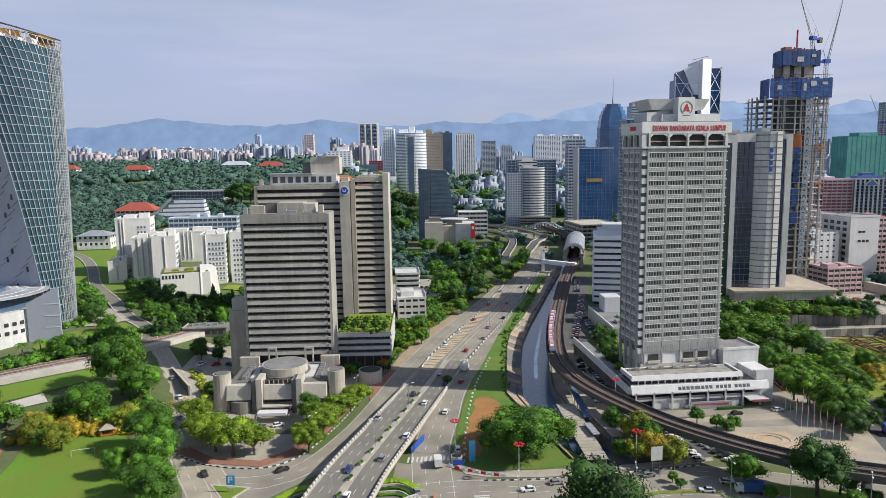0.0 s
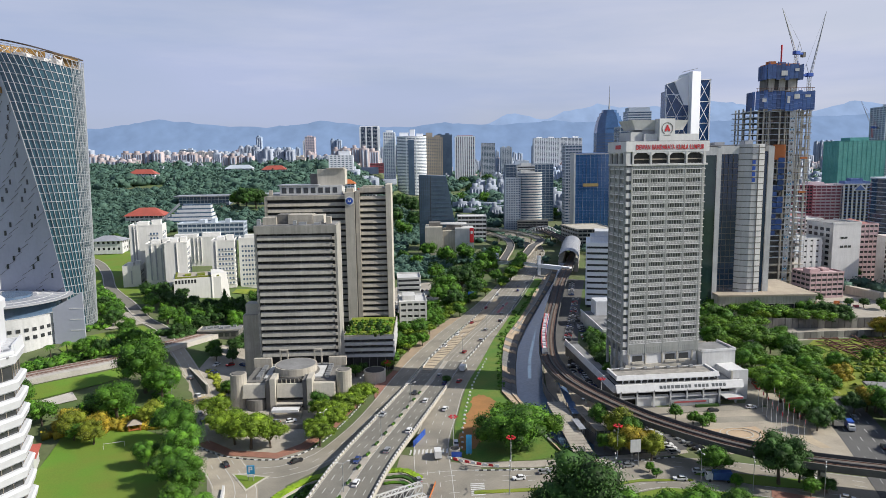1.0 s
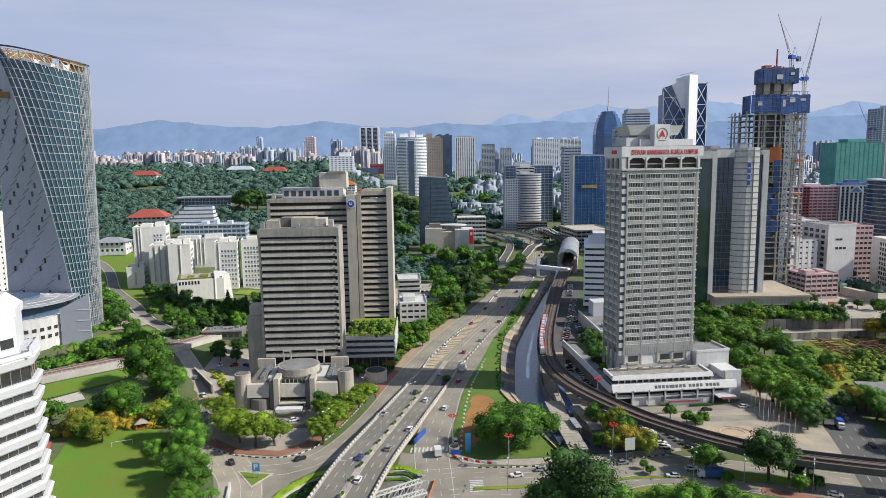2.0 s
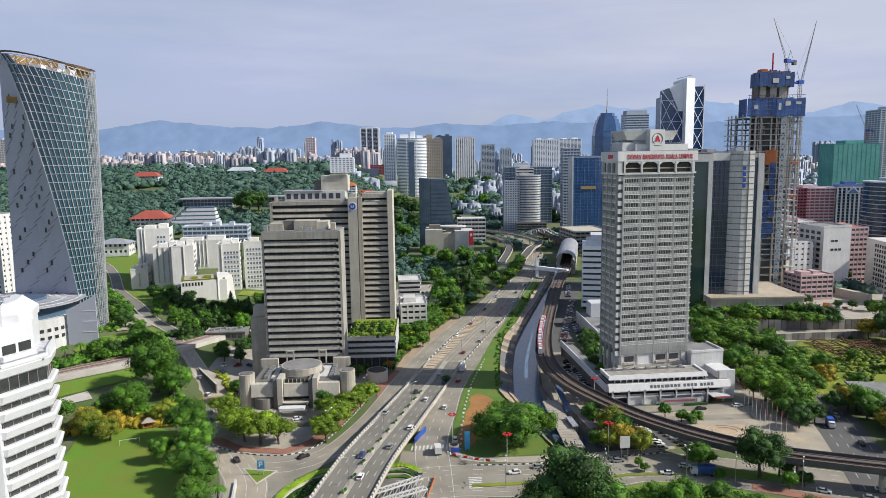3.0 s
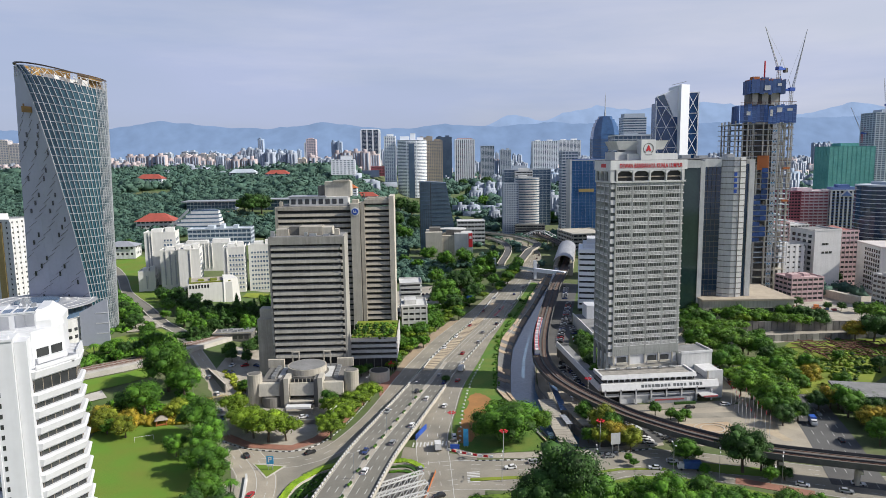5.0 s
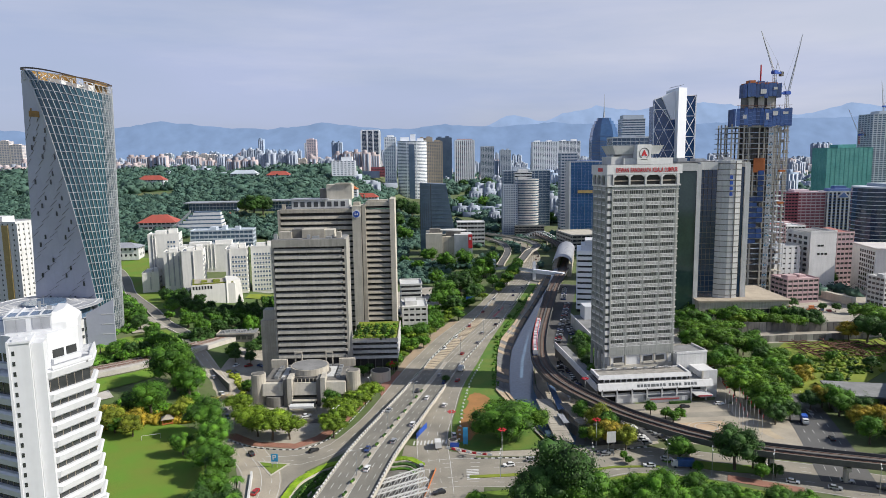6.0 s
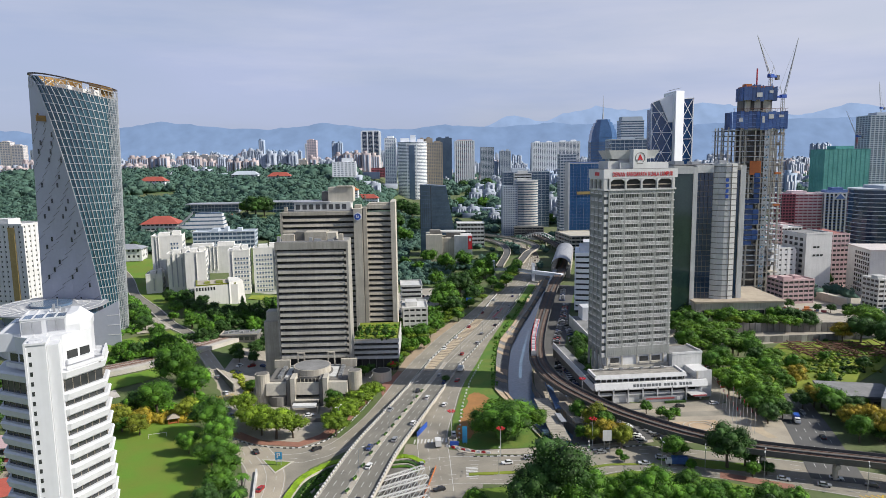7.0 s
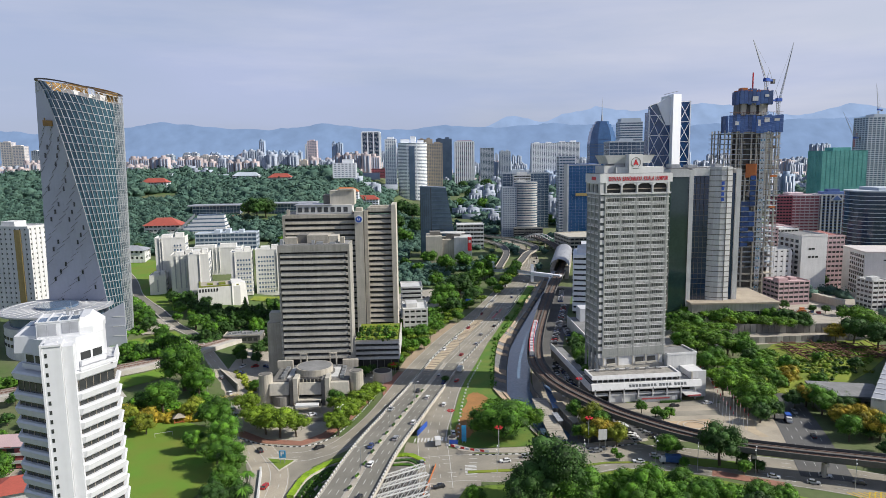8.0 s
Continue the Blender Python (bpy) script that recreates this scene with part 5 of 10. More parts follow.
pieces("balustrade", [(2.6 + i * 7.2, 8.2 + i * 7.2, 1.02, 1.2, 4.3, 5.0) for i in range(7)], STEEL, pd)
part("ground_wall", B((8.8, 22.0, 1.2, 2.0, 0, 3.58)), WHITE, pd)
part("ground_wall", B((22.1, 45.0, 1.6, 2.4, 0, 3.58)), GREYP, pd, "grey panelled ground wall")
part("sign_wall", B((23.0, 42.5, -0.9, -0.5, 0.2, 2.9)), GREYP, pd)
part("sign_bar", B((24.5, 38.5, -1.0, -0.92, 1.55, 2.25)), REDS, pd, "faded red sign strip")
part("sign_emblem", B((39.6, 41.2, -1.0, -0.92, 0.8, 2.6)), WHITE, pd)
part("hedge_tub", B((33, 43, -3.4, -2.2, 0, 1.1)), LEAF_D, pd, "clipped dark hedge")
part("entrance_canopy", B((45.5, 53.5, -3.5, 2, 3.4, 3.8)), WHITE_D, pd)
part("entrance_band", B((46.5, 53, -3.75, -3.52, 3.1, 3.8)), REDS, pd, "red canopy band")

ann = thing("annex", "plain white annex block beside the tower", "annex building", 121.0, 273.0, 0, 10.0)
part("wall", B((-8, 8, -6, 8, 0, 18.0)), WHITE_D, ann)
part("roof", B((-7.5, 7.5, -5.5, 7.5, 18.0, 18.2)), ROOFG, ann)
part("parapet", B((-8.2, 8.2, -6.2, -5.6, 18.0, 19.0), (7.6, 8.2, -5.58, 8.2, 18.0, 19.0)), WHITE, ann)

# ---------------------------------------------------------------- west side
# white apartment tower with flared floor bands
wt = thing("apartment_tower", "white apartment tower with flared balcony bands and lift shaft", "apartment tower", -103.8, 116.0, 0, 22)


def octo(r, c):
    return [(c, -r), (r, -c), (r, c), (c, r), (-c, r), (-r, c), (-r, -c), (-c, -r)]


bm = bmesh.new()
prism(bm, octo(11.5, 3.6), 0, 64.3)
part("glazing", bm, DARK, wt)
bm = bmesh.new()
prism(bm, octo(11.8, 3.75), -0.35, 0.1, octo(12.3, 4.1))
prism(bm, octo(12.3, 4.1), 0.1, 1.85, octo(12.75, 4.45))
prism(bm, octo(12.75, 4.45), 1.85, 2.3, octo(12.35, 4.15))
bmesh.ops.recalc_face_normals(bm, faces=bm.faces)
bandm = bpy.data.meshes.new("balcony_band")
bm.to_mesh(bandm), bm.free()
for z in [62.6] + [56.9 - i * 3.95 for i in range(15)]:
    ob = obj("balcony_band", bandm, CLEANW, wt)
    ob.location = (0, 0, z)
bm = bmesh.new()
for i in range(16):
    for a in range(8):
        p, q = octo(11.55, 3.65)[a], octo(11.55, 3.65)[(a + 1) % 8]
        n_ = 5 if math.dist(p, q) > 9 else 3
        for j in range(n_ + 1):
            cx, cy = p[0] + (q[0] - p[0]) * j / n_, p[1] + (q[1] - p[1]) * j / n_
            box(bm, cx - 0.05, cx + 0.05, cy - 0.05, cy + 0.05, 58.9 - i * 3.95, 62.5 - i * 3.95)
tagged(part("window_mullion", bm, BROWN, wt), "", "", "", "stuff")
part("lift_shaft", B((-3.4, 0.8, -15.6, -8.0, 0, 73.0)), CLEANW, wt)
part("lift_shaft", B((0.85, 3.4, -14.4, -8.0, 0, 72.4)), CLEANW, wt)
part("shaft_rib", B((-3.9, -3.4, -16.0, -9, 0, 73.6)), CLEANW, wt)
pieces("shaft_window", [(-2.95, -2.35, -15.66, -15.4, 70.2 - i * 3.75 / 1.5, 71.3 - i * 3.75 / 1.5) for i in range(26)], DARK, wt)
part("shaft_cap", B((-3.9, 1.0, -15.9, -7.8, 73.0, 73.5), (-2.8, 0.0, -14.8, -13.4, 73.5, 74.0)), CLEANW, wt)
bm = bmesh.new()
prism(bm, octo(9.6, 3.6), 64.3, 73.4)
part("penthouse", bm, CLEANW, wt)
for side_ in (-1, 1):
    for name_, a_, b_, out_, z0_, z1_, m_ in (("penthouse_window", 0.12, 0.48, 0.06, 66.9, 69.0, DARK), ("penthouse_window", 0.56, 0.9, 0.06, 66.9, 69.0, DARK), ("penthouse_sill", 0.06, 0.96, 0.7, 65.6, 66.8, CLEANW)):
        bm = bmesh.new()
        prism(bm, [(side_ * (3.6 + 6 * f + o), -9.6 + 6 * f - o) for f, o in ((a_, -0.2), (b_, -0.2), (b_, out_), (a_, out_))], z0_, z1_)
        bmesh.ops.recalc_face_normals(bm, faces=bm.faces)
        part(name_, bm, m_, wt)
part("roof_house", B((-5.8, 4.4, -6.6, 5.5, 73.4, 77.4)), CLEANW, wt)
pieces("roof_kerb", [(-5.9 + i * 2.55, -5.6 + i * 2.55, -6.6, 5.5, 77.4, 77.75) for i in range(5)] + [(-5.9, 4.6, -6.75, -6.4, 77.4, 77.75)], CLEANW, wt)
pieces("skylight", [(-5.5 + i * 2.55, -3.4 + i * 2.55, -6.2, -0.6, 77.4, 77.55) for i in range(4)], SLATEG, wt)
pieces("roof_panel", [(-5.4, -3.3, -6.72, -6.58, 73.9, 77.0), (-3.2, -1.1, -6.72, -6.58, 73.9, 77.0), (0.2, 2.1, -6.72, -6.58, 74.2, 77.1), (2.2, 4.1, -6.72, -6.58, 74.2, 77.1)], GREYP, wt, "grey framed panel")
bm = bmesh.new()
prism(bm, [(4.42, -6.4), (7.4, -5.6), (9.6, -2.4), (9.6, 6.0), (4.42, 7.0)], 73.4, 75.2)
prism(bm, [(4.42, -6.4), (7.4, -5.6), (9.6, -2.4), (9.6, 6.0), (4.42, 7.0)], 75.2, 77.9, [(4.42, -5.6), (5.6, -5.2), (6.6, -2.0), (6.6, 5.0), (4.42, 6.0)])
bmesh.ops.recalc_face_normals(bm, faces=bm.faces)
part("roof_wedge", bm, CLEANW, wt)
bm = bmesh.new()
prism(bm, [(-11.6, -4.5), (-6.0, -6.4), (-6.0, 5), (-11.6, 4.5)], 69.6, 74.0, [(-11.4, -4.0), (-6.0, -6.0), (-6.0, 5), (-11.4, 4.2)])
prism(bm, [(-11.4, -4.0), (-6.0, -6.0), (-6.0, 5), (-11.4, 4.2)], 74.0, 76.2, [(-8.6, -2.8), (-6.0, -3.6), (-6.0, 5), (-8.6, 3.6)])
bmesh.ops.recalc_face_normals(bm, faces=bm.faces)
part("roof_wing", bm, CLEANW, wt)
pieces("wing_skylight", [(-8.4 + i * 0.85, -7.7 + i * 0.85, -2.6, 2.5, 76.2, 76.35) for i in range(3)], SLATEG, wt)
part("terrace_floor", B((9.65, 11.6, -6.0, 7.5, 64.32, 64.6)), ROOFG, wt)
bm = bmesh.new()
prism(bm, [(11.7, -4.6), (12.6, -4.4), (12.6, 4.4), (11.7, 4.4)], 64.85, 66.9, [(12.0, -4.6), (12.4, -4.4), (12.4, 4.4), (12.0, 4.4)])
prism(bm, [(4.6, -12.6), (12.4, -4.8), (11.8, -4.3), (4.2, -11.9)], 64.85, 65.7)
bmesh.ops.recalc_face_normals(bm, faces=bm.faces)
part("terrace_parapet", bm, CLEANW, wt)
pieces("trellis_beam", [(9.4, 12.0, -4.4 + i * 1.5, -4.05 + i * 1.5, 66.0, 66.3) for i in range(7)], CLEANW, wt)
pieces("roof_clutter", [(0.4, 1.0, 1.6, 2.2, 77.4, 79.6), (1.6, 1.75, 2.0, 2.15, 77.4, 81.0), (2.4, 3.4, 1, 2, 77.4, 78.3), (0.0, 2.4, 1.9, 2.0, 78.6, 78.8)], STEEL, wt)
part("shaft_recess", B((-2.6, 0.2, -9.4, -7.6, 73.5, 73.8)), CLEANW, wt)

# twisted glass tower
tt = thing("glass_tower", "curved glass tower with a slanting grey metal flank", "office tower", -214.0, 342.0, 13.0, 0)
TOPZ, NF = 149.0, 33
RX, RY = 23.5, 19.0


def edge_angle(z):
    """Where the glass meets the grey flank: it swings from the west end at the top to the south at the foot."""
    k = 1 - z / TOPZ
    return radians(228 + 96 * k ** 0.56)


def rim(x):
    return TOPZ - 2.0


def skin(u, z):
    a = edge_angle(z) * (1 - u) + radians(424) * u
    return Vector((RX * math.cos(a), RY * math.sin(a), z))


NU = 24
bm = bmesh.new()
grid = [[bm.verts.new(skin(i / NU, TOPZ * j / NF)) for i in range(NU + 1)] for j in range(NF + 1)]
for j in range(NF):
    for i in range(NU):
        if j >= NF - 1 and i > 1:
            continue
        bm.faces.new((grid[j][i], grid[j][i + 1], grid[j + 1][i + 1], grid[j + 1][i]))
part("glazing", bm, TEAL, tt)
for j in range(1, NF + 1):
    bm = bmesh.new()
    pts = [skin(i / NU, TOPZ * j / NF) * 1.0 for i in range(NU + 1)]
    strip(bm, [Vector((p.x, p.y, p.z)) for p in pts], -0.2, 0.26, -0.14, 0.14)
    part("floor_band", bm, ALU, tt)
for i in range(0, NU + 1):
    bm = bmesh.new()
    u = i / NU
    for j in range(NF):
        p, q = skin(u, TOPZ * j / NF), skin(u, TOPZ * (j + 1) / NF)
        out = Vector((p.x / RX, p.y / RY, 0)) * 0.3
        beam(bm, p + out, q + out, 0.5 if i < 2 else 0.34 if i < 9 else 0.14, 0.25)
    part("mullion", bm, ALU, tt)
bm = bmesh.new()
rows_ = []
for j in range(NF + 1):
    z = TOPZ * j / NF
    a, b = skin(0, z), Vector((RX * math.cos(radians(203)), RY * math.sin(radians(203)), z))
    rows_.append([bm.verts.new(a.lerp(b, k / 6) + Vector((0, 3.0 * math.sin(math.pi * k / 6) * (1 - z / TOPZ), 0))) for k in range(7)])
for a, b in zip(rows_, rows_[1:]):
    for k in range(6):
        bm.faces.new((a[k + 1], a[k], b[k], b[k + 1]))
part("grey_flank", bm, FLANK, tt, "grey metal panel flank")
rnd = random.Random(4)
bm = bmesh.new()
for j in range(3, NF - 6):
    z = TOPZ * j / NF
    a, b = skin(0, z), Vector((RX * math.cos(radians(203)), RY * math.sin(radians(203)), z))
    for q in range(2):
        f = ((j * 0.37 + q * 0.5) % 1.0) * 0.8 + 0.1
        c = a.lerp(b, f) + Vector((0, 3.0 * math.sin(math.pi * f) * (1 - z / TOPZ), 0))
        if (a - b).length > 9 and rnd.random() < 0.75:
            box(bm, c.x - 0.45, c.x + 0.45, c.y - 0.55, c.y + 0.3, z, z + 2.6)
tagged(part("slot_window", bm, DARK, tt), "", "", "", "stuff")
bm = bmesh.new()
for j in range(4, NF - 4):
    z = TOPZ * j / NF
    a, b = skin(0, z), Vector((RX * math.cos(radians(203)), RY * math.sin(radians(203)), z))
    for k in range(8):
        f0, f1 = k / 8, k / 8 + 0.07
        if (k + j) % 3 == 0:
            p = a.lerp(b, f0) + Vector((0, 3.0 * math.sin(math.pi * f0) * (1 - z / TOPZ) - 0.1, 0))
            q = a.lerp(b, min(1, f0 + 0.16)) + Vector((0, 3.0 * math.sin(math.pi * min(1, f0 + 0.16)) * (1 - z / TOPZ) - 0.1, -TOPZ / NF * 0.8))
            beam(bm, p, q, 0.16, 0.16)
tagged(part("panel_joint", bm, CONC_D, tt), "", "", "", "stuff")
bm = bmesh.new()
prism(bm, [(RX * math.cos(radians(a)) * 0.97, RY * math.sin(radians(a)) * 0.97) for a in range(186, 541, 8)], 0, 2.0)
part("plinth", bm, CONC, tt)
bm = bmesh.new()
prism(bm, ring(0, 0, RX * 0.93, RY * 0.93, 40), TOPZ - 6.5, TOPZ - 6.0)
part("roof_deck", bm, BRONZE, tt, "golden recessed roof deck")
bm = bmesh.new()
for a0, a1, zz in ((-24, 96, 7.6), (100, 196, 7.2)):
    inner = [(RX * 0.9 * math.cos(radians(a)), RY * 0.9 * math.sin(radians(a))) for a in range(a0, a1, 8)]
    prism(bm, inner + [(x * 0.95, y * 0.95) for x, y in inner[::-1]], TOPZ - 6, TOPZ - 6 + zz)
bmesh.ops.recalc_face_normals(bm, faces=bm.faces)
part("plant_screen", bm, BRONZE, tt, "golden curved plant screen")
for b_ in ((-9, -2, -3, 4, TOPZ - 6, TOPZ - 2.2), (2, 8, -5, 2, TOPZ - 6, TOPZ - 2.8), (10, 13, -2, 6, TOPZ - 6, TOPZ - 1.8)):
    part("roof_plant", B(b_), WHITE, tt, "white rooftop plant")
bm = bmesh.new()
prev = None
for i in range(49):
    a = radians(i * 7.5)
    x, y = RX * math.cos(a), RY * math.sin(a)
    z = rim(x) + 3.2
    cur = [bm.verts.new((x * f, y * f, z + dz)) for f, dz in ((1.015, -0.35), (1.015, 0.4), (0.965, 0.4), (0.965, -0.35))]
    if prev:
        for k in range(4):
            bm.faces.new((prev[k], cur[k], cur[(k + 1) % 4], prev[(k + 1) % 4]))
    prev = cur
part("crown_ring", bm, DBRONZE, tt, "dark bronze crown ring")
bm = bmesh.new()
for i in range(0, 48, 2):
    a = radians(i * 7.5)
    x, y = RX * math.cos(a), RY * math.sin(a)
    beam(bm, (x, y, TOPZ - 6), (x * 0.985, y * 0.985, rim(x) + 1.8), 0.3, 0.3)
    beam(bm, (x, y, TOPZ - 5), (x * 0.7, y * 0.7, rim(x) + 1.0), 0.25, 0.25)
tagged(part("crown_strut", bm, WHITE_D, tt), "", "", "", "stuff")
part("gondola", B((-13.5, -8.0, -16.2, -13.6, TOPZ - 23.5, TOPZ - 20.5), (-13.2, -12.8, -15.4, -14.4, TOPZ - 20.5, TOPZ - 19.2), (-8.8, -8.4, -15.4, -14.4, TOPZ - 20.5, TOPZ - 19.2)), BRONZE, tt, "bronze service gondola")
bm = bmesh.new()
for i in range(16):
    a = radians(342 + i * 2.6)
    p = Vector((RX * 1.012 * math.cos(a), RY * 1.012 * math.sin(a), 0))
    beam(bm, p + Vector((0, 0, 2)), p + Vector((0, 0, TOPZ - 3)), 0.14, 0.2)
for j in range(1, 3 * NF):
    z = TOPZ * j / (3 * NF)
    pts = [Vector((RX * 1.012 * math.cos(radians(a)), RY * 1.012 * math.sin(radians(a)), z)) for a in range(342, 385, 6)]
    strip(bm, pts, -0.08, 0.08, -0.06, 0.06)
tagged(part("metal_screen", bm, ALU, tt, "fine aluminium screen"), "", "", "", "stuff")
# the whole shaft leans east and its top tilts, shaped to fit the camera's view
for ch in tt.children:
    for v in ch.data.vertices:
        v.co.z += max(0.0, v.co.z - 90) / (TOPZ - 90) * (4.6 - 9.0 * min(1.0, max(0.0, (v.co.x + RX) / (2 * RX))) ** 1.8)
        v.co.x += 4.2 * v.co.z / TOPZ - 3.6
# podium: round terrace roof and a slanted screen wall
tp = thing("tower_podium", "round grey podium with a disc roof beside the glass tower", "podium", -223.0, 316.0, 17.0, 0)
bm = bmesh.new()
prism(bm, ring(0, 0, 27, n=48), -6, 13)
part("wall", bm, WHITE_D, tp)
for z in (2.5, 6.5):
    bm = bmesh.new()
    for i in range(48):
        p, q = ring(0, 0, 27.15, n=96)[2 * i], ring(0, 0, 27.15, n=96)[2 * i + 1]
        beam(bm, (*p, z + 1), (*q, z + 1), 0.3, 1.7)
    tagged(part("window", bm, DARK, tp), "", "", "", "stuff")
bm = bmesh.new()
prism(bm, ring(0, 0, 24, n=48), 13, 19.5)
part("drum_glazing", bm, SLATEG, tp)
bm = bmesh.new()
prism(bm, ring(0, 0, 29.5, n=56), 19.5, 20.3)
part("disc_roof", bm, GREYP, tp, "pale metal disc roof")
bm = bmesh.new()
for i in range(28):
    a, b = ring(0, 0, 28, n=28)[i], ring(0, 0, 13, n=28)[i]
    beam(bm, (*a, 20.4), (*b, 20.4), 0.25, 0.18)
for r0 in (20, 27):
    pr = ring(0, 0, r0, n=40)
    for i in range(40):
        beam(bm, (*pr[i], 20.4), (*pr[(i + 1) % 40], 20.4), 0.25, 0.18)
tagged(part("roof_rib", bm, WHITE, tp), "", "", "", "stuff")
bm = bmesh.new()
prism(bm, ring(0, 0, 11, n=32), 20.3, 21.6)
part("roof_skylight", bm, SLATEG, tp)
sw = thing("screen_wall", "pale grey panelled screen wall with slot lights", "wall", -196.0, 308.5, 12.0, 8)
bm = bmesh.new()
v = [(0, 0), (14.6, 0), (14.6, 28.5), (0, 21.0)]
prism(bm, v, 0, 0.8)
part("panel_wall", turned(bm, 0, 0, 0), FLANK, sw)
pieces("slot_light", [(8.0, 14.4, -0.95, -0.82, 9.0 + i * 5.6, 9.4 + i * 5.6) for i in range(3)], WHITE, sw)

# stepped white complex on the slope
CX = "white hillside complex"


def complex_block(x, y, w, d, h, rz, slots, grid):
    """A plain white rendered block: tall recessed slots on the street side and a grid of deep windows on the east."""
    t = thing("complex_block", "white rendered complex block with recessed window slots", "building", x, y, gz(x, y) - 1, rz, CX)
    part("body", B((-w / 2, w / 2, -d / 2, d / 2, 0, h)), WARMW, t)
    pieces("slot_window", [(-w / 2 + w * f - 0.55, -w / 2 + w * f + 0.55, -d / 2 - 0.06, -d / 2 + 0.4, h * 0.18, h - 2.5) for f in slots], GREYP, t)
    pieces("wall_fin", [(-w / 2 + w * f + 0.6, -w / 2 + w * f + 1.0, -d / 2 - 0.7, -d / 2, h * 0.12, h + 0.6) for f in slots], WARMW, t)
    n = int(h / 3.5) - 1
    if grid:
        pieces("window", [(-w / 2 + w * grid[0] + j * 2.2, -w / 2 + w * grid[0] + 1.3 + j * 2.2, -d / 2 - 0.05, -d / 2 + 0.3, 3 + i * 3.5, 4.5 + i * 3.5) for i in range(n) for j in range(grid[1])], SLATEG, t)
        pieces("sill", [(-w / 2 + w * grid[0] - 0.3, -w / 2 + w * grid[0] + grid[1] * 2.2, -d / 2 - 0.35, -d / 2 - 0.06, 2.7 + i * 3.5, 2.95 + i * 3.5) for i in range(n)], WARMW, t)
    pieces("side_window", [(w / 2 - 0.3, w / 2 + 0.06, -d / 2 + 2 + j * 4.0, -d / 2 + 4 + j * 4.0, 3 + i * 3.5, 5 + i * 3.5) for i in range(n) for j in range(int(d / 4.5))], SLATEG, t)
    part("parapet", B((-w / 2 - 0.1, w / 2 + 0.1, -d / 2 - 0.1, -d / 2 + 0.3, h, h + 1.1), (-w / 2 - 0.1, -w / 2 + 0.3, -d / 2 + 0.32, d / 2, h, h + 1.1), (w / 2 - 0.3, w / 2 + 0.1, -d / 2 + 0.32, d / 2, h, h + 1.1)), WARMW, t)
    part("roof_house", B((-w * 0.3, w * 0.05, -d * 0.2, d * 0.3, h, h + 2.6), (w * 0.12, w * 0.4, 0, d * 0.35, h, h + 3.4)), WARMW, t)


for x, y, w, d, h, rz, slots, grid in ((-222, 482, 23, 20, 41, 14, (0.12, 0.2), (0.62, 3)), (-206, 463, 17, 18, 31, 14, (0.2, 0.42, 0.64), None), (-191, 458, 15, 22, 33, 14, (0.5,), None), (-203, 524, 50, 16, 23, 8, (0.06, 0.12, 0.5, 0.56, 0.62), (0.2, 4)), (-161, 469, 16, 20, 34, 12, (0.15,), (0.3, 5)), (-142, 478, 20, 16, 37, 12, (0.8,), (0.1, 6)), (-226, 462, 12, 14, 15, 14, (0.5,), None)):
    complex_block(x, y, w, d, h, rz, slots, grid)
tc_ = thing("terrace_block", "white low block with a planted roof terrace", "building", -170, 436, 17.6, 20)
part("wall", B((-15, 15, -13, 13, -8, 9.5)), WARMW, tc_)
part("roof_terrace", B((-14.2, 14.2, -12.2, 12.2, 9.5, 9.7)), PAVE, tc_)
pieces("planter", [(-14.0, 14.0, -12.0, -10.8, 9.7, 10.5), (-14, -12.8, -10.6, 12, 9.7, 10.5), (-8, -4, -4, 2, 9.7, 10.6), (0, 5, -5, 3, 9.7, 10.6)], LEAF_Y, tc_)
pieces("window", [(-14 + i * 2.0, -12.8 + i * 2.0, -13.1, -12.9, 6.2, 8.6) for i in range(7)], DARK, tc_)
bm = bmesh.new()
prism(bm, [(9, -13.5), (21, -8), (18, 6), (9, 9)], -8, 11.5, [(9, -13.5), (19, -9), (16, 6), (9, 9)])
part("curved_wing", bm, WARMW, tc_)
drape("lawn_complex", [(-150, 446), (-128, 452), (-112, 468), (-108, 500), (-124, 500), (-134, 466), (-150, 458)], 0.6, GRASS_Y, "yellow-green lawn bank below the white complex", "lawn")
drape("lawn_uphill", [(-330, 575), (-262, 566), (-226, 520), (-214, 470), (-199, 432), (-190, 400), (-203, 388), (-236, 420), (-262, 455), (-300, 500), (-340, 545)], 0.3, GRASS, "green lawns beside the uphill road", "lawn")
vl = tower("villa", "white house with a grey hipped roof among trees", "house", -294, 566, 25, 16, 11, 6, None, 2, (6, 4), 0.6, 2.0, 0.2, WHITE, DARK, (), 0)
# flat-roofed long buildings and red-roofed halls on the hill
for x, y, w, h in ((-290, 806, 60, 12.5), (-196, 812, 58, 13.5)):
    t = tower("long_building", "long low dark-glazed building with a pale overhanging roof", "building", x, y, w, 22, h, 3, 50.0, 3, (14, 4), 0.16, 0.3, 0.4, COOL, SLATEG, (), 0)
    part("roof_overhang", B((-w / 2 - 5, w / 2 + 5, -16, 14, h + 0.32, h + 1.6)), GREYP, t)


def hip_roof(parent, w, d, z, h, material=TILE):
    bm = bmesh.new()
    k = min(w, d) / 2
    prism(bm, [(-w / 2, -d / 2), (w / 2, -d / 2), (w / 2, d / 2), (-w / 2, d / 2)], z, z + h, [(-w / 2 + k, -0.3), (w / 2 - k, -0.3), (w / 2 - k, 0.3), (-w / 2 + k, 0.3)])
    return part("roof", bm, material, parent, "tiled hipped roof")


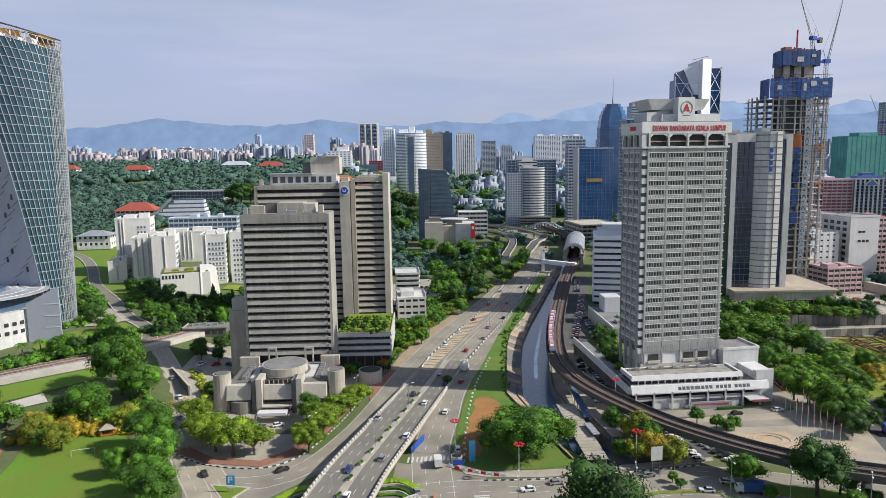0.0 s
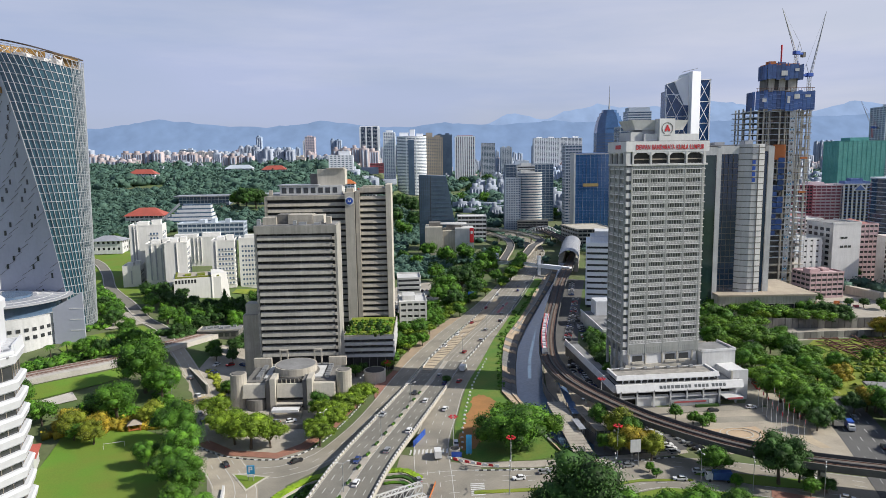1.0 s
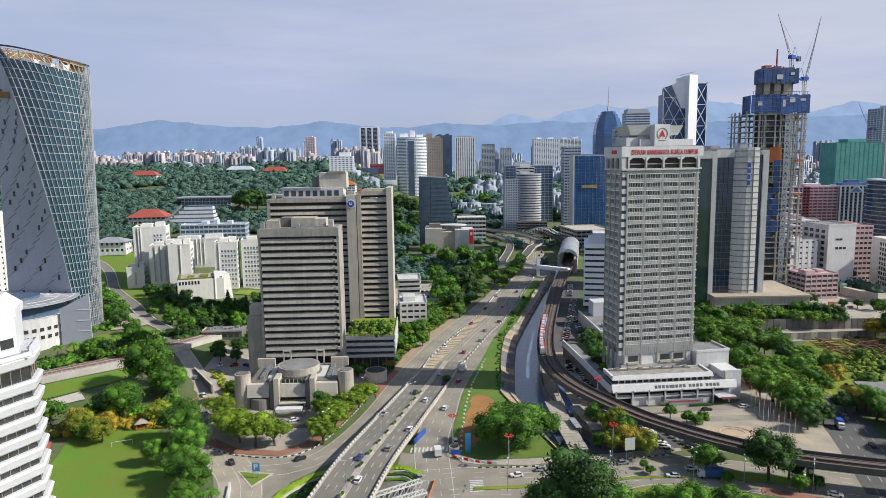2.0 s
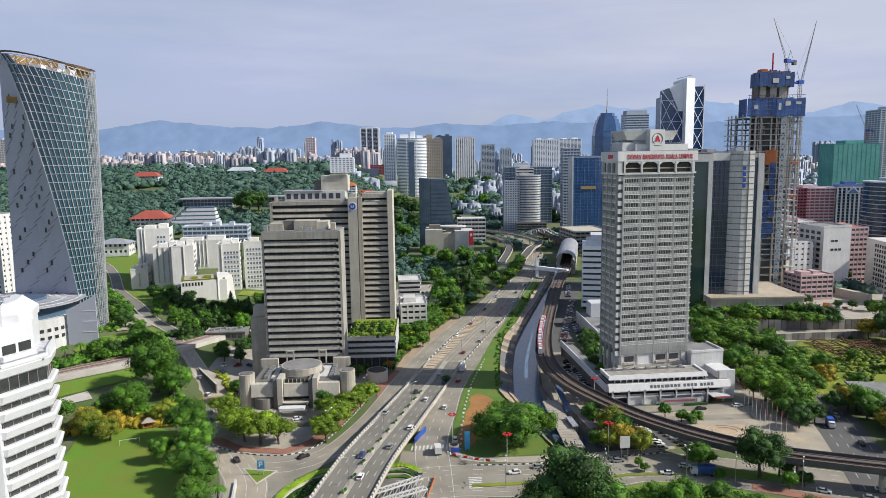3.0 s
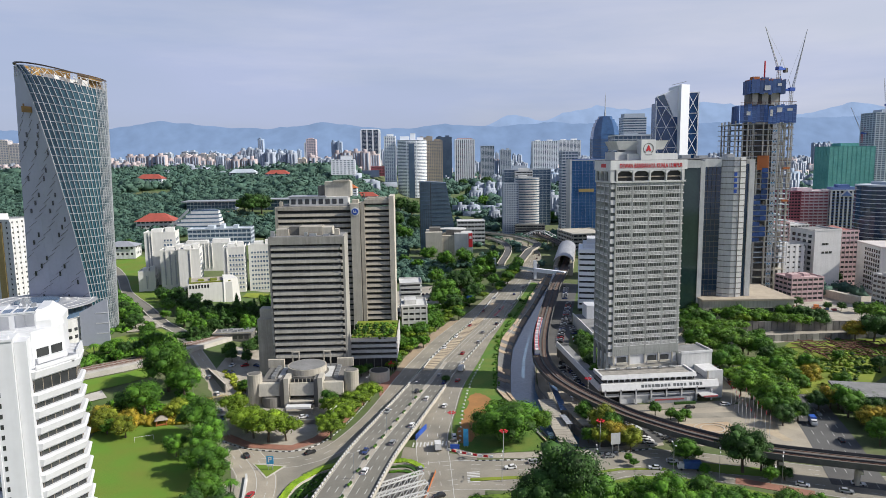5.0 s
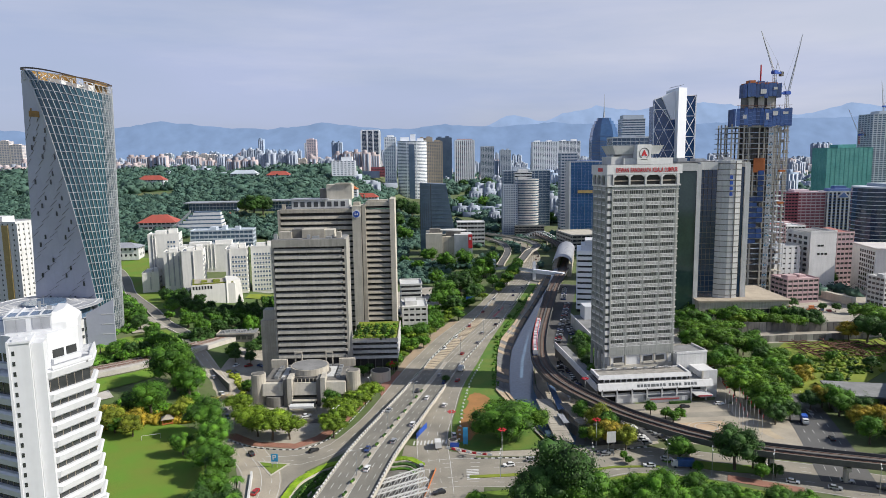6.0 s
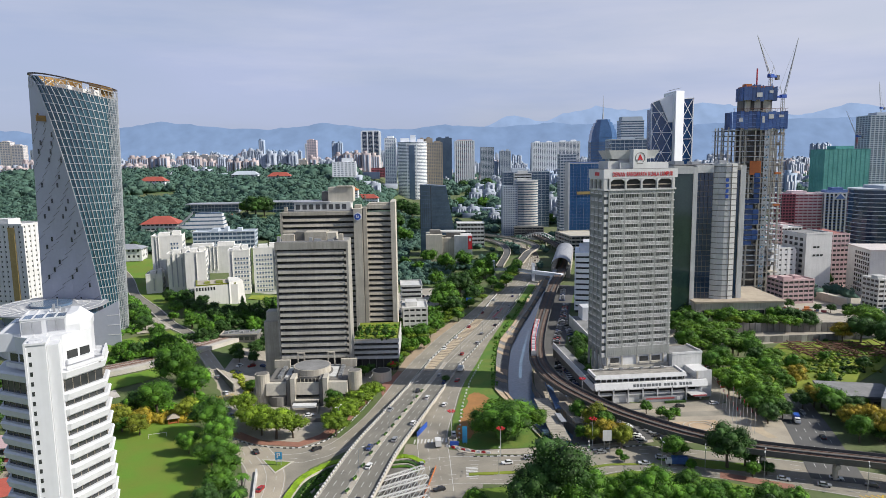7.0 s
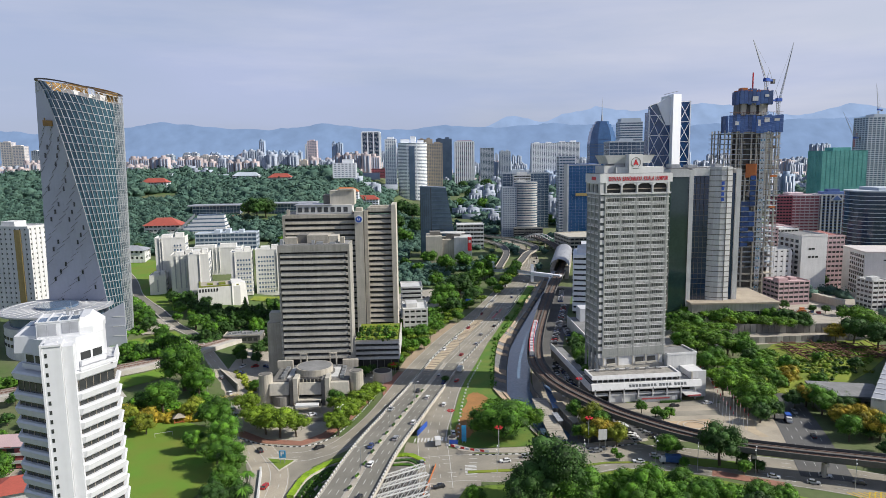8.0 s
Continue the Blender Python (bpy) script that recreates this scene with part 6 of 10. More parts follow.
# pink and cream apartment slabs far off behind the woods
for x, w, top in ((-1702, 40, 205), (-1655, 44, 190), (-1000, 30, 142), (-964, 30, 139), (-928, 30, 143), (-892, 30, 140), (-858, 28, 136), (-776, 34, 147), (-730, 40, 138), (-506, 34, 194)):
    tower("apartment_tower", "far cream and pink apartment slab behind the woods", "apartment tower", x, 2600, w, 30, top - 60, 0, 60, 22, (4, 4), 0.45, 2.8, 0.5, BEIGE if w != 34 else WHITE_PK, FARWIN, ((0.2, 0.7, 0.2, 0.8, 5.0),))
hip_roof(vl, 29, 20, 11.4, 4.0, GREYP)
for x, y, w, d, h, z in ((-314, 692, 38, 22, 9, 40), (-254, 748, 18, 16, 7, 39)):
    t = tower("hall", "white hall with a red tiled hipped roof", "hall", x, y, w, d, h, 5, z, 2, (8, 5), 0.6, 1.0, 0.2, WHITE_D, DARK, (), 0)
    hip_roof(t, w + 4, d + 4, h + 0.32, 8)
st = thing("stepped_office", "white stepped office with planted sloping terraces", "office building", -268, 688, 40, 6)
for i in range(5):
    part("terrace", B((-26 + i * 4.4, 26 - i * 1.2, -12 + i * 4, 14, i * 4.0, i * 4.0 + 2.7)), WHITE, st)
    part("window_band", B((-25 + i * 4.4, 25.2 - i * 1.2, -11.4 + i * 4, 13.6, i * 4.0 + 2.7, i * 4.0 + 4.0)), SLATEG, st)
bm = bmesh.new()
prism(bm, [(-28, 0), (-6, 20), (-6, 23), (-28, 3)], 0, 1.2)
part("slanted_fin", turned(bm, 0, -12.5, 0), GREYP, st)
part("planting", B((-26, -18, -12.2, 13, 2.65, 3.6), (-20, -14, -4, 13, 10.7, 11.6)), LEAF_M, st)
tower("low_office", "bluish grey flat-roofed office with long window bands", "office building", -221, 622, 60, 20, 17, 7, 29, 4, (14, 5), 0.4, 0.4, 0.3, COOL, SLATEG, ((0.3, 0.4, 0.2, 0.8, 3.5), (0.5, 0.56, 0.2, 0.8, 4.5), (0.7, 0.78, 0.3, 0.7, 3.5)), 1.0)
# tower block behind the glass tower
lw = tower("apartment_block", "white apartment block with an ochre mosaic strip", "apartment tower", -292, 400, 28, 20, 61, -12, None, 18, (7, 5), 0.62, 2.7, 0.25, WHITE, DARK, ((0.1, 0.5, 0.2, 0.7, 4.0),), 1.2)
part("ochre_strip", B((3.5, 8.5, -10.9, -10.2, 0, 60)), GOLD, lw, "ochre mosaic strip")
# white clubhouse behind the parking deck
cb = tower("clubhouse", "white low clubhouse with curved balconies", "building", -20, 402, 16, 24, 15, 5, None, 4, (4, 5), 0.6, 1.0, 0.5, WHITE_D, DARK, ((0.1, 0.6, 0.3, 0.8, 3.0),), 1.0)
tower("round_balcony_block", "grey block with rounded balconies behind the tower", "building", -24, 440, 14, 20, 23, 5, None, 7, (3, 4), 0.5, 0.0, 0.9, WHITE_D, DARK, (), 1.0)

# ---------------------------------------------------------------- east side and centre
# fund office tower: ribbed white shaft between dark glass
kw = thing("office_tower", "white-ribbed office tower with dark glass recesses and podium", "office tower", 158.0, 398.0, 0, 0)
part("glass_wing", B((0, 12.4, -1.2, 40, 0, 104)), GREENG, kw, "green-black mirror glass wing")
part("wing_band", B((-0.5, 12.4, -1.6, 40.5, 104, 109)), WHITE_D, kw)
part("pier", B((12.5, 15.5, -1.5, 30, 12, 108.5)), WHITE_D, kw)
part("recess", B((15.6, 27.0, 1.4, 30, 12, 104.5)), NAVYG, kw)
pieces("recess_floor", [(15.7, 26.9, 1.15, 1.38, 14 + 3.7 * i, 14.3 + 3.7 * i) for i in range(24)], CONC_D, kw)
pieces("recess_mullion", [(18.2 + 2.8 * i, 18.4 + 2.8 * i, 1.0, 1.14, 12, 104.4) for i in range(3)], CONC_D, kw)
part("recess_top", B((15.55, 27.0, 0.2, 30, 104.5, 109.5)), WHITE_D, kw)
bm = bmesh.new()
prism(bm, [(27, 2), (30, -1.2), (34, -2.6), (38, -2.6), (42, -1.6), (42, 26), (27, 26)], 12, 110.5)
part("shaft", bm, WHITE_D, kw, "white panelled shaft")
for i in range(26):
    bm = bmesh.new()
    prism(bm, [(26.9, 1.9), (29.9, -1.35), (33.95, -2.75), (38.05, -2.75), (42.1, -1.75), (42.1, -1.0), (27.5, 3)], 15.6 + 3.7 * i, 16.1 + 3.7 * i)
    part("shaft_joint", bm, CONC_D, kw)
part("shaft_groove", B((37.7, 38.2, -2.78, -2.4, 12, 110)), CONC_D, kw)
part("recess", B((42.1, 45.0, 0.6, 26, 12, 106)), NAVYG, kw)
part("pier", B((45.05, 48.5, -0.5, 26, 12, 109)), WHITE_D, kw)
part("roof_slab", B((1, 47, 5, 28, 109.5, 110.2)), ROOFG, kw)
pieces("roof_clutter", [(3, 9, 8, 20, 109, 112.5), (14, 20, 6, 16, 110.2, 112.0), (31, 36, 2, 10, 110.5, 112.6)], STEEL, kw)
part("podium", B((14, 74, -10, 40, 0, 16.5)), CONC, kw)
part("podium_roof", B((13, 75, -11, 41, 16.5, 17.6)), ROOFT, kw, "tan podium roof")
pieces("podium_window", [(18 + i * 6.2, 23.4 + i * 6.2, -10.2, -9.9, 6.5, 11.5) for i in range(9)], DARK, kw)
pieces("sign_bar", [(34.0, 36.0, -2.98, -2.8, 98.2 - i * 3.7, 100.6 - i * 3.7) for i in range(4)], BLUE, kw, "blue sign block")
bm = bmesh.new()
prism(bm, ring(0, 0, 1.6, n=20), 0, 0.2)
part("emblem", turned(bm, 35.0, -2.8, 106), GREYP, kw, "grey round emblem")

# high-rise frame under construction
cn = thing("tower_under_construction", "concrete tower frame under construction with blue climbing screens", "construction tower", 251.0, 490.0, 0, 0)
part("core_wall", B((-9, 14, -3, 8, 0, 160)), CONC_D, cn)
fl = [(-23, 25, 26 + 4.2 * i) for i in range(27)]
for i, (a, b, z) in enumerate(fl):
    if z < 138:
        part("floor_slab", B((-13.5 if z < 84 else -22.5, 23 if z < 84 else 24, -8, 24, z, z + 0.45)), COOL, cn)
pieces("floor_slab", [(-13, 23, -8, 24, 8 + 6 * i, 8.8 + 6 * i) for i in range(3)], CONC_L, cn)
cols = [(-12, -7), (-4, -7.6), (5, -7.6), (14, -7.4), (21, -6.5), (22, 4), (-12.4, 6)]
pieces("column", [(x - 0.6, x + 0.6, y - 0.6, y + 0.6, 0, 104) for x, y in cols], CONC_L, cn)
cols = [(-21.5, -7), (-16, -7.4), (-8, -7.6), (0, -7.6), (8, -7.6), (16, -7.6), (22.5, -6.5), (22.8, 4), (-21.8, 5)]
cols += [(x, 20) for x in (-21, -14, -7, 0, 7, 14, 21)] + [(-22, 12), (22.5, 12), (-19, -1), (19, 2), (-12, -7.6), (4, -7.6), (12, -7.6), (20, -7.4)]
pieces("column", [(x - 0.45, x + 0.45, y - 0.45, y + 0.45, 84, 138) for x, y in cols], CONC_L, cn)
pieces("edge_rail", [(-22.4, 23.8, -8.1, -8.02, 85.9 + 4.2 * i, 86.05 + 4.2 * i) for i in range(12)] + [(-22.6, -22.5, -8, 23, 85.9 + 4.2 * i, 86.05 + 4.2 * i) for i in range(12)], RUST, cn)
rnd = random.Random(17)
for k in range(14):
    x0, up = -20.0 + k * 3.1, rnd.uniform(-0.9, 0.9)
    pieces("climbing_screen", [(x0, x0 + 2.95, -10.6 - (0.6 if k > 6 else 0.0), -10.3 - (0.6 if k > 6 else 0.0), 136.2 + up, 149.6 + up)], STEELB, cn)
    pieces("screen_rail", [(x0 + 0.1, x0 + 2.85, -10.75 - (0.6 if k > 6 else 0.0), -10.62 - (0.6 if k > 6 else 0.0), 137.5 + up + 3.1 * q, 137.75 + up + 3.1 * q) for q in range(4)], BLUEP, cn)
for k in range(4):
    pieces("climbing_screen", [(-20.6, -20.3, -10 + k * 3.4, -6.8 + k * 3.4, 136, 149.5), (23.2, 23.5, -10 + k * 3.4, -6.8 + k * 3.4, 136.4, 150)], STEELB, cn)
pieces("screen_mark", [(8, 12, -11.35, -11.22, 144, 147.5), (-15, -12, -10.65, -10.52, 142, 145), (16, 20, -11.35, -11.22, 145, 147), (3, 5, -11.35, -11.22, 141, 146)], WHITE_D, cn)
part("core_upper", B((-8, 12, -5, 6, 150, 168)), CONC_L, cn)
# strips stand proud of the wall; recess shade is only their colour
part("core_recess", B((-4, -1, -5.2, -4.9, 151, 166), (4, 6, -5.2, -4.9, 151, 166)), VOID, cn)
for k in range(8):
    up = rnd.uniform(-0.8, 0.6)
    pieces("core_screen", [(-11 + k * 3.25, -7.9 + k * 3.25, -8.5, -8.1, 158.4 + up, 168.8 + up)], STEELB, cn)
for k in range(4):
    pieces("core_screen", [(-11.6, -11.2, -8 + k * 3.4, -4.8 + k * 3.4, 158.4, 168.8), (15.2, 15.6, -8 + k * 3.4, -4.8 + k * 3.4, 158.2, 169.2)], STEELB, cn)
part("core_gantry", B((-10, 14, -7.6, 6, 166.4, 167.0), (-9.5, -8.9, -7.4, -6.8, 168, 170.6), (-3, -2.4, -7.4, -6.8, 168, 171.2), (4, 4.6, -7.4, -6.8, 168, 170.4), (11, 11.6, -7.4, -6.8, 168, 171.6)), STEELB, cn)
pieces("screen_mark", [(-1, 3.5, -8.7, -8.52, 161, 164.5), (9, 12, -8.7, -8.52, 164, 166)], WHITE_D, cn)
part("formwork", B((-10, 13, -6.5, 6, 168.4, 169.8), (-9, -4, -6, 0, 169.8, 171.6)), ORANGE, cn)
part("orange_sheet", B((-4, 5, -8.7, -8.2, 100, 111)), ORANGE, cn)
pieces("blue_sheet", [(-6.5, -0.2, -9.0, -8.4, 43.6 + 4.2 * i, 46.6 + 4.2 * i) for i in range(9)] + [(0.0, 4.6, -9.05, -8.4, 47.7 + 4.2 * i, 51.0 + 4.2 * i) for i in range(13) if i not in (2, 6)], STEELB, cn)
pieces("blue_sheet", [(-12.5, -8.5, -9.0, -8.4, 38 + 4.2 * i, 41.8 + 4.2 * i) for i in range(5)], STEELB, cn)
pieces("loading_bay", [(16, 21, -9.6, -8.2, 75 + 25.2 * i, 76.6 + 25.2 * i) for i in range(2)], ORANGE, cn)
bm = bmesh.new()
for i in range(27):
    z = 26 + 4.2 * i
    for x in (-13, -10.2, -7.2, 5.2, 11, 13.5, 17, 19.5, 22.6):
        box(bm, x - 0.12, x + 0.12, -8.6, -8.3, z - 2, z + 2.2)
    box(bm, 10.5, 23, -8.7, -8.55, z + 1.5, z + 1.65)
tagged(part("scaffold", bm, STEEL, cn), "steel scaffold standards along the slab edges", "", "", "stuff")
bm = bmesh.new()
for z in range(0, 152, 4):
    for a, b in (((6, -10.8, z), (9.5, -10.8, z + 4)), ((9.5, -10.8, z), (6, -10.8, z + 4)), ((6, -10.8, z), (9.5, -10.8, z))):
        beam(bm, a, b, 0.35, 0.35)
    box(bm, 6.2, 9.3, -10.4, -9.6, z + 0.4, z + 2.6 if z % 8 else z + 1.2)
for x in (6, 9.5):
    beam(bm, (x, -10.8, 0), (x, -10.8, 152), 0.35, 0.35)
part("hoist_mast", bm, ALU, cn, "pale steel hoist mast")
pieces("hoist_panel", [(6.3, 9.2, -10.35, -9.55, 4 * i + 0.5, 4 * i + 2.4) for i in range(2, 37, 2)], CYAN, cn, "faded blue hoist panel")
rnd = random.Random(8)
bm = bmesh.new()
for i in range(90):
    z = 26 + 4.2 * rnd.randrange(26)
    x = rnd.uniform(-12, 21)
    if z < 134:
        box(bm, x, x + rnd.uniform(1, 4), -7.8, -6.5, z + 0.56, z + rnd.uniform(1.4, 3.4))
tagged(part("site_clutter", bm, BROWN, cn), "stacked site material on the open floors", "", "", "stuff")
bm = bmesh.new()
for x in range(-19, 23, 2):
    beam(bm, (x, -10.9, 149.4), (x, -10.9, 152), 0.16, 0.16)
beam(bm, (-20, -10.9, 151.9), (23, -10.9, 151.9), 0.3, 0.3)
part("guard_rail", bm, RUST, cn)


def crane(x, y, z, mast, jib, raise_, rz, col, label):
    c = thing("tower_crane", label, "crane", x, y, z, rz, "cranes")
    bm = bmesh.new()
    for a, b in ((-0.9, -0.9), (0.9, -0.9), (0.9, 0.9), (-0.9, 0.9)):
        beam(bm, (a, b, 0), (a, b, mast), 0.3, 0.3)
    for i in range(int(mast / 2)):
        beam(bm, (-0.9, -0.9, 2 * i), (0.9, -0.9, 2 * i + 2), 0.2, 0.2)
        beam(bm, (0.9, 0.9, 2 * i), (-0.9, 0.9, 2 * i + 2), 0.2, 0.2)
    part("mast", bm, col, c)
    part("cab", B((-2.2, 2.2, -1.6, 1.6, mast, mast + 2.6), (-7.5, -2.2, -1.2, 1.2, mast + 0.2, mast + 1.6)), BLUE, c)
    part("counterweight", B((-8.5, -6, -1.3, 1.3, mast - 1.5, mast + 2.0)), CONC_D, c)
    tip = Vector((jib * math.cos(radians(raise_)), 0, mast + 2 + jib * math.sin(radians(raise_))))
    foot = Vector((1.5, 0, mast + 2))
    side = Vector((-math.sin(radians(raise_)), 0, math.cos(radians(raise_)))) * 1.3
    bm = bmesh.new()
    beam(bm, foot + Vector((0, 0.7, 0)), tip, 0.28, 0.28), beam(bm, foot - Vector((0, 0.7, 0)), tip, 0.28, 0.28), beam(bm, foot + side, tip, 0.28, 0.28)
    for i in range(14):
        p, q = foot.lerp(tip, i / 14), foot.lerp(tip, (i + 1) / 14)
        k = 1 - i / 14
        beam(bm, p + Vector((0, 0.7 * k, 0)), q + side * k, 0.16, 0.16)
        beam(bm, p - Vector((0, 0.7 * k, 0)), q + side * k, 0.16, 0.16)
    part("jib", bm, STEEL, c)
    top = Vector((-3, 0, mast + 9))
    bm = bmesh.new()
    beam(bm, (-0.5, 0, mast + 2), top, 0.35, 0.35), beam(bm, (-6.5, 0, mast + 1.6), top, 0.2, 0.2), beam(bm, top, tip, 0.12, 0.12)
    part("a_frame", bm, col, c)
    return c


crane(273.5, 487.0, 138.0, 22.5, 46, 76, 10, STEEL, "blue-cabbed luffing crane with a steep jib")
crane(263.0, 487.0, 166.0, 10.5, 34, 60, 205, STEEL, "luffing crane on the core with its jib raised west")
pole = thing("red_mast", "red steel mast on the tower core", "mast", 252.5, 488, 169.8)
bm = bmesh.new()
rod(bm, (0, 0, 0), (0, 0, 14), 0.6, 8)
part("mast_pole", bm, RED, pole)
part("mast_base", B((-2.5, 2.5, -2.5, 2.5, 0, 1.2)), STEELB, pole)

# white slab tower with braced blue glass
pw = thing("office_tower", "white slab tower with blue glass and white cross bracing", "office tower", 208.0, 556.0, 0, 0)
bm = bmesh.new()
prism(bm, [(1.5, -7.6), (10.2, -3.4), (10.2, 26), (1.5, 26)], 0, 173.3)
part("slab_core", bm, WHITE_F, pw, "tall white blade")
part("glass_west", B((-17.4, 1.4, 4.02, 14, 0, 158)), DEEPB, pw)
bm = bmesh.new()
prism(bm, [(-17.5, 0), (1.4, 0), (1.4, 146), (-3.5, 146), (-17.5, 163)], 0, 4.0)
part("glass_front", turned(bm, 0, 4, 0), DEEPB, pw)
bm = bmesh.new()
prism(bm, [(-11, 166), (-2, 146), (1.4, 146), (1.4, 171.5)], 0, 3.9)
part("sloped_white", turned(bm, 0, 3.9, 0), WHITE_F, pw)
bm = bmesh.new()
prism(bm, [(-17.2, 163.5), (-11.2, 165.6), (-2.4, 146.6), (-4.0, 146.6)], 0, 3.6)
part("sloped_glazing", turned(bm, 0, 3.9, 0), SLATEG, pw)
bm = bmesh.new()
beam(bm, (-17.4, 0.1, 163.6), (-3.6, 0.1, 146.4), 0.6, 0.6), beam(bm, (-17.4, 0.1, 163.6), (-11, 0.1, 165.9), 0.6, 0.6)
part("slope_frame", bm, WHITE_F, pw)
part("glass_east", B((10.3, 20.5, 2, 26, 0, 167)), DEEPB, pw)
bm = bmesh.new()
for i in range(9):
    z = 167 - 18 * i
    for x0, x1, y in ((10.6, 20.2, 1.8), (-17.2, -8.5, -0.2), (-8.3, 1.2, -0.2)):
        top = z if x0 > 0 else z - 12
        beam(bm, (x0, y, top), (x1, y, top - 18), 0.5, 0.4), beam(bm, (x1, y, top), (x0, y, top - 18), 0.5, 0.4), beam(bm, (x0, y, top), (x1, y, top), 0.5, 0.4)
part("bracing", bm, WHITE_F, pw)
part("edge_frame", B((20.0, 20.8, 1.4, 2.2, 0, 167.5), (-17.8, -17.2, -0.4, 0.2, 0, 160), (10.3, 20.8, 1.4, 2.2, 166.8, 167.5)), WHITE_F, pw)
bm = bmesh.new()
beam(bm, (-3, 4, 173.8), (9, 2, 176.5), 0.5, 0.4)
part("gondola_arm", bm, STEEL, pw)

# domed blue tower
dm = thing("office_tower", "blue glass tower with a stepped dome and spire", "office tower", 253.5, 1005, gz(253, 1005), 0)
Z = gz(253, 1005)
bm = bmesh.new()
prism(bm, octo(20.5, 10), 0, 139 - Z)
part("shaft", bm, BLUEG, dm)
for i, (r, z) in enumerate(((20.5, 139), (19.9, 145), (18.6, 151), (16.6, 156.5), (14.0, 161.5), (10.6, 166))):
    bm = bmesh.new()
    prism(bm, octo(r, r * 0.5), z - Z, z + 7.0 - Z, octo(r * 0.94, r * 0.47))
    part("crown_step", bm, BLUEG, dm)
bm = bmesh.new()
rod(bm, (0, 0, 174 - Z), (0, 0, 183 - Z), 1.5, 8, 0.9), rod(bm, (0, 0, 183 - Z), (0, 0, 210 - Z), 0.7, 6, 0.15)
part("spire", bm, STEEL, dm)
bm = bmesh.new()
for i in range(30):
    for a in range(8):
        p, q = octo(20.6, 10.05)[a], octo(20.6, 10.05)[(a + 1) % 8]
        beam(bm, (*p, 8 + i * 4.2), (*q, 8 + i * 4.2), 0.4, 0.5)
tagged(part("floor_line", bm, SLATEG, dm), "", "", "", "stuff")
tower("office_tower", "pale banded office tower with a slanted top", "office tower", 316, 1075, 37, 28, 165, 0, None, 42, (6, 5), 0.5, 0.0, 0.3, COOL, SLATEG, ((0.05, 0.95, 0.1, 0.9, 7.0),))
tower("office_block", "green-grey glass office block", "office building", 211, 715, 40, 26, 134, 0, 0, 34, (8, 5), 0.15, 0.3, 0.2, COOL, SLATEG, ((0.3, 0.7, 0.2, 0.8, 3.0),))
bgt = tower("office_block", "blue glass slab with white side walls", "office building", 194, 860, 43, 26, 102, 0, None, 24, (9, 5), 0.08, 0.12, 0.12, BLUEP, BLUEG, ((0.1, 0.9, 0.1, 0.9, 2.0),), 1.0, ALU)
part("side_wall", B((-23.5, -21.8, -14, 14, 0, 104)), WHITE_D, bgt)
part("gold_sign_bar", B((-12, 8, -13.9, -13.5, 61, 65)), GOLD, bgt)
tower("office_block", "grey office slab behind the blue block", "office building", 179, 905, 22, 24, 113, 0, None, 28, (5, 5), 0.5, 0.6, 0.25, COOL, SLATEG, ())
# banded hotel tower in front of a grey office
round_tower("hotel_tower", "beige banded hotel tower with rounded corner", "hotel tower", 121, 905, 16.5, 14, 77, 22, WHITE_D, SLATEG, 0.6, 2.6, None, 0.6, ((0.1, 0.5, 0.2, 0.8, 3.0),))
tower("hotel_wing", "beige hotel wing with a grid of small windows", "hotel tower", 97, 905, 20, 24, 70, 0, None, 22, (6, 4), 0.45, 1.4, 0.3, COOL, SLATEG, ())
tower("parking_block", "low banded parking block", "car park", 122, 880, 40, 20, 14, -8, None, 4, (8, 4), 0.5, 0.3, 0.4, CONC, VOID, (), 0.6)
tower("office_block", "dark grey glass office with a white stair tower", "office building", 133, 1010, 72, 24, 86, 0, None, 22, (12, 5), 0.12, 0.3, 0.2, COOL, SLATEG, ((0.2, 0.5, 0.2, 0.8, 6.0),))
tower("stair_tower", "white striped stair tower", "office building", 125, 985, 26, 18, 84, 0, None, 20, (3, 3), 0.55, 0.4, 0.3, WHITE, DARK, ((0.2, 0.8, 0.2, 0.8, 5.0),))
# dark glass wedge and the low grey centre before it
wd_ = thing("wedge_office", "dark glass office with a sloping east side", "office building", -6, 735, 4, 0)
bm = bmesh.new()
prism(bm, [(-19, 0), (25, 0), (11, 81), (-19, 83)], 0, 26)
part("glazing", turned(bm, 0, 13, 0), INKG, wd_)
bm = bmesh.new()
for i in range(17):
    z = 5 + i * 4.7
    beam(bm, (-6, -13.2, z), (25 - 14 * z / 81 - 0.3, -13.2, z), 0.3, 0.5)
tagged(part("floor_band", bm, SLATEG, wd_), "", "", "", "stuff")
part("corner_frame", B((-7, -6.4, -13.5, -12.9, 0, 81.5), (-19.4, -18.8, -13.5, -12.9, 0, 83.2)), DARK, wd_)
part("side_glazing", B((-19.2, -6.5, -13.3, -13.05, 0, 82)), INKG, wd_)
pieces("side_band", [(-18.7, -7.05, -13.42, -13.31, 4.4 + i * 4.7, 4.9 + i * 4.7) for i in range(17)], SLATEG, wd_)
pieces("side_mullion", [(-16.9 + i * 2.4, -16.7 + i * 2.4, -13.5, -13.43, 0, 81) for i in range(4)], DARK, wd_)
lg = thing("civic_centre", "low grey civic centre with an oval roof and red sign", "building", 8, 676, 2, 0)
part("wall", B((-26, -8, -8, 26, 0, 32)), CONC_L, lg)
part("wall", B((-7.9, 24, -6, 26, 0, 28)), CONC, lg)
bm = bmesh.new()
prism(bm, [(5, -8), (24.5, -10), (24.5, 20), (5, 20)], 0, 30.5)
part("front_wall", bm, WHITE_D, lg)
bm = bmesh.new()
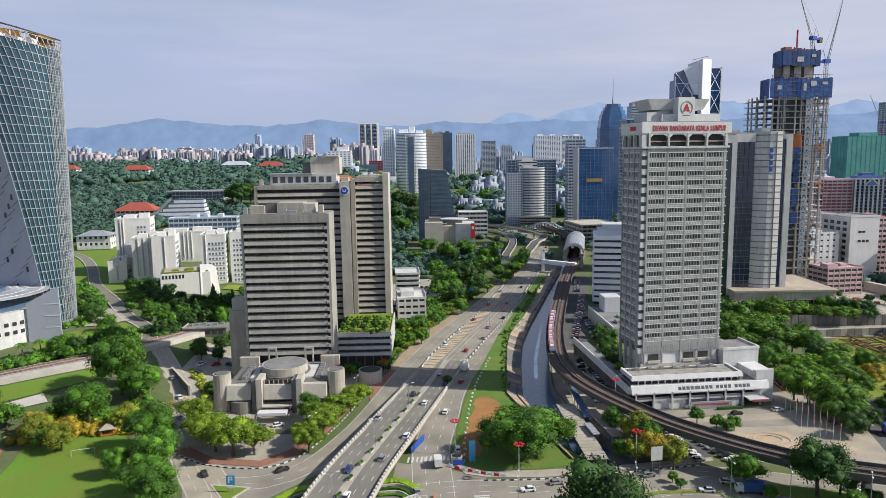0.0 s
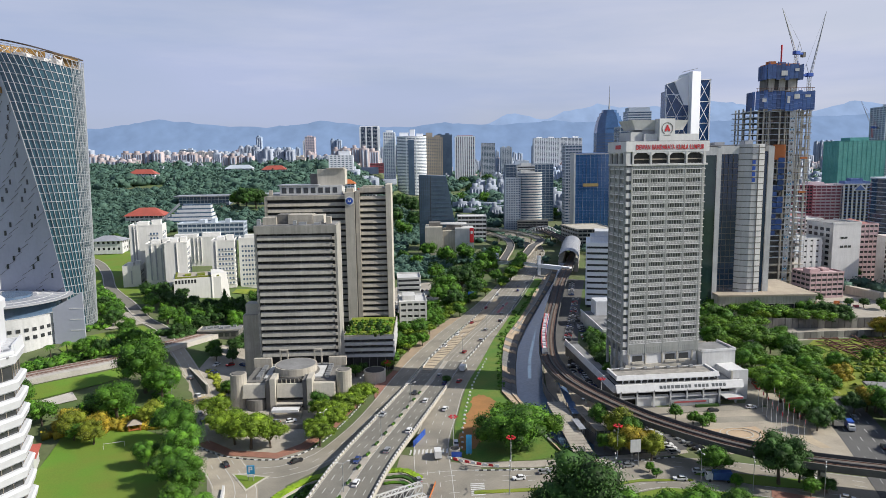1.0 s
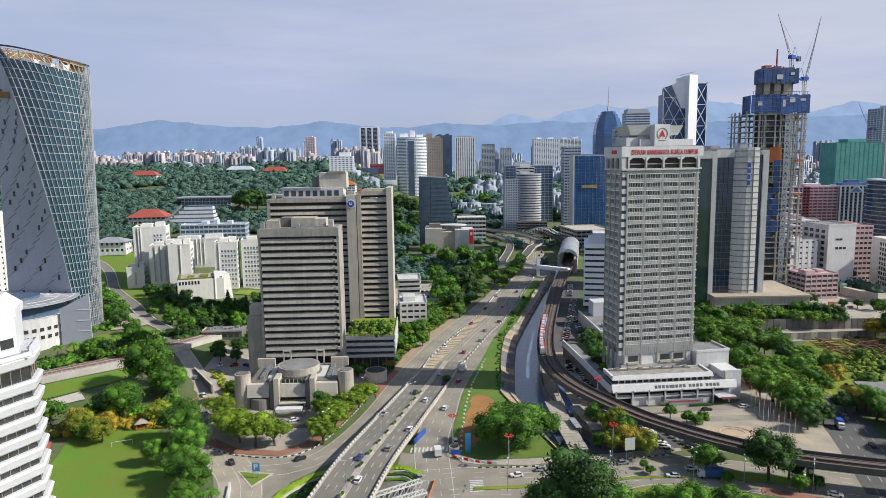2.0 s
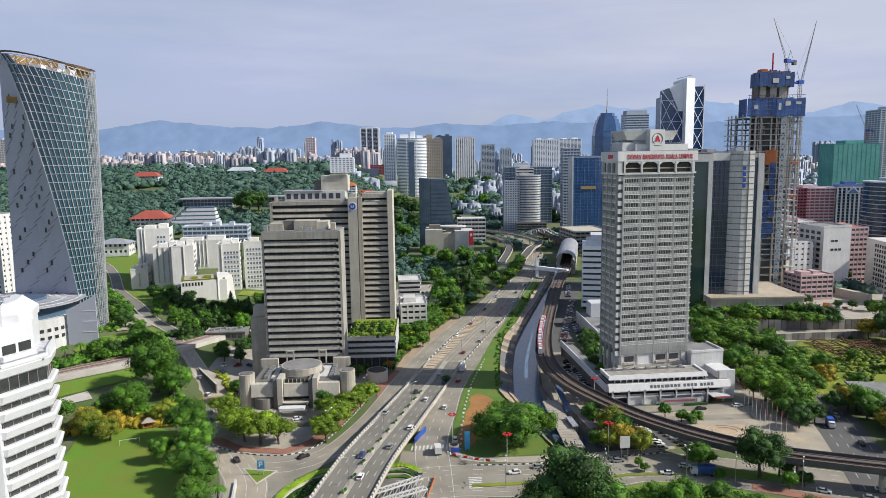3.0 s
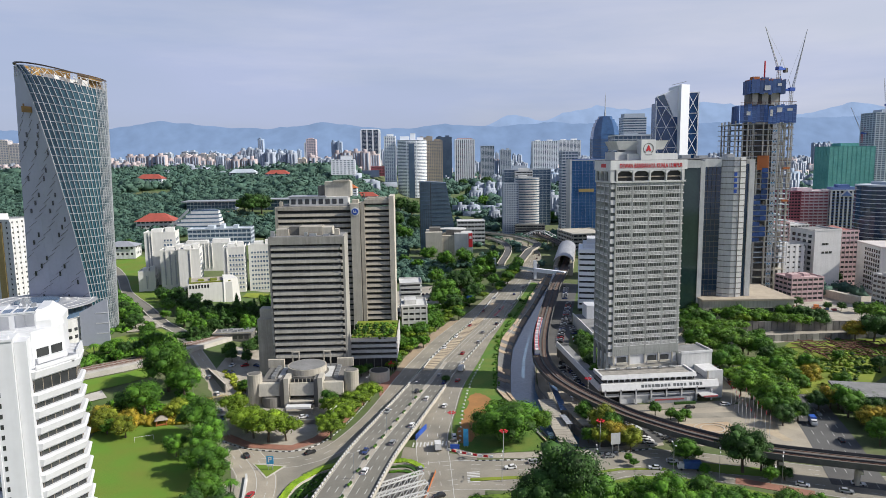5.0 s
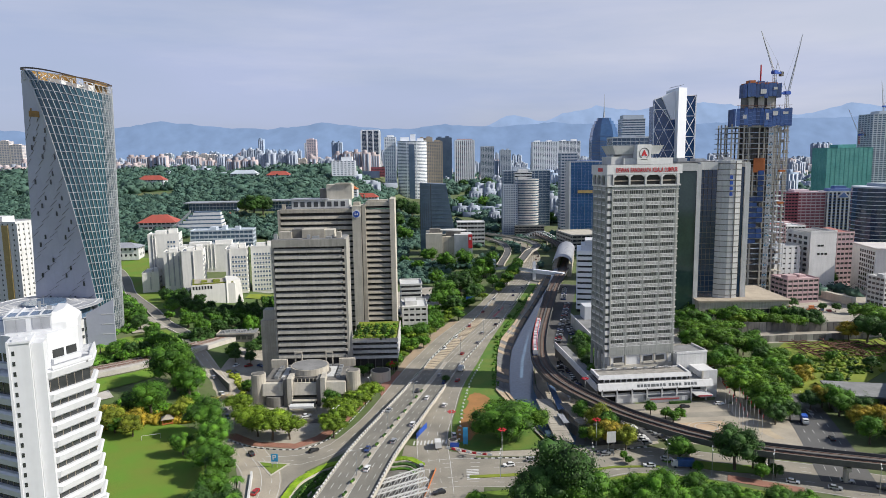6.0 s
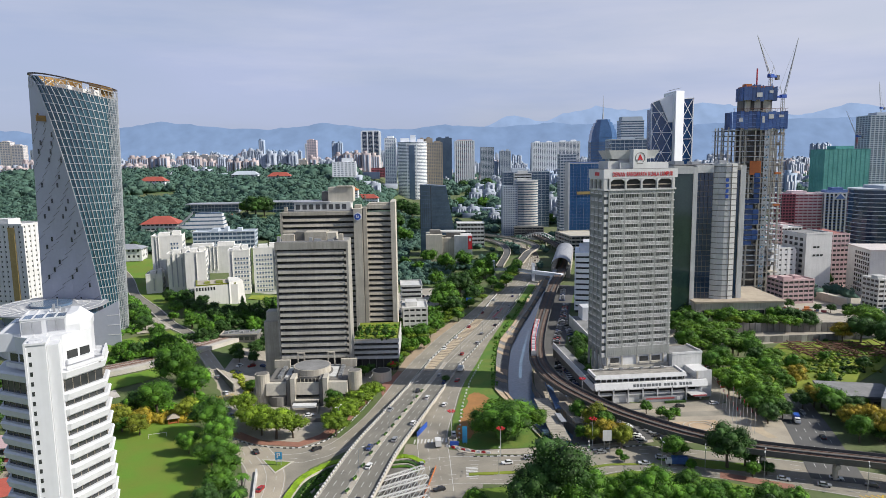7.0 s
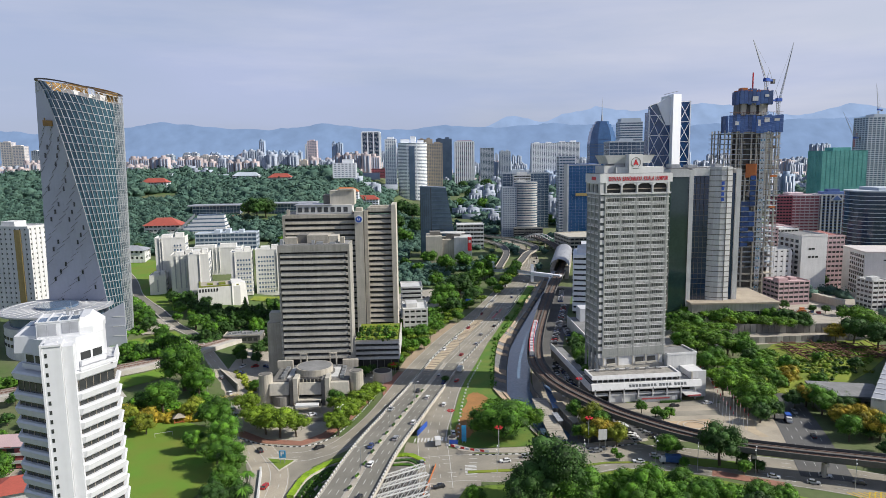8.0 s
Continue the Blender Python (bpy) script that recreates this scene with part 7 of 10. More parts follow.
prism(bm, ring(2, 10, 16, 9, 32), 33.5, 34.6)
part("oval_roof", bm, WHITE_D, lg)
part("roof_house", B((-22, -10, 2, 16, 32, 36), (-4, 12, 2, 18, 28, 33.4)), CONC_D, lg)
part("sign_panel", B((20.0, 24.2, -10.4, -10.0, 16, 31)), RED, lg, "red vertical sign panel")
part("sign_bar", B((21.0, 23.2, -10.6, -10.42, 25, 28)), WHITE, lg, "white sign mark")
tower("shop_row", "white shopping block with a red roof edge", "shop", 36, 800, 34, 24, 30, 0, None, 6, (8, 4), 0.5, 0.4, 0.3, WHITE, DARK, (), 0.8)
cdo = round_tower("condominium", "white curved condominium tower with balcony bands", "apartment tower", -72, 1615, 35, 26, 139, 40, WHITE_F, SLATEG, 0.58, 2.3, None, 1.0, ((0.1, 0.4, 0.3, 0.8, 9.0), (0.45, 0.62, 0.3, 0.7, 16.0), (0.68, 0.9, 0.3, 0.7, 6.0)))
part("glass_strip", B((-7, 7, -27.6, -26.0, 0, 132)), SLATEG, cdo, "blue glass centre strip")
pieces("edge_pier", [(-12.5, -10.5, -26.6, -24.0, 0, 137), (10.5, 12.5, -26.6, -24.0, 0, 137)], WHITE_F, cdo)
tower("condominium", "blue and white condominium tower", "apartment tower", -127, 1640, 26, 26, 126, 0, None, 36, (5, 5), 0.5, 2.4, 0.4, WHITE_F, BLUEG, ((0.2, 0.8, 0.2, 0.8, 6.0),))
tower("condominium", "beige and brown condominium tower", "apartment tower", -18, 1660, 40, 30, 138, 0, None, 38, (9, 6), 0.5, 2.2, 0.4, BROWN, SLATEG, ((0.0, 0.4, 0.2, 0.8, 12.0), (0.5, 0.9, 0.2, 0.8, 5.0)))
tower("condominium", "slim white tower with dark recessed glazing", "apartment tower", -217, 2040, 54, 40, 126, 0, None, 32, (3, 3), 0.1, 4.2, 0.6, WHITE_F, NAVYG, ((0.02, 0.98, 0.02, 0.98, 3.0),))
tower("condominium", "white tower with red lower floors", "apartment tower", 74, 2120, 60, 40, 148, 0, None, 38, (9, 5), 0.3, 3.8, 0.5, PINK, SLATEG, ((0.1, 0.9, 0.1, 0.9, 5.0),), 2.0, WHITE_F)
tower("condominium", "teal glass apartment tower", "apartment tower", 150, 2160, 42, 34, 128, 0, None, 34, (8, 5), 0.4, 1.0, 0.4, COOL, TEAL, ())
tower("condominium", "long white apartment slab tower", "apartment tower", 320, 2050, 74, 36, 138, 0, None, 38, (11, 5), 0.4, 3.4, 0.4, WHITE_F, SLATEG, ((0.1, 0.3, 0.2, 0.8, 5.0), (0.6, 0.8, 0.2, 0.8, 5.0)))
tower("hotel_podium", "dark red and yellow low building at the foot of the towers", "building", -175, 1750, 60, 34, 24, 0, None, 6, (9, 5), 0.6, 1.0, 0.3, REDP, DARK, ())
# white banded office by the station
bo = thing("banded_office", "white office with sharp horizontal bands", "office building", 98.8, 436.0, 0, -12)
part("core", B((0.8, 29, 0.8, 33, 0, 43)), DARK, bo)
pieces("band", [(0, 30, 0, 34, 2.0 + 4.1 * i, 4.6 + 4.1 * i) for i in range(11)], WHITE_F, bo)
part("roof_tier", B((3, 29, 6, 33, 45.6, 48.6), (6, 29, 14, 33, 48.6, 52.0)), CLEANW, bo)
part("roof_slab", B((0.5, 29.5, 0.5, 33.5, 45.2, 45.58)), ROOFG, bo)
lowb = thing("annex", "grey low annex with a flat dark roof", "annex building", 94.0, 346, 0, 2)
part("wall", B((-5, 12, -2, 50, 0, 7)), WHITE_D, lowb)
part("roof", B((-4.4, 11.4, -1.4, 49.4, 7, 7.2)), ROOFG, lowb)
part("parapet", B((-5.2, -4.6, -2.2, 50, 7, 8.2), (-4.58, 12, -2.2, -1.6, 7, 8.2)), WHITE, lowb)
part("stair_block", B((1, 11, 36, 48, 7.22, 16.0)), CLEANW, lowb)
part("roof_plant", B((0, 4, 8, 14, 7.22, 8.8), (5, 8, 20, 26, 7.22, 8.4)), STEEL, lowb)
tower("office_block", "grey office with red cars on its roof deck", "car park", 170, 760, 44, 60, 22, 8, 0, 5, (8, 10), 0.5, 0.5, 0.4, CONC_L, DARK, ())
# station
sn = thing("rail_station", "curved white vaulted roof over the light rail station", "station", 127, 640, 0, -12.5)
for k in range(12):
    bm = bmesh.new()
    y0, y1 = -58 + k * 9.7, -58 + k * 9.7 + 9.4
    prof = [(9.5 * math.cos(radians(a)), 11.5 + 8.5 * math.sin(radians(a))) for a in range(8, 173, 12)]
    A = [bm.verts.new((x, y0, z)) for x, z in prof] + [bm.verts.new((x * 0.96, y0, z - 0.4)) for x, z in prof[::-1]]
    C = [bm.verts.new((x, y1, z)) for x, z in prof] + [bm.verts.new((x * 0.96, y1, z - 0.4)) for x, z in prof[::-1]]
    n = len(A)
    for i in range(n):
        bm.faces.new((A[i], A[(i + 1) % n], C[(i + 1) % n], C[i]))
    bm.faces.new(A[::-1]), bm.faces.new(C)
    bmesh.ops.recalc_face_normals(bm, faces=bm.faces)
    part("roof_vault", bm, GREYP, sn)
part("platform", B((-9, -5, -58, 58, 0, 10.2), (5, 9, -58, 58, 0, 10.2)), CONC, sn)
# footbridge with pylons over the highway
fbz = 7.5
fb = thing("footbridge", "white footbridge with two pylons across the highway", "footbridge", 0, 0, 0)
arc = [Vector((50 + 36 * k / 10, 590 - 20 * k / 10, fbz + 1.6 * math.sin(math.pi * k / 10))) for k in range(11)]
bm = bmesh.new()
strip(bm, arc, -1.8, 1.8, -0.8, 0.4)
part("deck", bm, WHITE_F, fb)
bm = bmesh.new()
strip(bm, [Vector((86, 570, fbz)), Vector((110, 548, fbz))], -1.8, 1.8, -0.8, 2.6)
part("link", bm, WHITE_F, fb)
for x, y in ((50, 590), (86, 570)):
    part("pylon", B((x - 1.3, x + 1.3, y - 1.6, y + 1.6, 0, 17)), WHITE_F, fb)
bm = bmesh.new()
strip(bm, arc, -1.8, -1.6, 0.4, 1.6), strip(bm, arc, 1.6, 1.8, 0.4, 1.6)
part("railing", bm, ALU, fb)
# road arches behind
ab = thing("arch_bridge", "pale twin-arched road bridge over the river", "bridge", 128, 828, 4, -42)
for yy_ in (-5, 5):
    bm = bmesh.new()
    for k in range(12):
        p = Vector((-24 + 4 * k, yy_, 5 + 8 * math.sin(math.pi * k / 12)))
        q = Vector((-24 + 4 * (k + 1), yy_, 5 + 8 * math.sin(math.pi * (k + 1) / 12)))
        beam(bm, p, q, 1.0, 1.0)
        beam(bm, (p.x, yy_, 5), p, 0.4, 0.4)
    part("arch", bm, WHITE, ab)
part("deck", B((-26, 26, -6, 6, 3.6, 5)), CONC_L, ab)
for path, w_ in (([(78, 640), (96, 690), (112, 740), (96, 800), (60, 850), (20, 880), (-20, 930)], 9), ([(60, 640), (74, 700), (70, 770), (40, 840), (30, 920)], 8)):
    pts = dense([(*p, 0) for p in path], 8)
    for i, p in enumerate(pts):
        p.z = 1.5 + 6.5 * min(1.0, i / 6) + gz(80, p.y)
    rt = thing("road_ramp", "pale concrete elevated road ramp curving away", "viaduct", 0, 0, 0, 0, "", "structure")
    bm = bmesh.new()
    strip(bm, pts, -w_ / 2, w_ / 2, -1.2, 0)
    part("deck", bm, CONC, rt)
    bm = bmesh.new()
    strip(bm, pts, -w_ / 2 + 0.4, w_ / 2 - 0.4, 0.004, 0.1)
    part("carriageway", bm, ASPH, rt)
    bm = bmesh.new()
    strip(bm, pts, -w_ / 2, -w_ / 2 + 0.35, 0.002, 1.0), strip(bm, pts, w_ / 2 - 0.35, w_ / 2, 0.002, 1.0)
    part("parapet", bm, CONC, rt)
    for i in range(4, len(pts), 4):
        part("pier", B((pts[i].x - 0.9, pts[i].x + 0.9, pts[i].y - 0.9, pts[i].y + 0.9, gz(80, pts[i].y) - 2, pts[i].z - 1.2)), CONC, rt)
# right-hand city blocks
rs = tower("hotel_tower", "pink and white striped hotel tower", "hotel tower", 452, 780, 44, 30, 66, -6, 0, 18, (8, 5), 0.45, 0.4, 0.9, WHITE_PK, REDP, ((0.1, 0.5, 0.2, 0.8, 4.0),))
tower("hotel_wing", "dark red hotel wing", "hotel tower", 424, 775, 18, 30, 66, -6, 0, 18, (5, 6), 0.55, 0.8, 0.3, REDP, DARK, ())
bw = tower("apartment_tower", "white and blue apartment tower with a gabled roof house", "apartment tower", 486, 770, 34, 26, 67, -6, 0, 19, (7, 5), 0.3, 1.9, 0.4, BLUEP, DARK, ((0.1, 0.9, 0.2, 0.8, 4.0), (0.3, 0.7, 0.3, 0.7, 7.0)), 1.2, WHITE)
bm = bmesh.new()
prism(bm, [(-9, 0), (9, 0), (0, 9)], 0, 0.6)
part("gable", turned(bm, 0, -13.6, 60), WHITE, bw)
bm = bmesh.new()
prism(bm, [(-6, 1), (6, 1), (0, 7)], 0, 0.2)
part("gable_glazing", turned(bm, 0, -14.3, 60), BLUEP, bw)
gn = tower("netted_tower", "building under construction wrapped in green safety net", "construction building", 648, 1040, 74, 40, 112, 2, 10, 28, (10, 5), 0.16, 0.3, 0.15, NET, NET, ((0.3, 0.7, 0.2, 0.8, 5.0),), 0)
crane(668, 1030, 127.2, 14, 44, 66, 160, REDS, "small red luffing crane on a roof")
tower("apartment_tower", "tall white apartment tower beyond the netted block", "apartment tower", 762, 1110, 70, 40, 165, 0, 12, 46, (10, 5), 0.4, 1.6, 0.5, COOL, SLATEG, ((0.2, 0.6, 0.2, 0.8, 6.0),))
crane(752, 1105, 182, 8, 44, 78, 200, STEEL, "thin luffing crane on a tall roof")
round_tower("glass_office", "dark blue glass office with rounded corners and pale bands", "office building", 482, 645, 50, 28, 78, 18, COOL, NAVYG, 0.16, 3.0, 0, 0.5, ((0.2, 0.8, 0.2, 0.8, 3.0),))
wb = thing("shop_building", "white windowless gable block with a stair slit", "building", 311, 500, 0, 6)
part("wall", B((-11, 12, -8, 24, 0, 50)), WHITE, wb)
part("roof", B((-10.4, 11.4, -7.4, 23.4, 50, 50.3)), ROOFG, wb)
part("parapet", B((-11.2, 12.2, -8.2, -7.6, 50, 51.4), (11.6, 12.2, -7.58, 24, 50, 51.4)), WHITE, wb)
pieces("window", [(-4.5 + i * 3.2, -2.2 + i * 3.2, -8.15, -7.9, 31.5, 33.2) for i in range(3)] + [(-4.5, -2.0, -8.15, -7.9, 38.5, 40.0), (-1.5, 1.0, -8.15, -7.9, 38.5, 40.0)], DARK, wb)
pieces("side_window", [(-11.15, -10.9, -4 + j * 7, 0 + j * 7, 8 + i * 4.5, 10.5 + i * 4.5) for i in range(9) for j in range(4)], DARK, wb)
hip_roof(tower("pink_block", "pink office block with a red tiled roof", "office building", 337, 530, 30, 26, 46, 6, 0, 11, (8, 6), 0.55, 0.6, 0.3, PINK, DARK, (), 1.0), 24, 22, 46.4, 4, TILE_D)
hip_roof(tower("pink_block", "pink apartment block with banded windows", "apartment building", 290, 545, 22, 24, 52, 6, 0, 14, (6, 6), 0.55, 0.8, 0.3, PINK, DARK, (), 1.0), 20, 22, 52.4, 4, TILE_D)
tower("white_block", "white corner block with small windows", "building", 282, 500, 20, 16, 38, 8, 0, 9, (4, 4), 0.7, 3.0, 0.2, WHITE, DARK, ((0.2, 0.5, 0.2, 0.7, 2.0),))
bigw = thing("shop_building", "large white windowless side wall with a grey ribbed front", "building", 356, 480, 0, -8)
part("wall", B((-12, 32, -10, 30, 0, 38)), WHITE, bigw)
part("roof", B((-12.4, 32.4, -10.4, 30.4, 38, 39.2)), BEIGE, bigw)
pieces("side_window", [(-12.15, -11.9, -8 + j * 3.6, -6 + j * 3.6, 3 + i * 3.8, 5.4 + i * 3.8) for i in range(9) for j in range(7)], DARK, bigw)
pieces("vent", [(2, 6, -10.15, -9.9, 31.5, 32.7), (10, 16, -10.15, -9.9, 32, 33)], DARK, bigw)
for x, y, w, d, h, m_ in ((276, 465, 26, 20, 18, PINK), (262, 520, 22, 20, 24, BEIGE), (250, 585, 30, 24, 20, WHITE_D), (330, 440, 14, 16, 22, WHITE_D), (300, 610, 40, 26, 34, PINK), (350, 640, 40, 26, 40, WHITE), (240, 660, 36, 26, 30, CONC_L), (410, 560, 30, 30, 26, BEIGE), (236, 560, 22, 18, 16, BEIGE), (300, 680, 50, 26, 44, WHITE_D), (380, 700, 40, 30, 36, PINK)):
    tower("shophouse_block", "weathered shophouse block with banded windows", "shophouses", x, y, w, d, h, 8, 0, max(3, int(h / 3.6)), (max(3, int(w / 4)), 4), 0.5, 0.5, 0.3, m_, DARK, ((0.1, 0.4, 0.2, 0.6, 2.5), (0.6, 0.8, 0.4, 0.8, 2.0)), 0.9, None, "shophouses")
rw_ = thing("red_roof_hall", "low hall with red sheet roof", "hall", 352, 425, 0, -8)
part("wall", B((-14, 40, -8, 8, 0, 7)), PINK, rw_)
part("roof", B((-15, 41, -9, 9, 7, 8)), TILE, rw_)
sb = thing("site_shed", "grey-roofed site shed beside the avenue", "shed", 189, 240, 0, -12)
part("wall", B((-13, 15, -9, 9, 0, 7.5)), CONC_D, sb)
part("roof", B((-14, 16, -10, 10, 7.5, 8.3)), ROOFG, sb)
pieces("window", [(-11 + i * 4.2, -8.4 + i * 4.2, -9.1, -8.9, 3, 5.8) for i in range(6)], DARK, sb)
cv = thing("covered_way", "long grey covered walkway beside the site", "walkway", 226, 258, 0, -38)
part("roof", B((-5, 5, -60, 70, 12.5, 13.4)), GREYP, cv)
part("wall", B((-4.2, 4.2, -58, 68, 0, 12.5)), SLATEG, cv)
pieces("frame", [(-5.1, 5.1, -60 + i * 8, -59.3 + i * 8, 0, 13.7) for i in range(17)], WHITE_D, cv)
# retaining walls and rusty shoring of the site
rwl = thing("retaining_wall", "stained concrete panel wall of the building site", "retaining wall", 0, 0, 0, 0, "", "structure")
for k in range(24):
    a, b = Vector((186 + k * 3.9, 372 - k * 0.1, 0)), Vector((186 + k * 3.9 + 3.7, 372 - k * 0.1, 0))
    bm = bmesh.new()
    beam(bm, a + Vector((0, 0, 3.2)), b + Vector((0, 0, 3.2)), 0.5, 6.4)
    part("panel", bm, CONC_D if k % 5 else CONC_G, rwl)
for k in range(22):
    a, b = Vector((176 + k * 4.0, 346 + k * 0.3, 0)), Vector((179.8 + k * 4.0, 346.3 + k * 0.3, 0))
    bm = bmesh.new()
    beam(bm, a + Vector((0, 0, 2.0)), b + Vector((0, 0, 2.0)), 0.5, 4.0)
    part("panel", bm, CONC_D if k % 3 else CONC_G, rwl)
rnd = random.Random(3)
sh = thing("steel_shoring", "heap of rusty steel shoring beams", "steel beams", 240, 325, 0.2, -8)
bm = bmesh.new()
for i in range(110):
    x0, y0 = rnd.uniform(-34, 30), rnd.uniform(-13, 15)
    ang, ln = rnd.choice((0.25, 0.4, 1.75, 1.9)) + rnd.gauss(0, 0.18), rnd.uniform(7, 18)
    z0_ = rnd.uniform(0.3, 2.6)
    d_ = Vector((math.cos(ang), math.sin(ang), 0)) * ln / 2
    beam(bm, Vector((x0, y0, z0_)) - d_, Vector((x0, y0, z0_ + rnd.uniform(-0.3, 0.6))) + d_, 0.35, 0.4)
tagged(part("beam", bm, RUST, sh), "", "", "", "stuff")
yd = thing("formwork_stacks", "red and orange formwork stacked in a builders' yard", "formwork", 249.7, 426.7, 0.08, 0)
rnd = random.Random(23)
for i in range(34):
    x, y, w_, d_ = rnd.uniform(0, 30), rnd.uniform(-9, 12), rnd.uniform(1.0, 3.4), rnd.uniform(0.6, 1.6)
    pieces("stack", [(x, x + round(w_, 1), y, y + round(d_, 1), 0, round(rnd.uniform(0.5, 1.8), 1))], rnd.choice((ORANGE, REDS, ORANGE, STEEL, BLUES, TANP)), yd)
cr_ = thing("ramp_wall", "pale sloping ramp wall with trees on top", "wall", 298, 470, 0, 0)
bm = bmesh.new()
prism(bm, [(-6, 34), (-3, 36), (14, -26), (10, -28)], 0, 6)
part("wall", bm, CONC_L, cr_)

# ---------------------------------------------------------------- distance
def ico(sub):
    bm = bmesh.new()
    bmesh.ops.create_icosphere(bm, subdivisions=sub, radius=1.0)
    v = np.array([p.co[:] for p in bm.verts])
    f = np.array([[q.index for q in p.verts] for p in bm.faces])
    bm.free()
    return v, f


ICO = {1: ico(1), 2: ico(2)}


def mesh_from(name, verts, faces):
    """A mesh from an array of places and an array of triangles or quads."""
    me = bpy.data.meshes.new(name)
    k = faces.shape[1]
    me.vertices.add(len(verts))
    me.vertices.foreach_set("co", np.asarray(verts, dtype=np.float32).ravel())
    me.loops.add(faces.size)
    me.loops.foreach_set("vertex_index", faces.astype(np.int32).ravel())
    me.polygons.add(len(faces))
    me.polygons.foreach_set("loop_start", np.arange(0, faces.size, k, dtype=np.int32))
    me.update(calc_edges=True)
    return me


def clumps(name, centres, radii, sub, seed, material, label, category, squash=0.75, m=26):
    """Tree crowns too many to count: a noisy lump for each place."""
    rng = np.random.default_rng(seed)
    v, f = ICO[sub]
    n = len(centres)
    jit = 1 + rng.uniform(-0.42, 0.42, (n, len(v), 1))
    V = v[None] * jit * radii[:, None, None] * np.array([1, 1, squash]) + centres[:, None, :]
    Fc = (f[None] + (np.arange(n) * len(v))[:, None, None]).reshape(-1, 3)
    d = rng.normal(size=(n, m, 3))
    d /= np.linalg.norm(d, axis=2)[..., None]
    d[..., 2] = np.abs(d[..., 2])
    p = d * rng.uniform(0.85, 1.3, (n, m, 1)) * radii[:, None, None] * np.array([1, 1, squash]) + centres[:, None, :]
    nr = d + rng.normal(size=d.shape) * 0.5
    tn = np.cross(nr, rng.normal(size=d.shape))
    tn /= np.linalg.norm(tn, axis=2)[..., None]
    bn = np.cross(nr / np.linalg.norm(nr, axis=2)[..., None], tn)
    s = rng.uniform(0.12, 0.3, (n, m, 1)) * radii[:, None, None]
    L = np.stack([p - tn * s, p + bn * s * 0.7, p + tn * s, p - bn * s * 0.7], 2).reshape(-1, 3)
    base = n * len(v) + np.arange(n * m)[:, None] * 4
    Fc = np.concatenate([Fc, base + np.array([0, 1, 2]), base + np.array([0, 2, 3])])
    ob = obj(name, mesh_from(name, np.concatenate([V.reshape(-1, 3), L]), Fc), material)
    return tagged(ob, label, category, "", "stuff")


def woods(name, x0, x1, y0, y1, step, r, sub, seed, label, keep, m=26):
    rng = np.random.default_rng(seed)
    pts, rad = [], []
    for yy in np.arange(y0, y1, step):
        for xx in np.arange(x0, x1, step):
            x, y = xx + rng.uniform(-0.5, 0.5) * step, yy + rng.uniform(-0.5, 0.5) * step
            if keep(x, y):
                q = r * rng.uniform(0.5, 1.0) ** 0.5 * rng.uniform(0.75, 1.5)
                pts.append((x, y, gz(x, y) + q * 0.55 + rng.uniform(-0.2, 0.5) * r)), rad.append(q)
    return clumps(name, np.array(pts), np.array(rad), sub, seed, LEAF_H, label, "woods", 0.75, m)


CLEAR = [(-284, 800, 46), (-205, 806, 44), (-240, 800, 30), (-314, 690, 26), (-228, 746, 20), (-266, 686, 36), (-236, 622, 42), (-200, 622, 30), (-262, 548, 20), (-222, 482, 30), (-190, 500, 48), (-160, 505, 34), (-240, 530, 14), (-214, 480, 14), (-226, 530, 14), (-300, 400, 40), (-214, 342, 34), (-226, 316, 36), (-130, 490, 28)]


def open_wood(x, y):
    return all((x - a) ** 2 + (y - b) ** 2 > c * c for a, b, c in CLEAR) and (abs(x) < 0.62 * (y + 70) + 60)


def in_west(x, y):
    return open_wood(x, y) and x < -120 - 0.02 * (y - 500) and not (y < 600 and x > -236)


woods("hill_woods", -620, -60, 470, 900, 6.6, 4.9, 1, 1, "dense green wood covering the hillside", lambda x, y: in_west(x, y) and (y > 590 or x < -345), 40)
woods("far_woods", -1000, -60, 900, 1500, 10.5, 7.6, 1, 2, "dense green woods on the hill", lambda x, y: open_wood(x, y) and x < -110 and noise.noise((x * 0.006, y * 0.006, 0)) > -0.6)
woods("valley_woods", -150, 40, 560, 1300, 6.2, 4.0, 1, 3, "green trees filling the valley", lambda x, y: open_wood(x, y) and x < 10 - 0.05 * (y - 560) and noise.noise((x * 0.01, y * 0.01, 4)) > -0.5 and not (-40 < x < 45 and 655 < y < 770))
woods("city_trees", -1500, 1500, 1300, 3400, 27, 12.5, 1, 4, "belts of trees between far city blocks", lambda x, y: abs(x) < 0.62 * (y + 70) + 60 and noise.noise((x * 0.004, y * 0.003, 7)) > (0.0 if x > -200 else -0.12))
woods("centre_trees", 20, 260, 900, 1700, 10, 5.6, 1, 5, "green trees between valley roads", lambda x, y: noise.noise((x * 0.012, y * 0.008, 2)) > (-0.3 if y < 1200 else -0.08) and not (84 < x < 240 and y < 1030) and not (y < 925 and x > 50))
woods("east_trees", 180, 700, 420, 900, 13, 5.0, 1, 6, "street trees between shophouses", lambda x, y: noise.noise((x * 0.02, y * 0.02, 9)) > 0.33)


def clear_of(path, x, y, d):
    return all((x - a) ** 2 + (y - b) ** 2 > d * d for a, b, _ in path)


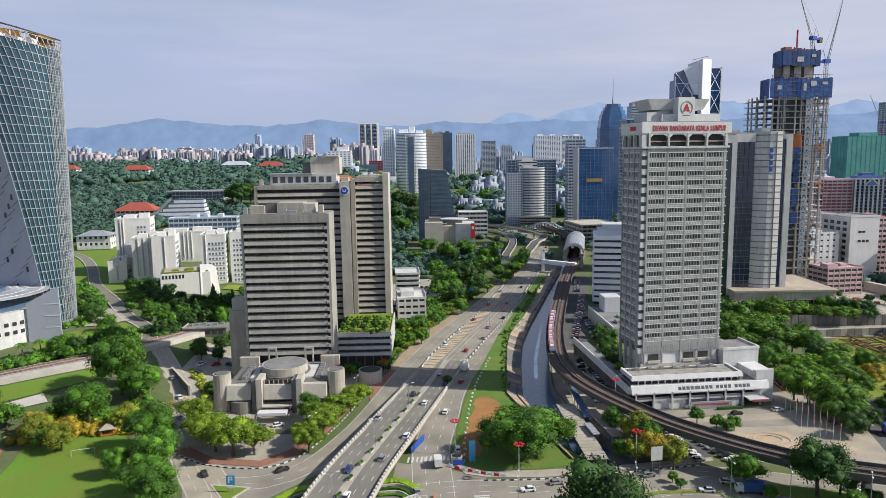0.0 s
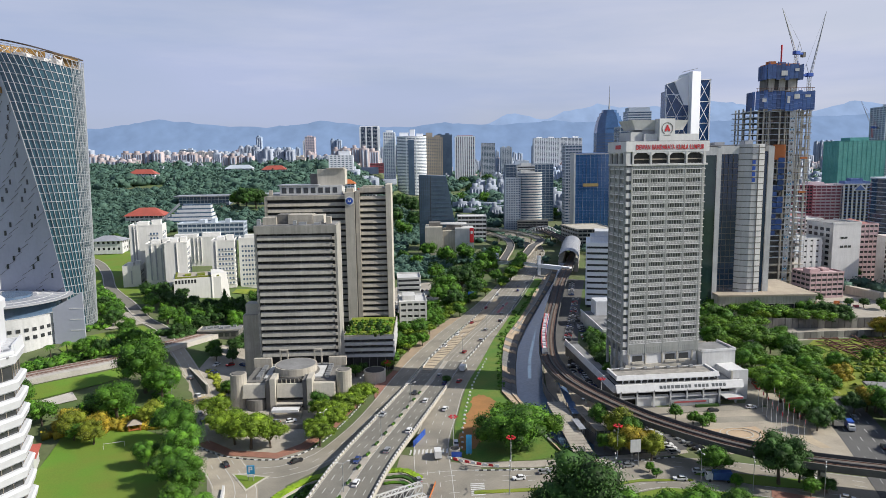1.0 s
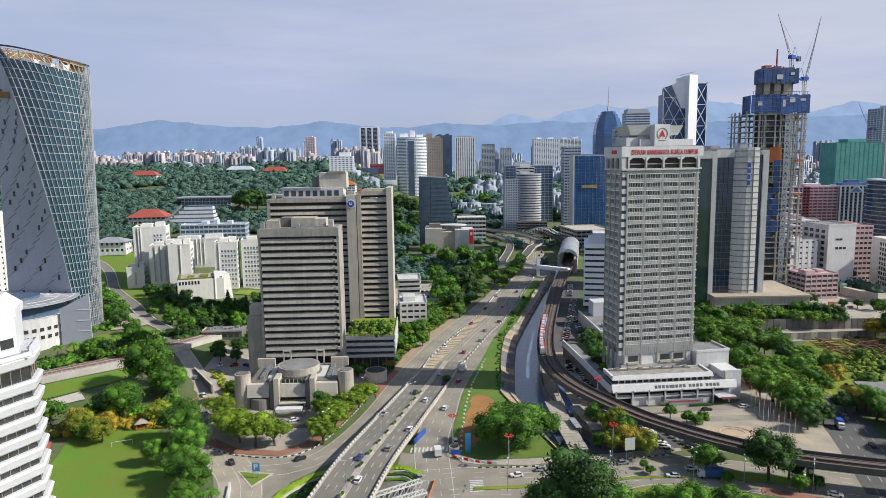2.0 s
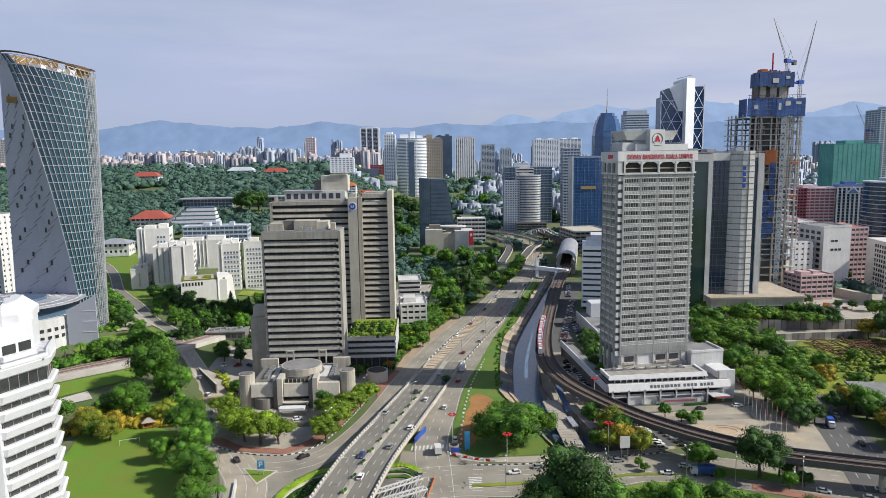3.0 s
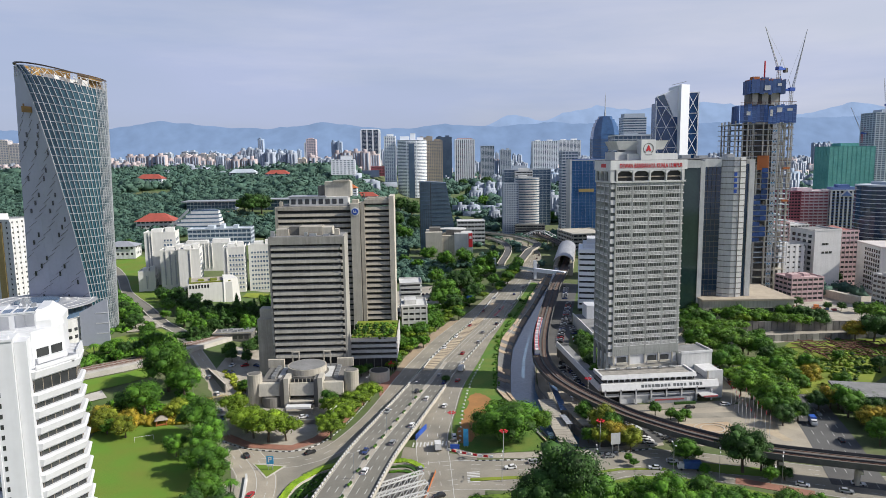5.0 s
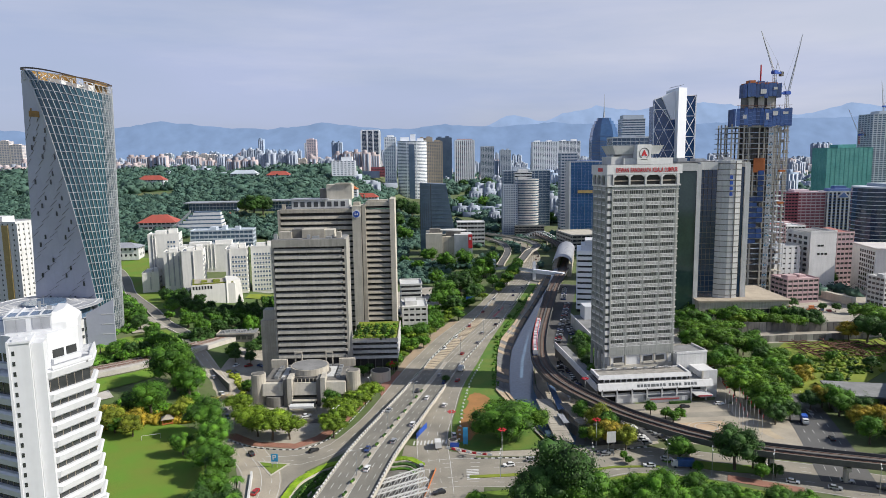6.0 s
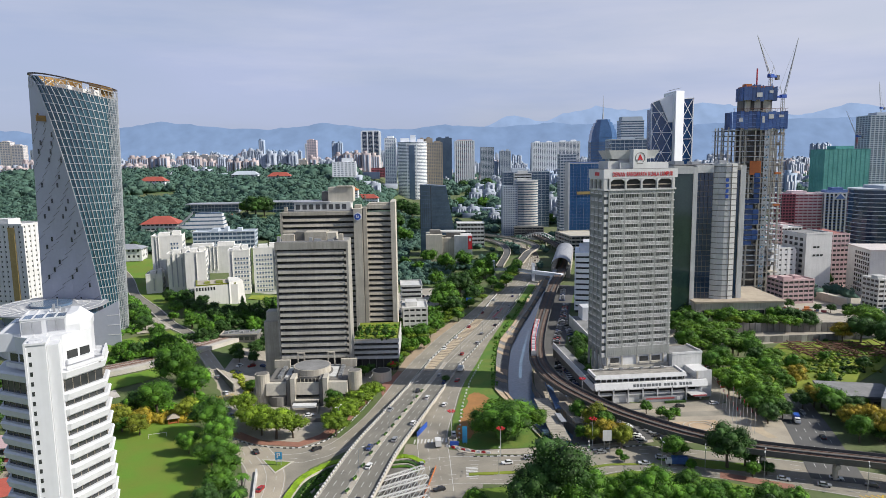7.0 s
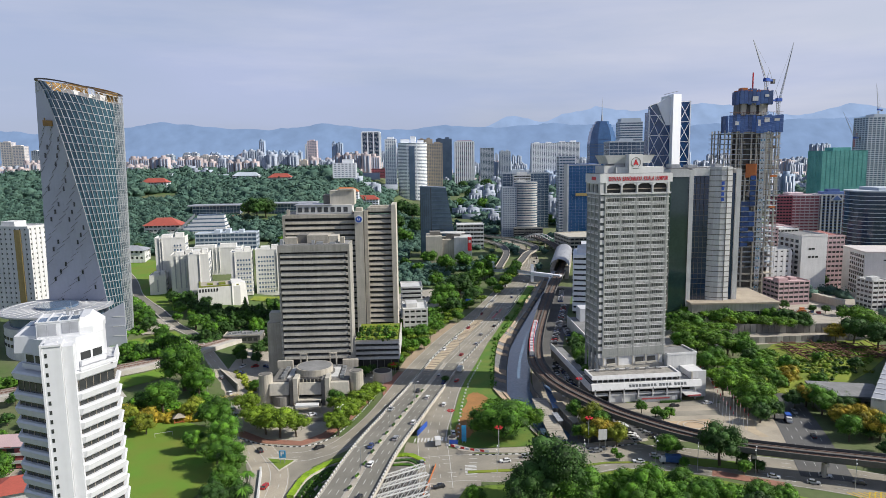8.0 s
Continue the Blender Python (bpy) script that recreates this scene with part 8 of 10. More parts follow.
RAMPS = [tuple(p) for pth in ([(78, 640), (96, 690), (112, 740), (96, 800), (60, 850), (20, 880)], [(60, 640), (74, 700), (70, 770), (40, 840), (30, 920)], HIGH, LRT) for p in dense([(*q, 0) for q in pth], 6)]
woods("ramp_trees", 10, 175, 630, 900, 6.0, 3.8, 1, 8, "green trees round the curving road ramps", lambda x, y: clear_of(RAMPS, x, y, 11.5) and not (-30 < x < 44 and 655 < y < 775) and not (16 < x < 58 and 784 < y < 816) and not (104 < x < 150 and 575 < y < 705) and noise.noise((x * 0.03, y * 0.03, 5)) > -0.12 and not (80 < x < 150 and 865 < y))


def city(name, n, x0, x1, y0, y1, h0, h1, seed, material, label, low=0.3):
    """Distant blocks: clusters of upright slabs with window strips and roof houses, and low roofs between."""
    rng = np.random.default_rng(seed)
    cube = np.array([(x, y, z) for z in (0, 1) for x, y in ((-.5, -.5), (.5, -.5), (.5, .5), (-.5, .5))])
    quads = np.array([(4, 5, 6, 7), (0, 1, 5, 4), (1, 2, 6, 5), (2, 3, 7, 6), (3, 0, 4, 7)])
    V, Q, VW, QW = [], [], [], []

    def add(vs, qs, c, s):
        qs.append(quads + len(vs) * 8), vs.append(cube * np.array(s) + np.array(c))

    for i in range(n):
        y = y0 + (y1 - y0) * rng.random()
        x = rng.uniform(x0, x1) * (y + 70) / (y1 + 70)
        g = gz(x, y)
        if rng.random() < low:
            add(V, Q, (x, y, g - 4), (rng.uniform(24, 70), rng.uniform(16, 30), rng.uniform(9, 20)))
            continue
        h, w, d = h0 + (h1 - h0) * rng.random() ** 1.7, rng.uniform(16, 30), rng.uniform(14, 24)
        k = int(rng.integers(1, 5))
        for j in range(k):
            cx, cy, hh = x + (j - (k - 1) / 2) * (w + 4), y + rng.uniform(-6, 6), h * rng.uniform(0.93, 1.0)
            add(V, Q, (cx, cy, g - 4), (w, d, hh + 4))
            add(V, Q, (cx - w * 0.15, cy, g + hh - 1), (w * 0.4, d * 0.6, 1 + rng.uniform(3, 8)))
            nw = int(rng.integers(2, 5))
            for q in range(nw):
                sx = cx + w * ((q + 0.5) / nw - 0.5)
                add(VW, QW, (sx, cy - d / 2, g + 5), (w / nw * 0.5, 1.2, hh - 9))
            add(VW, QW, (cx - w / 2, cy, g + 5), (1.2, d * 0.5, hh - 9))
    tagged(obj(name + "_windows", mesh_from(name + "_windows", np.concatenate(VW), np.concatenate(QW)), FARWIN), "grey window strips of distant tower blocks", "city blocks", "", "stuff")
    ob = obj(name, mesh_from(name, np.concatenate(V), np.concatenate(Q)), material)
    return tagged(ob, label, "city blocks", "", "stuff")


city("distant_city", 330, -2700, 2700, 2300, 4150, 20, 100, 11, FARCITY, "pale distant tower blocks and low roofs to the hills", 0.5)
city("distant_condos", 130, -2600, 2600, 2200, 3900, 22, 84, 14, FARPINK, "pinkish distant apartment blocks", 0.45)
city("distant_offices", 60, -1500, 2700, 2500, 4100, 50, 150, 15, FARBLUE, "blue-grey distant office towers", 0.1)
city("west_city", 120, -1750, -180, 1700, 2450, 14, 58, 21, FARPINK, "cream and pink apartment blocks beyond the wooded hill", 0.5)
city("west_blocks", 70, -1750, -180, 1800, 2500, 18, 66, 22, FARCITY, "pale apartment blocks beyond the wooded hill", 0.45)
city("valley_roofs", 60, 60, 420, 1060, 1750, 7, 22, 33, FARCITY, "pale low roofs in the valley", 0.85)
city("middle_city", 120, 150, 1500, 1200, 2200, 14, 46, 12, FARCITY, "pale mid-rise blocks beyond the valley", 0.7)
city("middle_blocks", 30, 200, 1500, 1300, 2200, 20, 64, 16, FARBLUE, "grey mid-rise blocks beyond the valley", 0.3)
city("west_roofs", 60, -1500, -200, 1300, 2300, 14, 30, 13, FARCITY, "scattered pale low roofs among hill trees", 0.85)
for i, (x, y, w, h, m_, g_) in enumerate(((-1040, 2850, 42, 74, WHITE_F, PINK), (-985, 2850, 42, 76, WHITE_F, PINK), (-930, 2850, 42, 74, WHITE_F, PINK), (-1150, 2800, 34, 84, COOL, SLATEG), (-1095, 2900, 60, 92, COOL, SLATEG), (-800, 2800, 60, 66, CREAM, PINK), (-700, 2900, 34, 76, COOL, SLATEG), (-530, 2700, 44, 118, WHITE_F, SLATEG), (-610, 2750, 44, 52, CREAM, WHITE), (-560, 2650, 44, 54, CREAM, WHITE), (-1160, 3300, 60, 60, COOL, SLATEG), (-1900, 2600, 60, 84, CREAM, PINK), (-1840, 2620, 50, 78, WHITE_F, PINK), (-1640, 2700, 50, 108, COOL, SLATEG), (-1320, 2600, 60, 60, COOL, SLATEG), (-330, 2500, 40, 78, COOL, BLUEG), (10, 2600, 60, 172, SLATEG, SLATEG), (-60, 2500, 50, 168, BROWN, DARK), (250, 2600, 40, 120, COOL, SLATEG), (480, 2500, 80, 150, WHITE_F, SLATEG), (420, 1750, 34, 120, CREAM, DARK))):
    tower("apartment_tower", "pale distant apartment tower with banded floors", "apartment tower", x, y, w, 30, h, 0, None, max(8, int(h / 4.2)), (6, 4), 0.45, 2.6, 0.5, m_, g_, ((0.1, 0.35, 0.2, 0.8, 5.0), (0.6, 0.85, 0.2, 0.8, 7.0)), 1.0, None, "distant apartment towers")
tower("white_office", "white house above the trees", "building", -178, 1180, 40, 22, 26, 4, 86, 7, (6, 4), 0.6, 3.0, 0.4, WHITE_F, SLATEG, ((0.4, 0.9, 0.1, 0.9, 8.0),))
for x, y, w, m_ in ((-460, 1020, 40, TILE), (-290, 1150, 40, TILE), (-160, 1040, 46, ORANGE), (-130, 1100, 40, TILE), (-380, 1250, 50, COOL), (-610, 1100, 36, TILE)):
    t = tower("villa", "low house with a hipped roof among hill trees", "house", x, y, w, 16, 12, 0, gz(x, y) + 3, 3, (8, 4), 0.6, 1.2, 0.2, WHITE_F, DARK, (), 0, None, "hill houses")
    hip_roof(t, w + 3, 19, 12.3, 7, m_)


def ridge(name, table, y, base, seed, material, label):
    bm = bmesh.new()
    prev = None
    x = -3600.0
    while x < 3800:
        h = along(table, x) + 16 * noise.noise((x * 0.006, seed, 0)) + 9 * noise.noise((x * 0.02, seed, 3))
        cur = []
        for k in range(9):
            f = k / 8
            z = base + (h - base) * (1 - f) ** 1.25 + (26 * noise.noise((x * 0.004, f * 4, seed)) if 0 < k < 8 else 0) * f
            cur.append(bm.verts.new((x + 30 * noise.noise((x * 0.01, f * 3, seed + 5)), y - 420 * f, z)))
        if prev:
            for a in range(8):
                bm.faces.new((prev[a], prev[a + 1], cur[a + 1], cur[a]))
        prev = cur
        x += 40
    bmesh.ops.recalc_face_normals(bm, faces=bm.faces)
    return tagged(part(name, bm, material, None, "", True), label, "mountains", "", "structure")


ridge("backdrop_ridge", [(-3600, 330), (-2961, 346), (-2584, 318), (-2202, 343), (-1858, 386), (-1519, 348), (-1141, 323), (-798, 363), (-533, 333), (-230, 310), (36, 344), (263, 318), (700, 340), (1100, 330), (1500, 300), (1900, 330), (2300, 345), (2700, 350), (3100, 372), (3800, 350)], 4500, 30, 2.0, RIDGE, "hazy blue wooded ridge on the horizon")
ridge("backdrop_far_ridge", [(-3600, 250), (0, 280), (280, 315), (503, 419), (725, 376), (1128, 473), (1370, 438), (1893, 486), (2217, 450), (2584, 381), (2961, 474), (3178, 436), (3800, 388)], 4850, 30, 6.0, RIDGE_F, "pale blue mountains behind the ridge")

# ---------------------------------------------------------------- trees
def crown_mesh(kind, seed, R=10.0, sprays=400):
    """A crown R metres wide from its middle: uneven lobes, wrapped in loose leaf sprays."""
    rng = np.random.default_rng(seed)
    v, f = ICO[1]
    lobes = []
    if kind == "round":
        for i in range(22):
            a, u = rng.uniform(0, 6.283), rng.uniform(-0.55, 0.9)
            rr = math.sqrt(max(0.05, 1 - u * u)) * R * rng.uniform(0.42, 0.66)
            lobes.append(((rr * math.cos(a), rr * math.sin(a), u * R * 0.52), R * rng.uniform(0.2, 0.36), 0.8))
        lobes.append(((0, 0, 0), R * 0.55, 0.85))
    elif kind == "umbrella":
        for i in range(30):
            a, q = rng.uniform(0, 6.283), math.sqrt(rng.random()) * 0.74 * R
            lobes.append(((q * math.cos(a), q * math.sin(a), R * (0.22 - 0.34 * (q / R) ** 2) + rng.uniform(-0.06, 0.1) * R), R * rng.uniform(0.16, 0.3), 0.6))
        lobes.append(((0, 0, 0), R * 0.55, 0.45))
    elif kind == "cone":
        for i in range(16):
            k = i / 15
            a, q = i * 2.4, R * 0.5 * (1 - k) * rng.uniform(0.3, 0.8)
            lobes.append(((q * math.cos(a), q * math.sin(a), R * (-0.9 + 2.0 * k)), R * (0.42 * (1 - k) + 0.1), 1.1))
    V, Fc, off = [], [], 0
    for c, r, sq in lobes:
        nz = np.array([noise.noise(Vector(p) * 2.1 + Vector((seed, c[0], c[1]))) for p in v])[:, None]
        V.append(v * (1 + 0.4 * nz + rng.uniform(-0.1, 0.1, (len(v), 1))) * r * np.array([1, 1, sq]) * 0.84 + np.array(c))
        Fc.append(f + off)
        off += len(v)
        m = int(sprays * (r / (0.34 * R)) ** 2)
        d = rng.normal(size=(m, 3))
        d /= np.linalg.norm(d, axis=1)[:, None]
        d = d[d[:, 2] > -0.75]
        p = d * r * np.array([1, 1, sq]) * rng.uniform(0.8, 1.28, (len(d), 1)) * (1 + 0.22 * np.sin(d[:, :1] * 9 + c[0]) * np.cos(d[:, 1:2] * 8 + c[1])) + np.array(c)
        nrm = d * 0.8 + rng.normal(size=d.shape) * 0.5 + np.array([0, 0, 0.4])
        nrm /= np.linalg.norm(nrm, axis=1)[:, None]
        t = np.cross(nrm, rng.normal(size=d.shape))
        t /= np.linalg.norm(t, axis=1)[:, None]
        b = np.cross(nrm, t)
        s = rng.uniform(0.016, 0.040, (len(d), 1)) * R * (400 / sprays) ** 0.45
        q = np.stack([p - t * s, p + b * s * 0.6, p + t * s + nrm * s * 0.3, p - b * s * 0.6], 1)
        k = len(d)
        V.append(q.reshape(-1, 3))
        base = off + np.arange(k)[:, None] * 4
        Fc.append(np.concatenate([base + np.array([0, 1, 2]), base + np.array([0, 2, 3])]))
        off += 4 * k
    return mesh_from("crown", np.concatenate(V), np.concatenate(Fc))


def trunk_mesh(kind, seed, R=10.0):
    rnd = random.Random(seed)
    bm = bmesh.new()
    h = {"round": 0.95, "umbrella": 0.8, "cone": 1.3}[kind] * R
    top = Vector((rnd.uniform(-0.05, 0.05) * R, rnd.uniform(-0.05, 0.05) * R, h * 0.55))
    rod(bm, (0, 0, -0.6), top, 0.065 * R, 8, 0.045 * R)
    for i in range(6):
        a = i * 1.05 + rnd.uniform(-0.3, 0.3)
        mid = top + Vector((math.cos(a) * 0.2 * R, math.sin(a) * 0.2 * R, 0.18 * R))
        rod(bm, top - Vector((0, 0, 0.05 * R)), mid, 0.032 * R, 6, 0.024 * R)
        rod(bm, mid, top + Vector((math.cos(a) * 0.48 * R, math.sin(a) * 0.48 * R, 0.36 * R)), 0.024 * R, 6, 0.01 * R)
    me = bpy.data.meshes.new("trunk")
    bm.to_mesh(me), bm.free()
    return me, h


KINDS = {"B": ("round", LEAF_B, "bright green broadleaf tree with an uneven crown", "tree"), "M": ("round", LEAF_M, "mid-green broadleaf street tree with a dense crown", "tree"),
         "D": ("round", LEAF_D, "dark green dense broadleaf tree", "tree"), "Y": ("round", LEAF_Y, "yellow-green broadleaf tree with a loose crown", "tree"),
         "O": ("round", LEAF_O, "broadleaf tree in yellow-orange blossom", "tree"), "U": ("umbrella", LEAF_U, "wide spreading rain tree with a domed crown", "rain tree"),
         "V": ("umbrella", LEAF_V, "bright green spreading street tree with a flat crown", "rain tree"),
         "C": ("cone", LEAF_D, "dark green conical conifer", "conifer")}
STOCK, FARSTOCK = {}, {}
for k_, (shape, leafm, lab, cat) in KINDS.items():
    STOCK[k_] = []
    for s_ in range(4 if k_ in "BMDUV" else 2):
        cm, (tm, th) = crown_mesh(shape, 100 + 17 * s_ + ord(k_)), trunk_mesh(shape, s_ + ord(k_))
        cm.materials.append(leafm), tm.materials.append(BARK)
        STOCK[k_].append((cm, tm, th))
    FARSTOCK[k_] = [(crown_mesh(shape, 300 + 17 * s_ + ord(k_), 10.0, 130), STOCK[k_][0][1], STOCK[k_][0][2]) for s_ in range(3)]


def tree(x, y, r, kind, seed):
    rnd = random.Random(seed)
    shape, leafm, lab, cat = KINDS[kind]
    cm, tm, th = STOCK[kind][rnd.randrange(len(STOCK[kind]))]
    s = r / 10.0
    t = thing("conifer" if kind == "C" else "tree", lab, cat, x, y, gz(x, y), rnd.uniform(0, 360), "street and park trees")
    t.scale = (s, s, s * rnd.uniform(0.9, 1.12))
    new("trunk", tm).parent = t
    c = new("crown", cm)
    c.parent, c.location = t, (0, 0, th)
    return t


TREES_NEAR_W = [(-131, 262, 14.0, "M"), (-122, 257, 10.0, "M"), (-131, 236, 10.5, "M"), (-140, 238, 6.5, "D"), (-141, 222, 6.3, "Y"), (-131, 217, 6.1, "Y"), (-134, 226, 5.4, "O"), (-146, 228, 5.6, "O"), (-116, 233, 6.3, "Y"), (-100, 216, 10.2, "M"), (-90, 201, 8.6, "M"), (-89, 185, 8.2, "M"), (-80, 176, 7.5, "M"), (-78, 161, 7.1, "M"), (-79, 150, 6.5, "D"), (-71, 156, 5.2, "D"), (-103, 199, 5.7, "M"), (-140, 220, 4.6, "M")]
TREES_AUDIT = [(-49, 239, 6.6, "V"), (-42, 239, 5.8, "V"), (-37, 250, 6.0, "V"), (-48, 222, 6.4, "V"), (-78, 216, 8.0, "V"), (-86, 226, 7.4, "V"), (-92, 236, 8.0, "V"), (-82, 222, 9.0, "V"), (-71, 212, 9.6, "V"), (-64, 213, 7.4, "V"), (-43.5, 226, 7.4, "V"), (-46, 214, 6.7, "V"), (-45, 232, 7.6, "V"), (-40, 247, 7.3, "V"), (-35, 256, 6.9, "V"), (-52, 244, 5.6, "M"), (-47, 283, 3.7, "M"), (-96, 266, 4.3, "M"), (-43, 293, 3.8, "M")]
TREES_UPHILL = [(-246, 432, 4.5, "M"), (-262, 448, 5.0, "D"), (-280, 470, 5.5, "M"), (-300, 492, 6.0, "D"), (-316, 512, 6.0, "M"), (-330, 530, 6.5, "D"), (-236, 524, 4.0, "D"), (-244, 574, 7.0, "D"), (-272, 590, 7.5, "M"), (-302, 594, 7.0, "D"), (-328, 582, 7.0, "M"), (-222, 574, 6.5, "M")]
TREES_DECK = [(-46, 297, 3.2, "M"), (-40, 298, 3.4, "D"), (-33.5, 296, 3.2, "V"), (-25.8, 318, 3.0, "M")]
TREES_MEDIAN = [(50, 520, 5.0, "M"), (55, 538, 6.0, "V"), (60, 556, 6.4, "M"), (65, 574, 6.8, "V"), (70, 592, 7.0, "M"), (74, 610, 7.0, "M"), (47, 509, 4.2, "V")]
TREES_SERVICE = [(-31, 292, 3.6, "V"), (-28, 302, 4.0, "V"), (-25.5, 312, 3.8, "M"), (-23, 322, 4.0, "V"), (-19.5, 334, 4.2, "V"), (-16, 346, 4.2, "M"), (-12.5, 358, 4.4, "V"), (-8.5, 371, 4.6, "V"), (-5, 384, 4.6, "M"), (0, 398, 4.8, "V"), (4, 411, 4.6, "V")]
TREES_RIVER = [(37, 150, 14.2, "D"), (45, 145, 10.4, "M"), (28, 146, 9.4, "D"), (11, 153, 4.6, "M"), (1, 281, 2.8, "D")]
TREES_PLAZA = [(60, 227, 5.9, "M"), (64, 216, 6.8, "Y"), (66, 203, 6.3, "O"), (71, 198, 5.6, "Y"), (61, 203, 5.2, "Y"), (67, 210, 6.0, "M"), (72, 206, 5.0, "O"), (88, 186, 6.6, "M"), (106, 180, 9.8, "D"), (113, 181, 6.0, "D"), (141, 241, 6.8, "U"), (140, 233, 6.4, "M"), (146, 234, 6.0, "M"), (150, 226, 5.2, "D"), (92, 234, 3.6, "M"), (103, 228, 3.2, "B"), (97, 229, 3.3, "M"), (99, 225, 3.3, "M"), (57, 207, 4.1, "M")]
TREES_SOUTH = [(61, 152, 7.2, "B"), (69, 149, 8.4, "B"), (77, 146, 7.6, "B"), (63, 142, 7.4, "B"), (86, 145, 6.4, "M"), (96, 149, 4.8, "B"), (106, 148, 6.2, "M"), (115, 149, 5.0, "M"), (92, 179, 2.4, "B"), (69, 186, 2.2, "B"), (68, 190, 1.9, "B"), (112, 172, 3.4, "M"), (118, 174, 3.4, "D"), (113, 148, 4.5, "M")]
TREES_HALL_E = [(171, 409, 11.3, "U"), (181, 396, 12.0, "U"), (192, 387, 11.0, "U"), (203, 379, 10.1, "U"), (215, 375, 9.3, "U"), (155, 353, 10.8, "U"), (160, 333, 11.2, "U"), (167, 318, 10.9, "U"), (175, 310, 7.9, "M"), (148, 324, 7.3, "U"), (152, 299, 6.9, "M"), (156, 284, 7.4, "U")]
TREES_AVENUE = [(143, 270, 7.7, "U"), (142, 251, 10.4, "U"), (167, 259, 6.3, "M"), (148, 238, 9.7, "U"), (124, 278, 4.5, "B"), (132, 289, 4.0, "M"), (171, 239, 6.7, "O"), (164, 236, 5.4, "D"), (173, 229, 7.7, "M"), (175, 240, 6.2, "M")]
TREES_SITE_E = [(181, 301, 8.6, "U"), (177, 289, 8.0, "U"), (187, 286, 6.6, "M"), (169, 271, 7.6, "U"), (170, 281, 7.0, "M"), (166, 293, 6.4, "U"), (173, 302, 6.0, "D"), (178, 268, 6.5, "O"), (192, 266, 5.5, "M"), (232, 376, 9.5, "D"), (241, 375, 8.7, "D"), (249, 348, 8.3, "O"), (278, 376, 13.4, "U"), (277, 358, 13.9, "U"), (257, 343, 10.8, "D"), (263, 329, 10.7, "D"), (214, 306, 4.0, "M"), (226, 290, 5.0, "D"), (332, 517, 9.2, "M"), (333, 536, 8.2, "M")]
TREES_FAR_E = [(174, 238, 7.2, "M"), (180, 224, 6.8, "D"), (173, 214, 6.2, "O"), (168, 200, 6.4, "M"), (188, 234, 6.4, "U"), (192, 216, 7.2, "D"), (183, 205, 6.4, "M"), (141, 232, 6.4, "U"), (141, 221, 5.6, "D"), (147, 229, 6.0, "M"), (152, 246, 6.2, "U"), (174, 218, 6.4, "M"), (179, 213, 6.3, "O"), (179, 202, 7.3, "O"), (186, 202, 6.2, "M"), (179, 185, 7.5, "M"), (178, 174, 7.8, "M"), (172, 181, 5.8, "D"), (181, 200, 6.9, "M"), (177, 201, 5.0, "D"), (181, 206, 5.8, "M"), (192, 243, 3.9, "M")]
TREES_SLOPE = [(-182, 342, 6.2, "D"), (-168, 325, 5.9, "M"), (-154, 307, 5.6, "M"), (-182, 404, 7.8, "D"), (-164, 382, 7.4, "D"), (-152, 375, 6.4, "D"), (-158, 354, 7.0, "M"), (-145, 342, 6.0, "M"), (-140, 352, 5.3, "D"), (-122, 363, 6.2, "B"), (-200, 362, 4.9, "M")]
TREES_CONIF = [(-137, 391, 6.6, "C"), (-124, 386, 6.5, "C"), (-118, 397, 6.2, "C"), (-139, 368, 5.5, "C"), (-117, 379, 4.8, "C"), (-132, 390, 4.9, "C")]
TREES_COMPLEX = [(-196, 416, 6.2, "D"), (-189, 424, 6.0, "M"), (-203, 428, 5.6, "D"), (-190, 408, 5.6, "M"), (-128, 436, 4.6, "D"), (-230, 766, 17.0, "D"), (-220, 772, 15.0, "D"), (-241, 772, 13.0, "M"), (-172, 560, 6.0, "M"), (-160, 575, 7.0, "B"), (-150, 590, 7.0, "M"), (-168, 640, 8.0, "B"), (-150, 660, 8.0, "M")]
TREES_MID = [(2, 468, 12.8, "M"), (15, 492, 14.4, "D"), (27, 524, 14.1, "M"), (39, 581, 13.3, "M"), (-3, 457, 9.0, "M"), (7, 436, 8.7, "D"), (23, 469, 9.2, "D"), (-6, 544, 9.4, "B"), (-25, 614, 8.1, "B"), (4, 626, 11.8, "B"), (-14, 661, 11.1, "B"), (22, 641, 12.0, "M"), (53, 658, 8.7, "M")]
TREES_HWAY = [(-23, 363, 6.0, "B"), (-15, 367, 6.8, "M"), (-19, 337, 5.6, "B"), (-24, 336, 4.9, "B"), (-12, 345, 5.0, "B"), (-31, 398, 4.8, "M"), (-9, 395, 5.6, "M"), (-20, 413, 5.0, "B"), (-41, 445, 4.4, "D"), (66, 577, 8.8, "M"), (58, 544, 7.3, "M"), (77, 628, 7.1, "M"), (48, 520, 5.0, "M")]
TREES_BANK = [(85, 352, 5.0, "M"), (84.6, 343, 5.2, "B"), (84.4, 329, 5.6, "M"), (47, 417, 2.2, "M"), (34, 362, 1.8, "M"), (61, 466, 2.4, "M"), (80, 322, 6.2, "D"), (79, 308, 6.4, "M"), (81, 336, 6.0, "D"), (78.5, 294, 6.4, "D"), (78, 281, 6.0, "M")]
TREES_FAR_MID = [(-75, 1179, 21.1, "D"), (-52, 1113, 20.0, "D"), (-71, 955, 17.3, "D"), (-39, 922, 16.8, "D"), (-51, 825, 15.1, "M"), (129, 1902, 23.3, "D"), (72, 1558, 19.2, "D"), (38, 1315, 16.3, "M"), (84, 1306, 16.3, "M"), (63, 1920, 20.1, "D"), (112, 1457, 15.5, "D"), (172, 1019, 13.0, "M"), (205, 1104, 14.1, "D")]
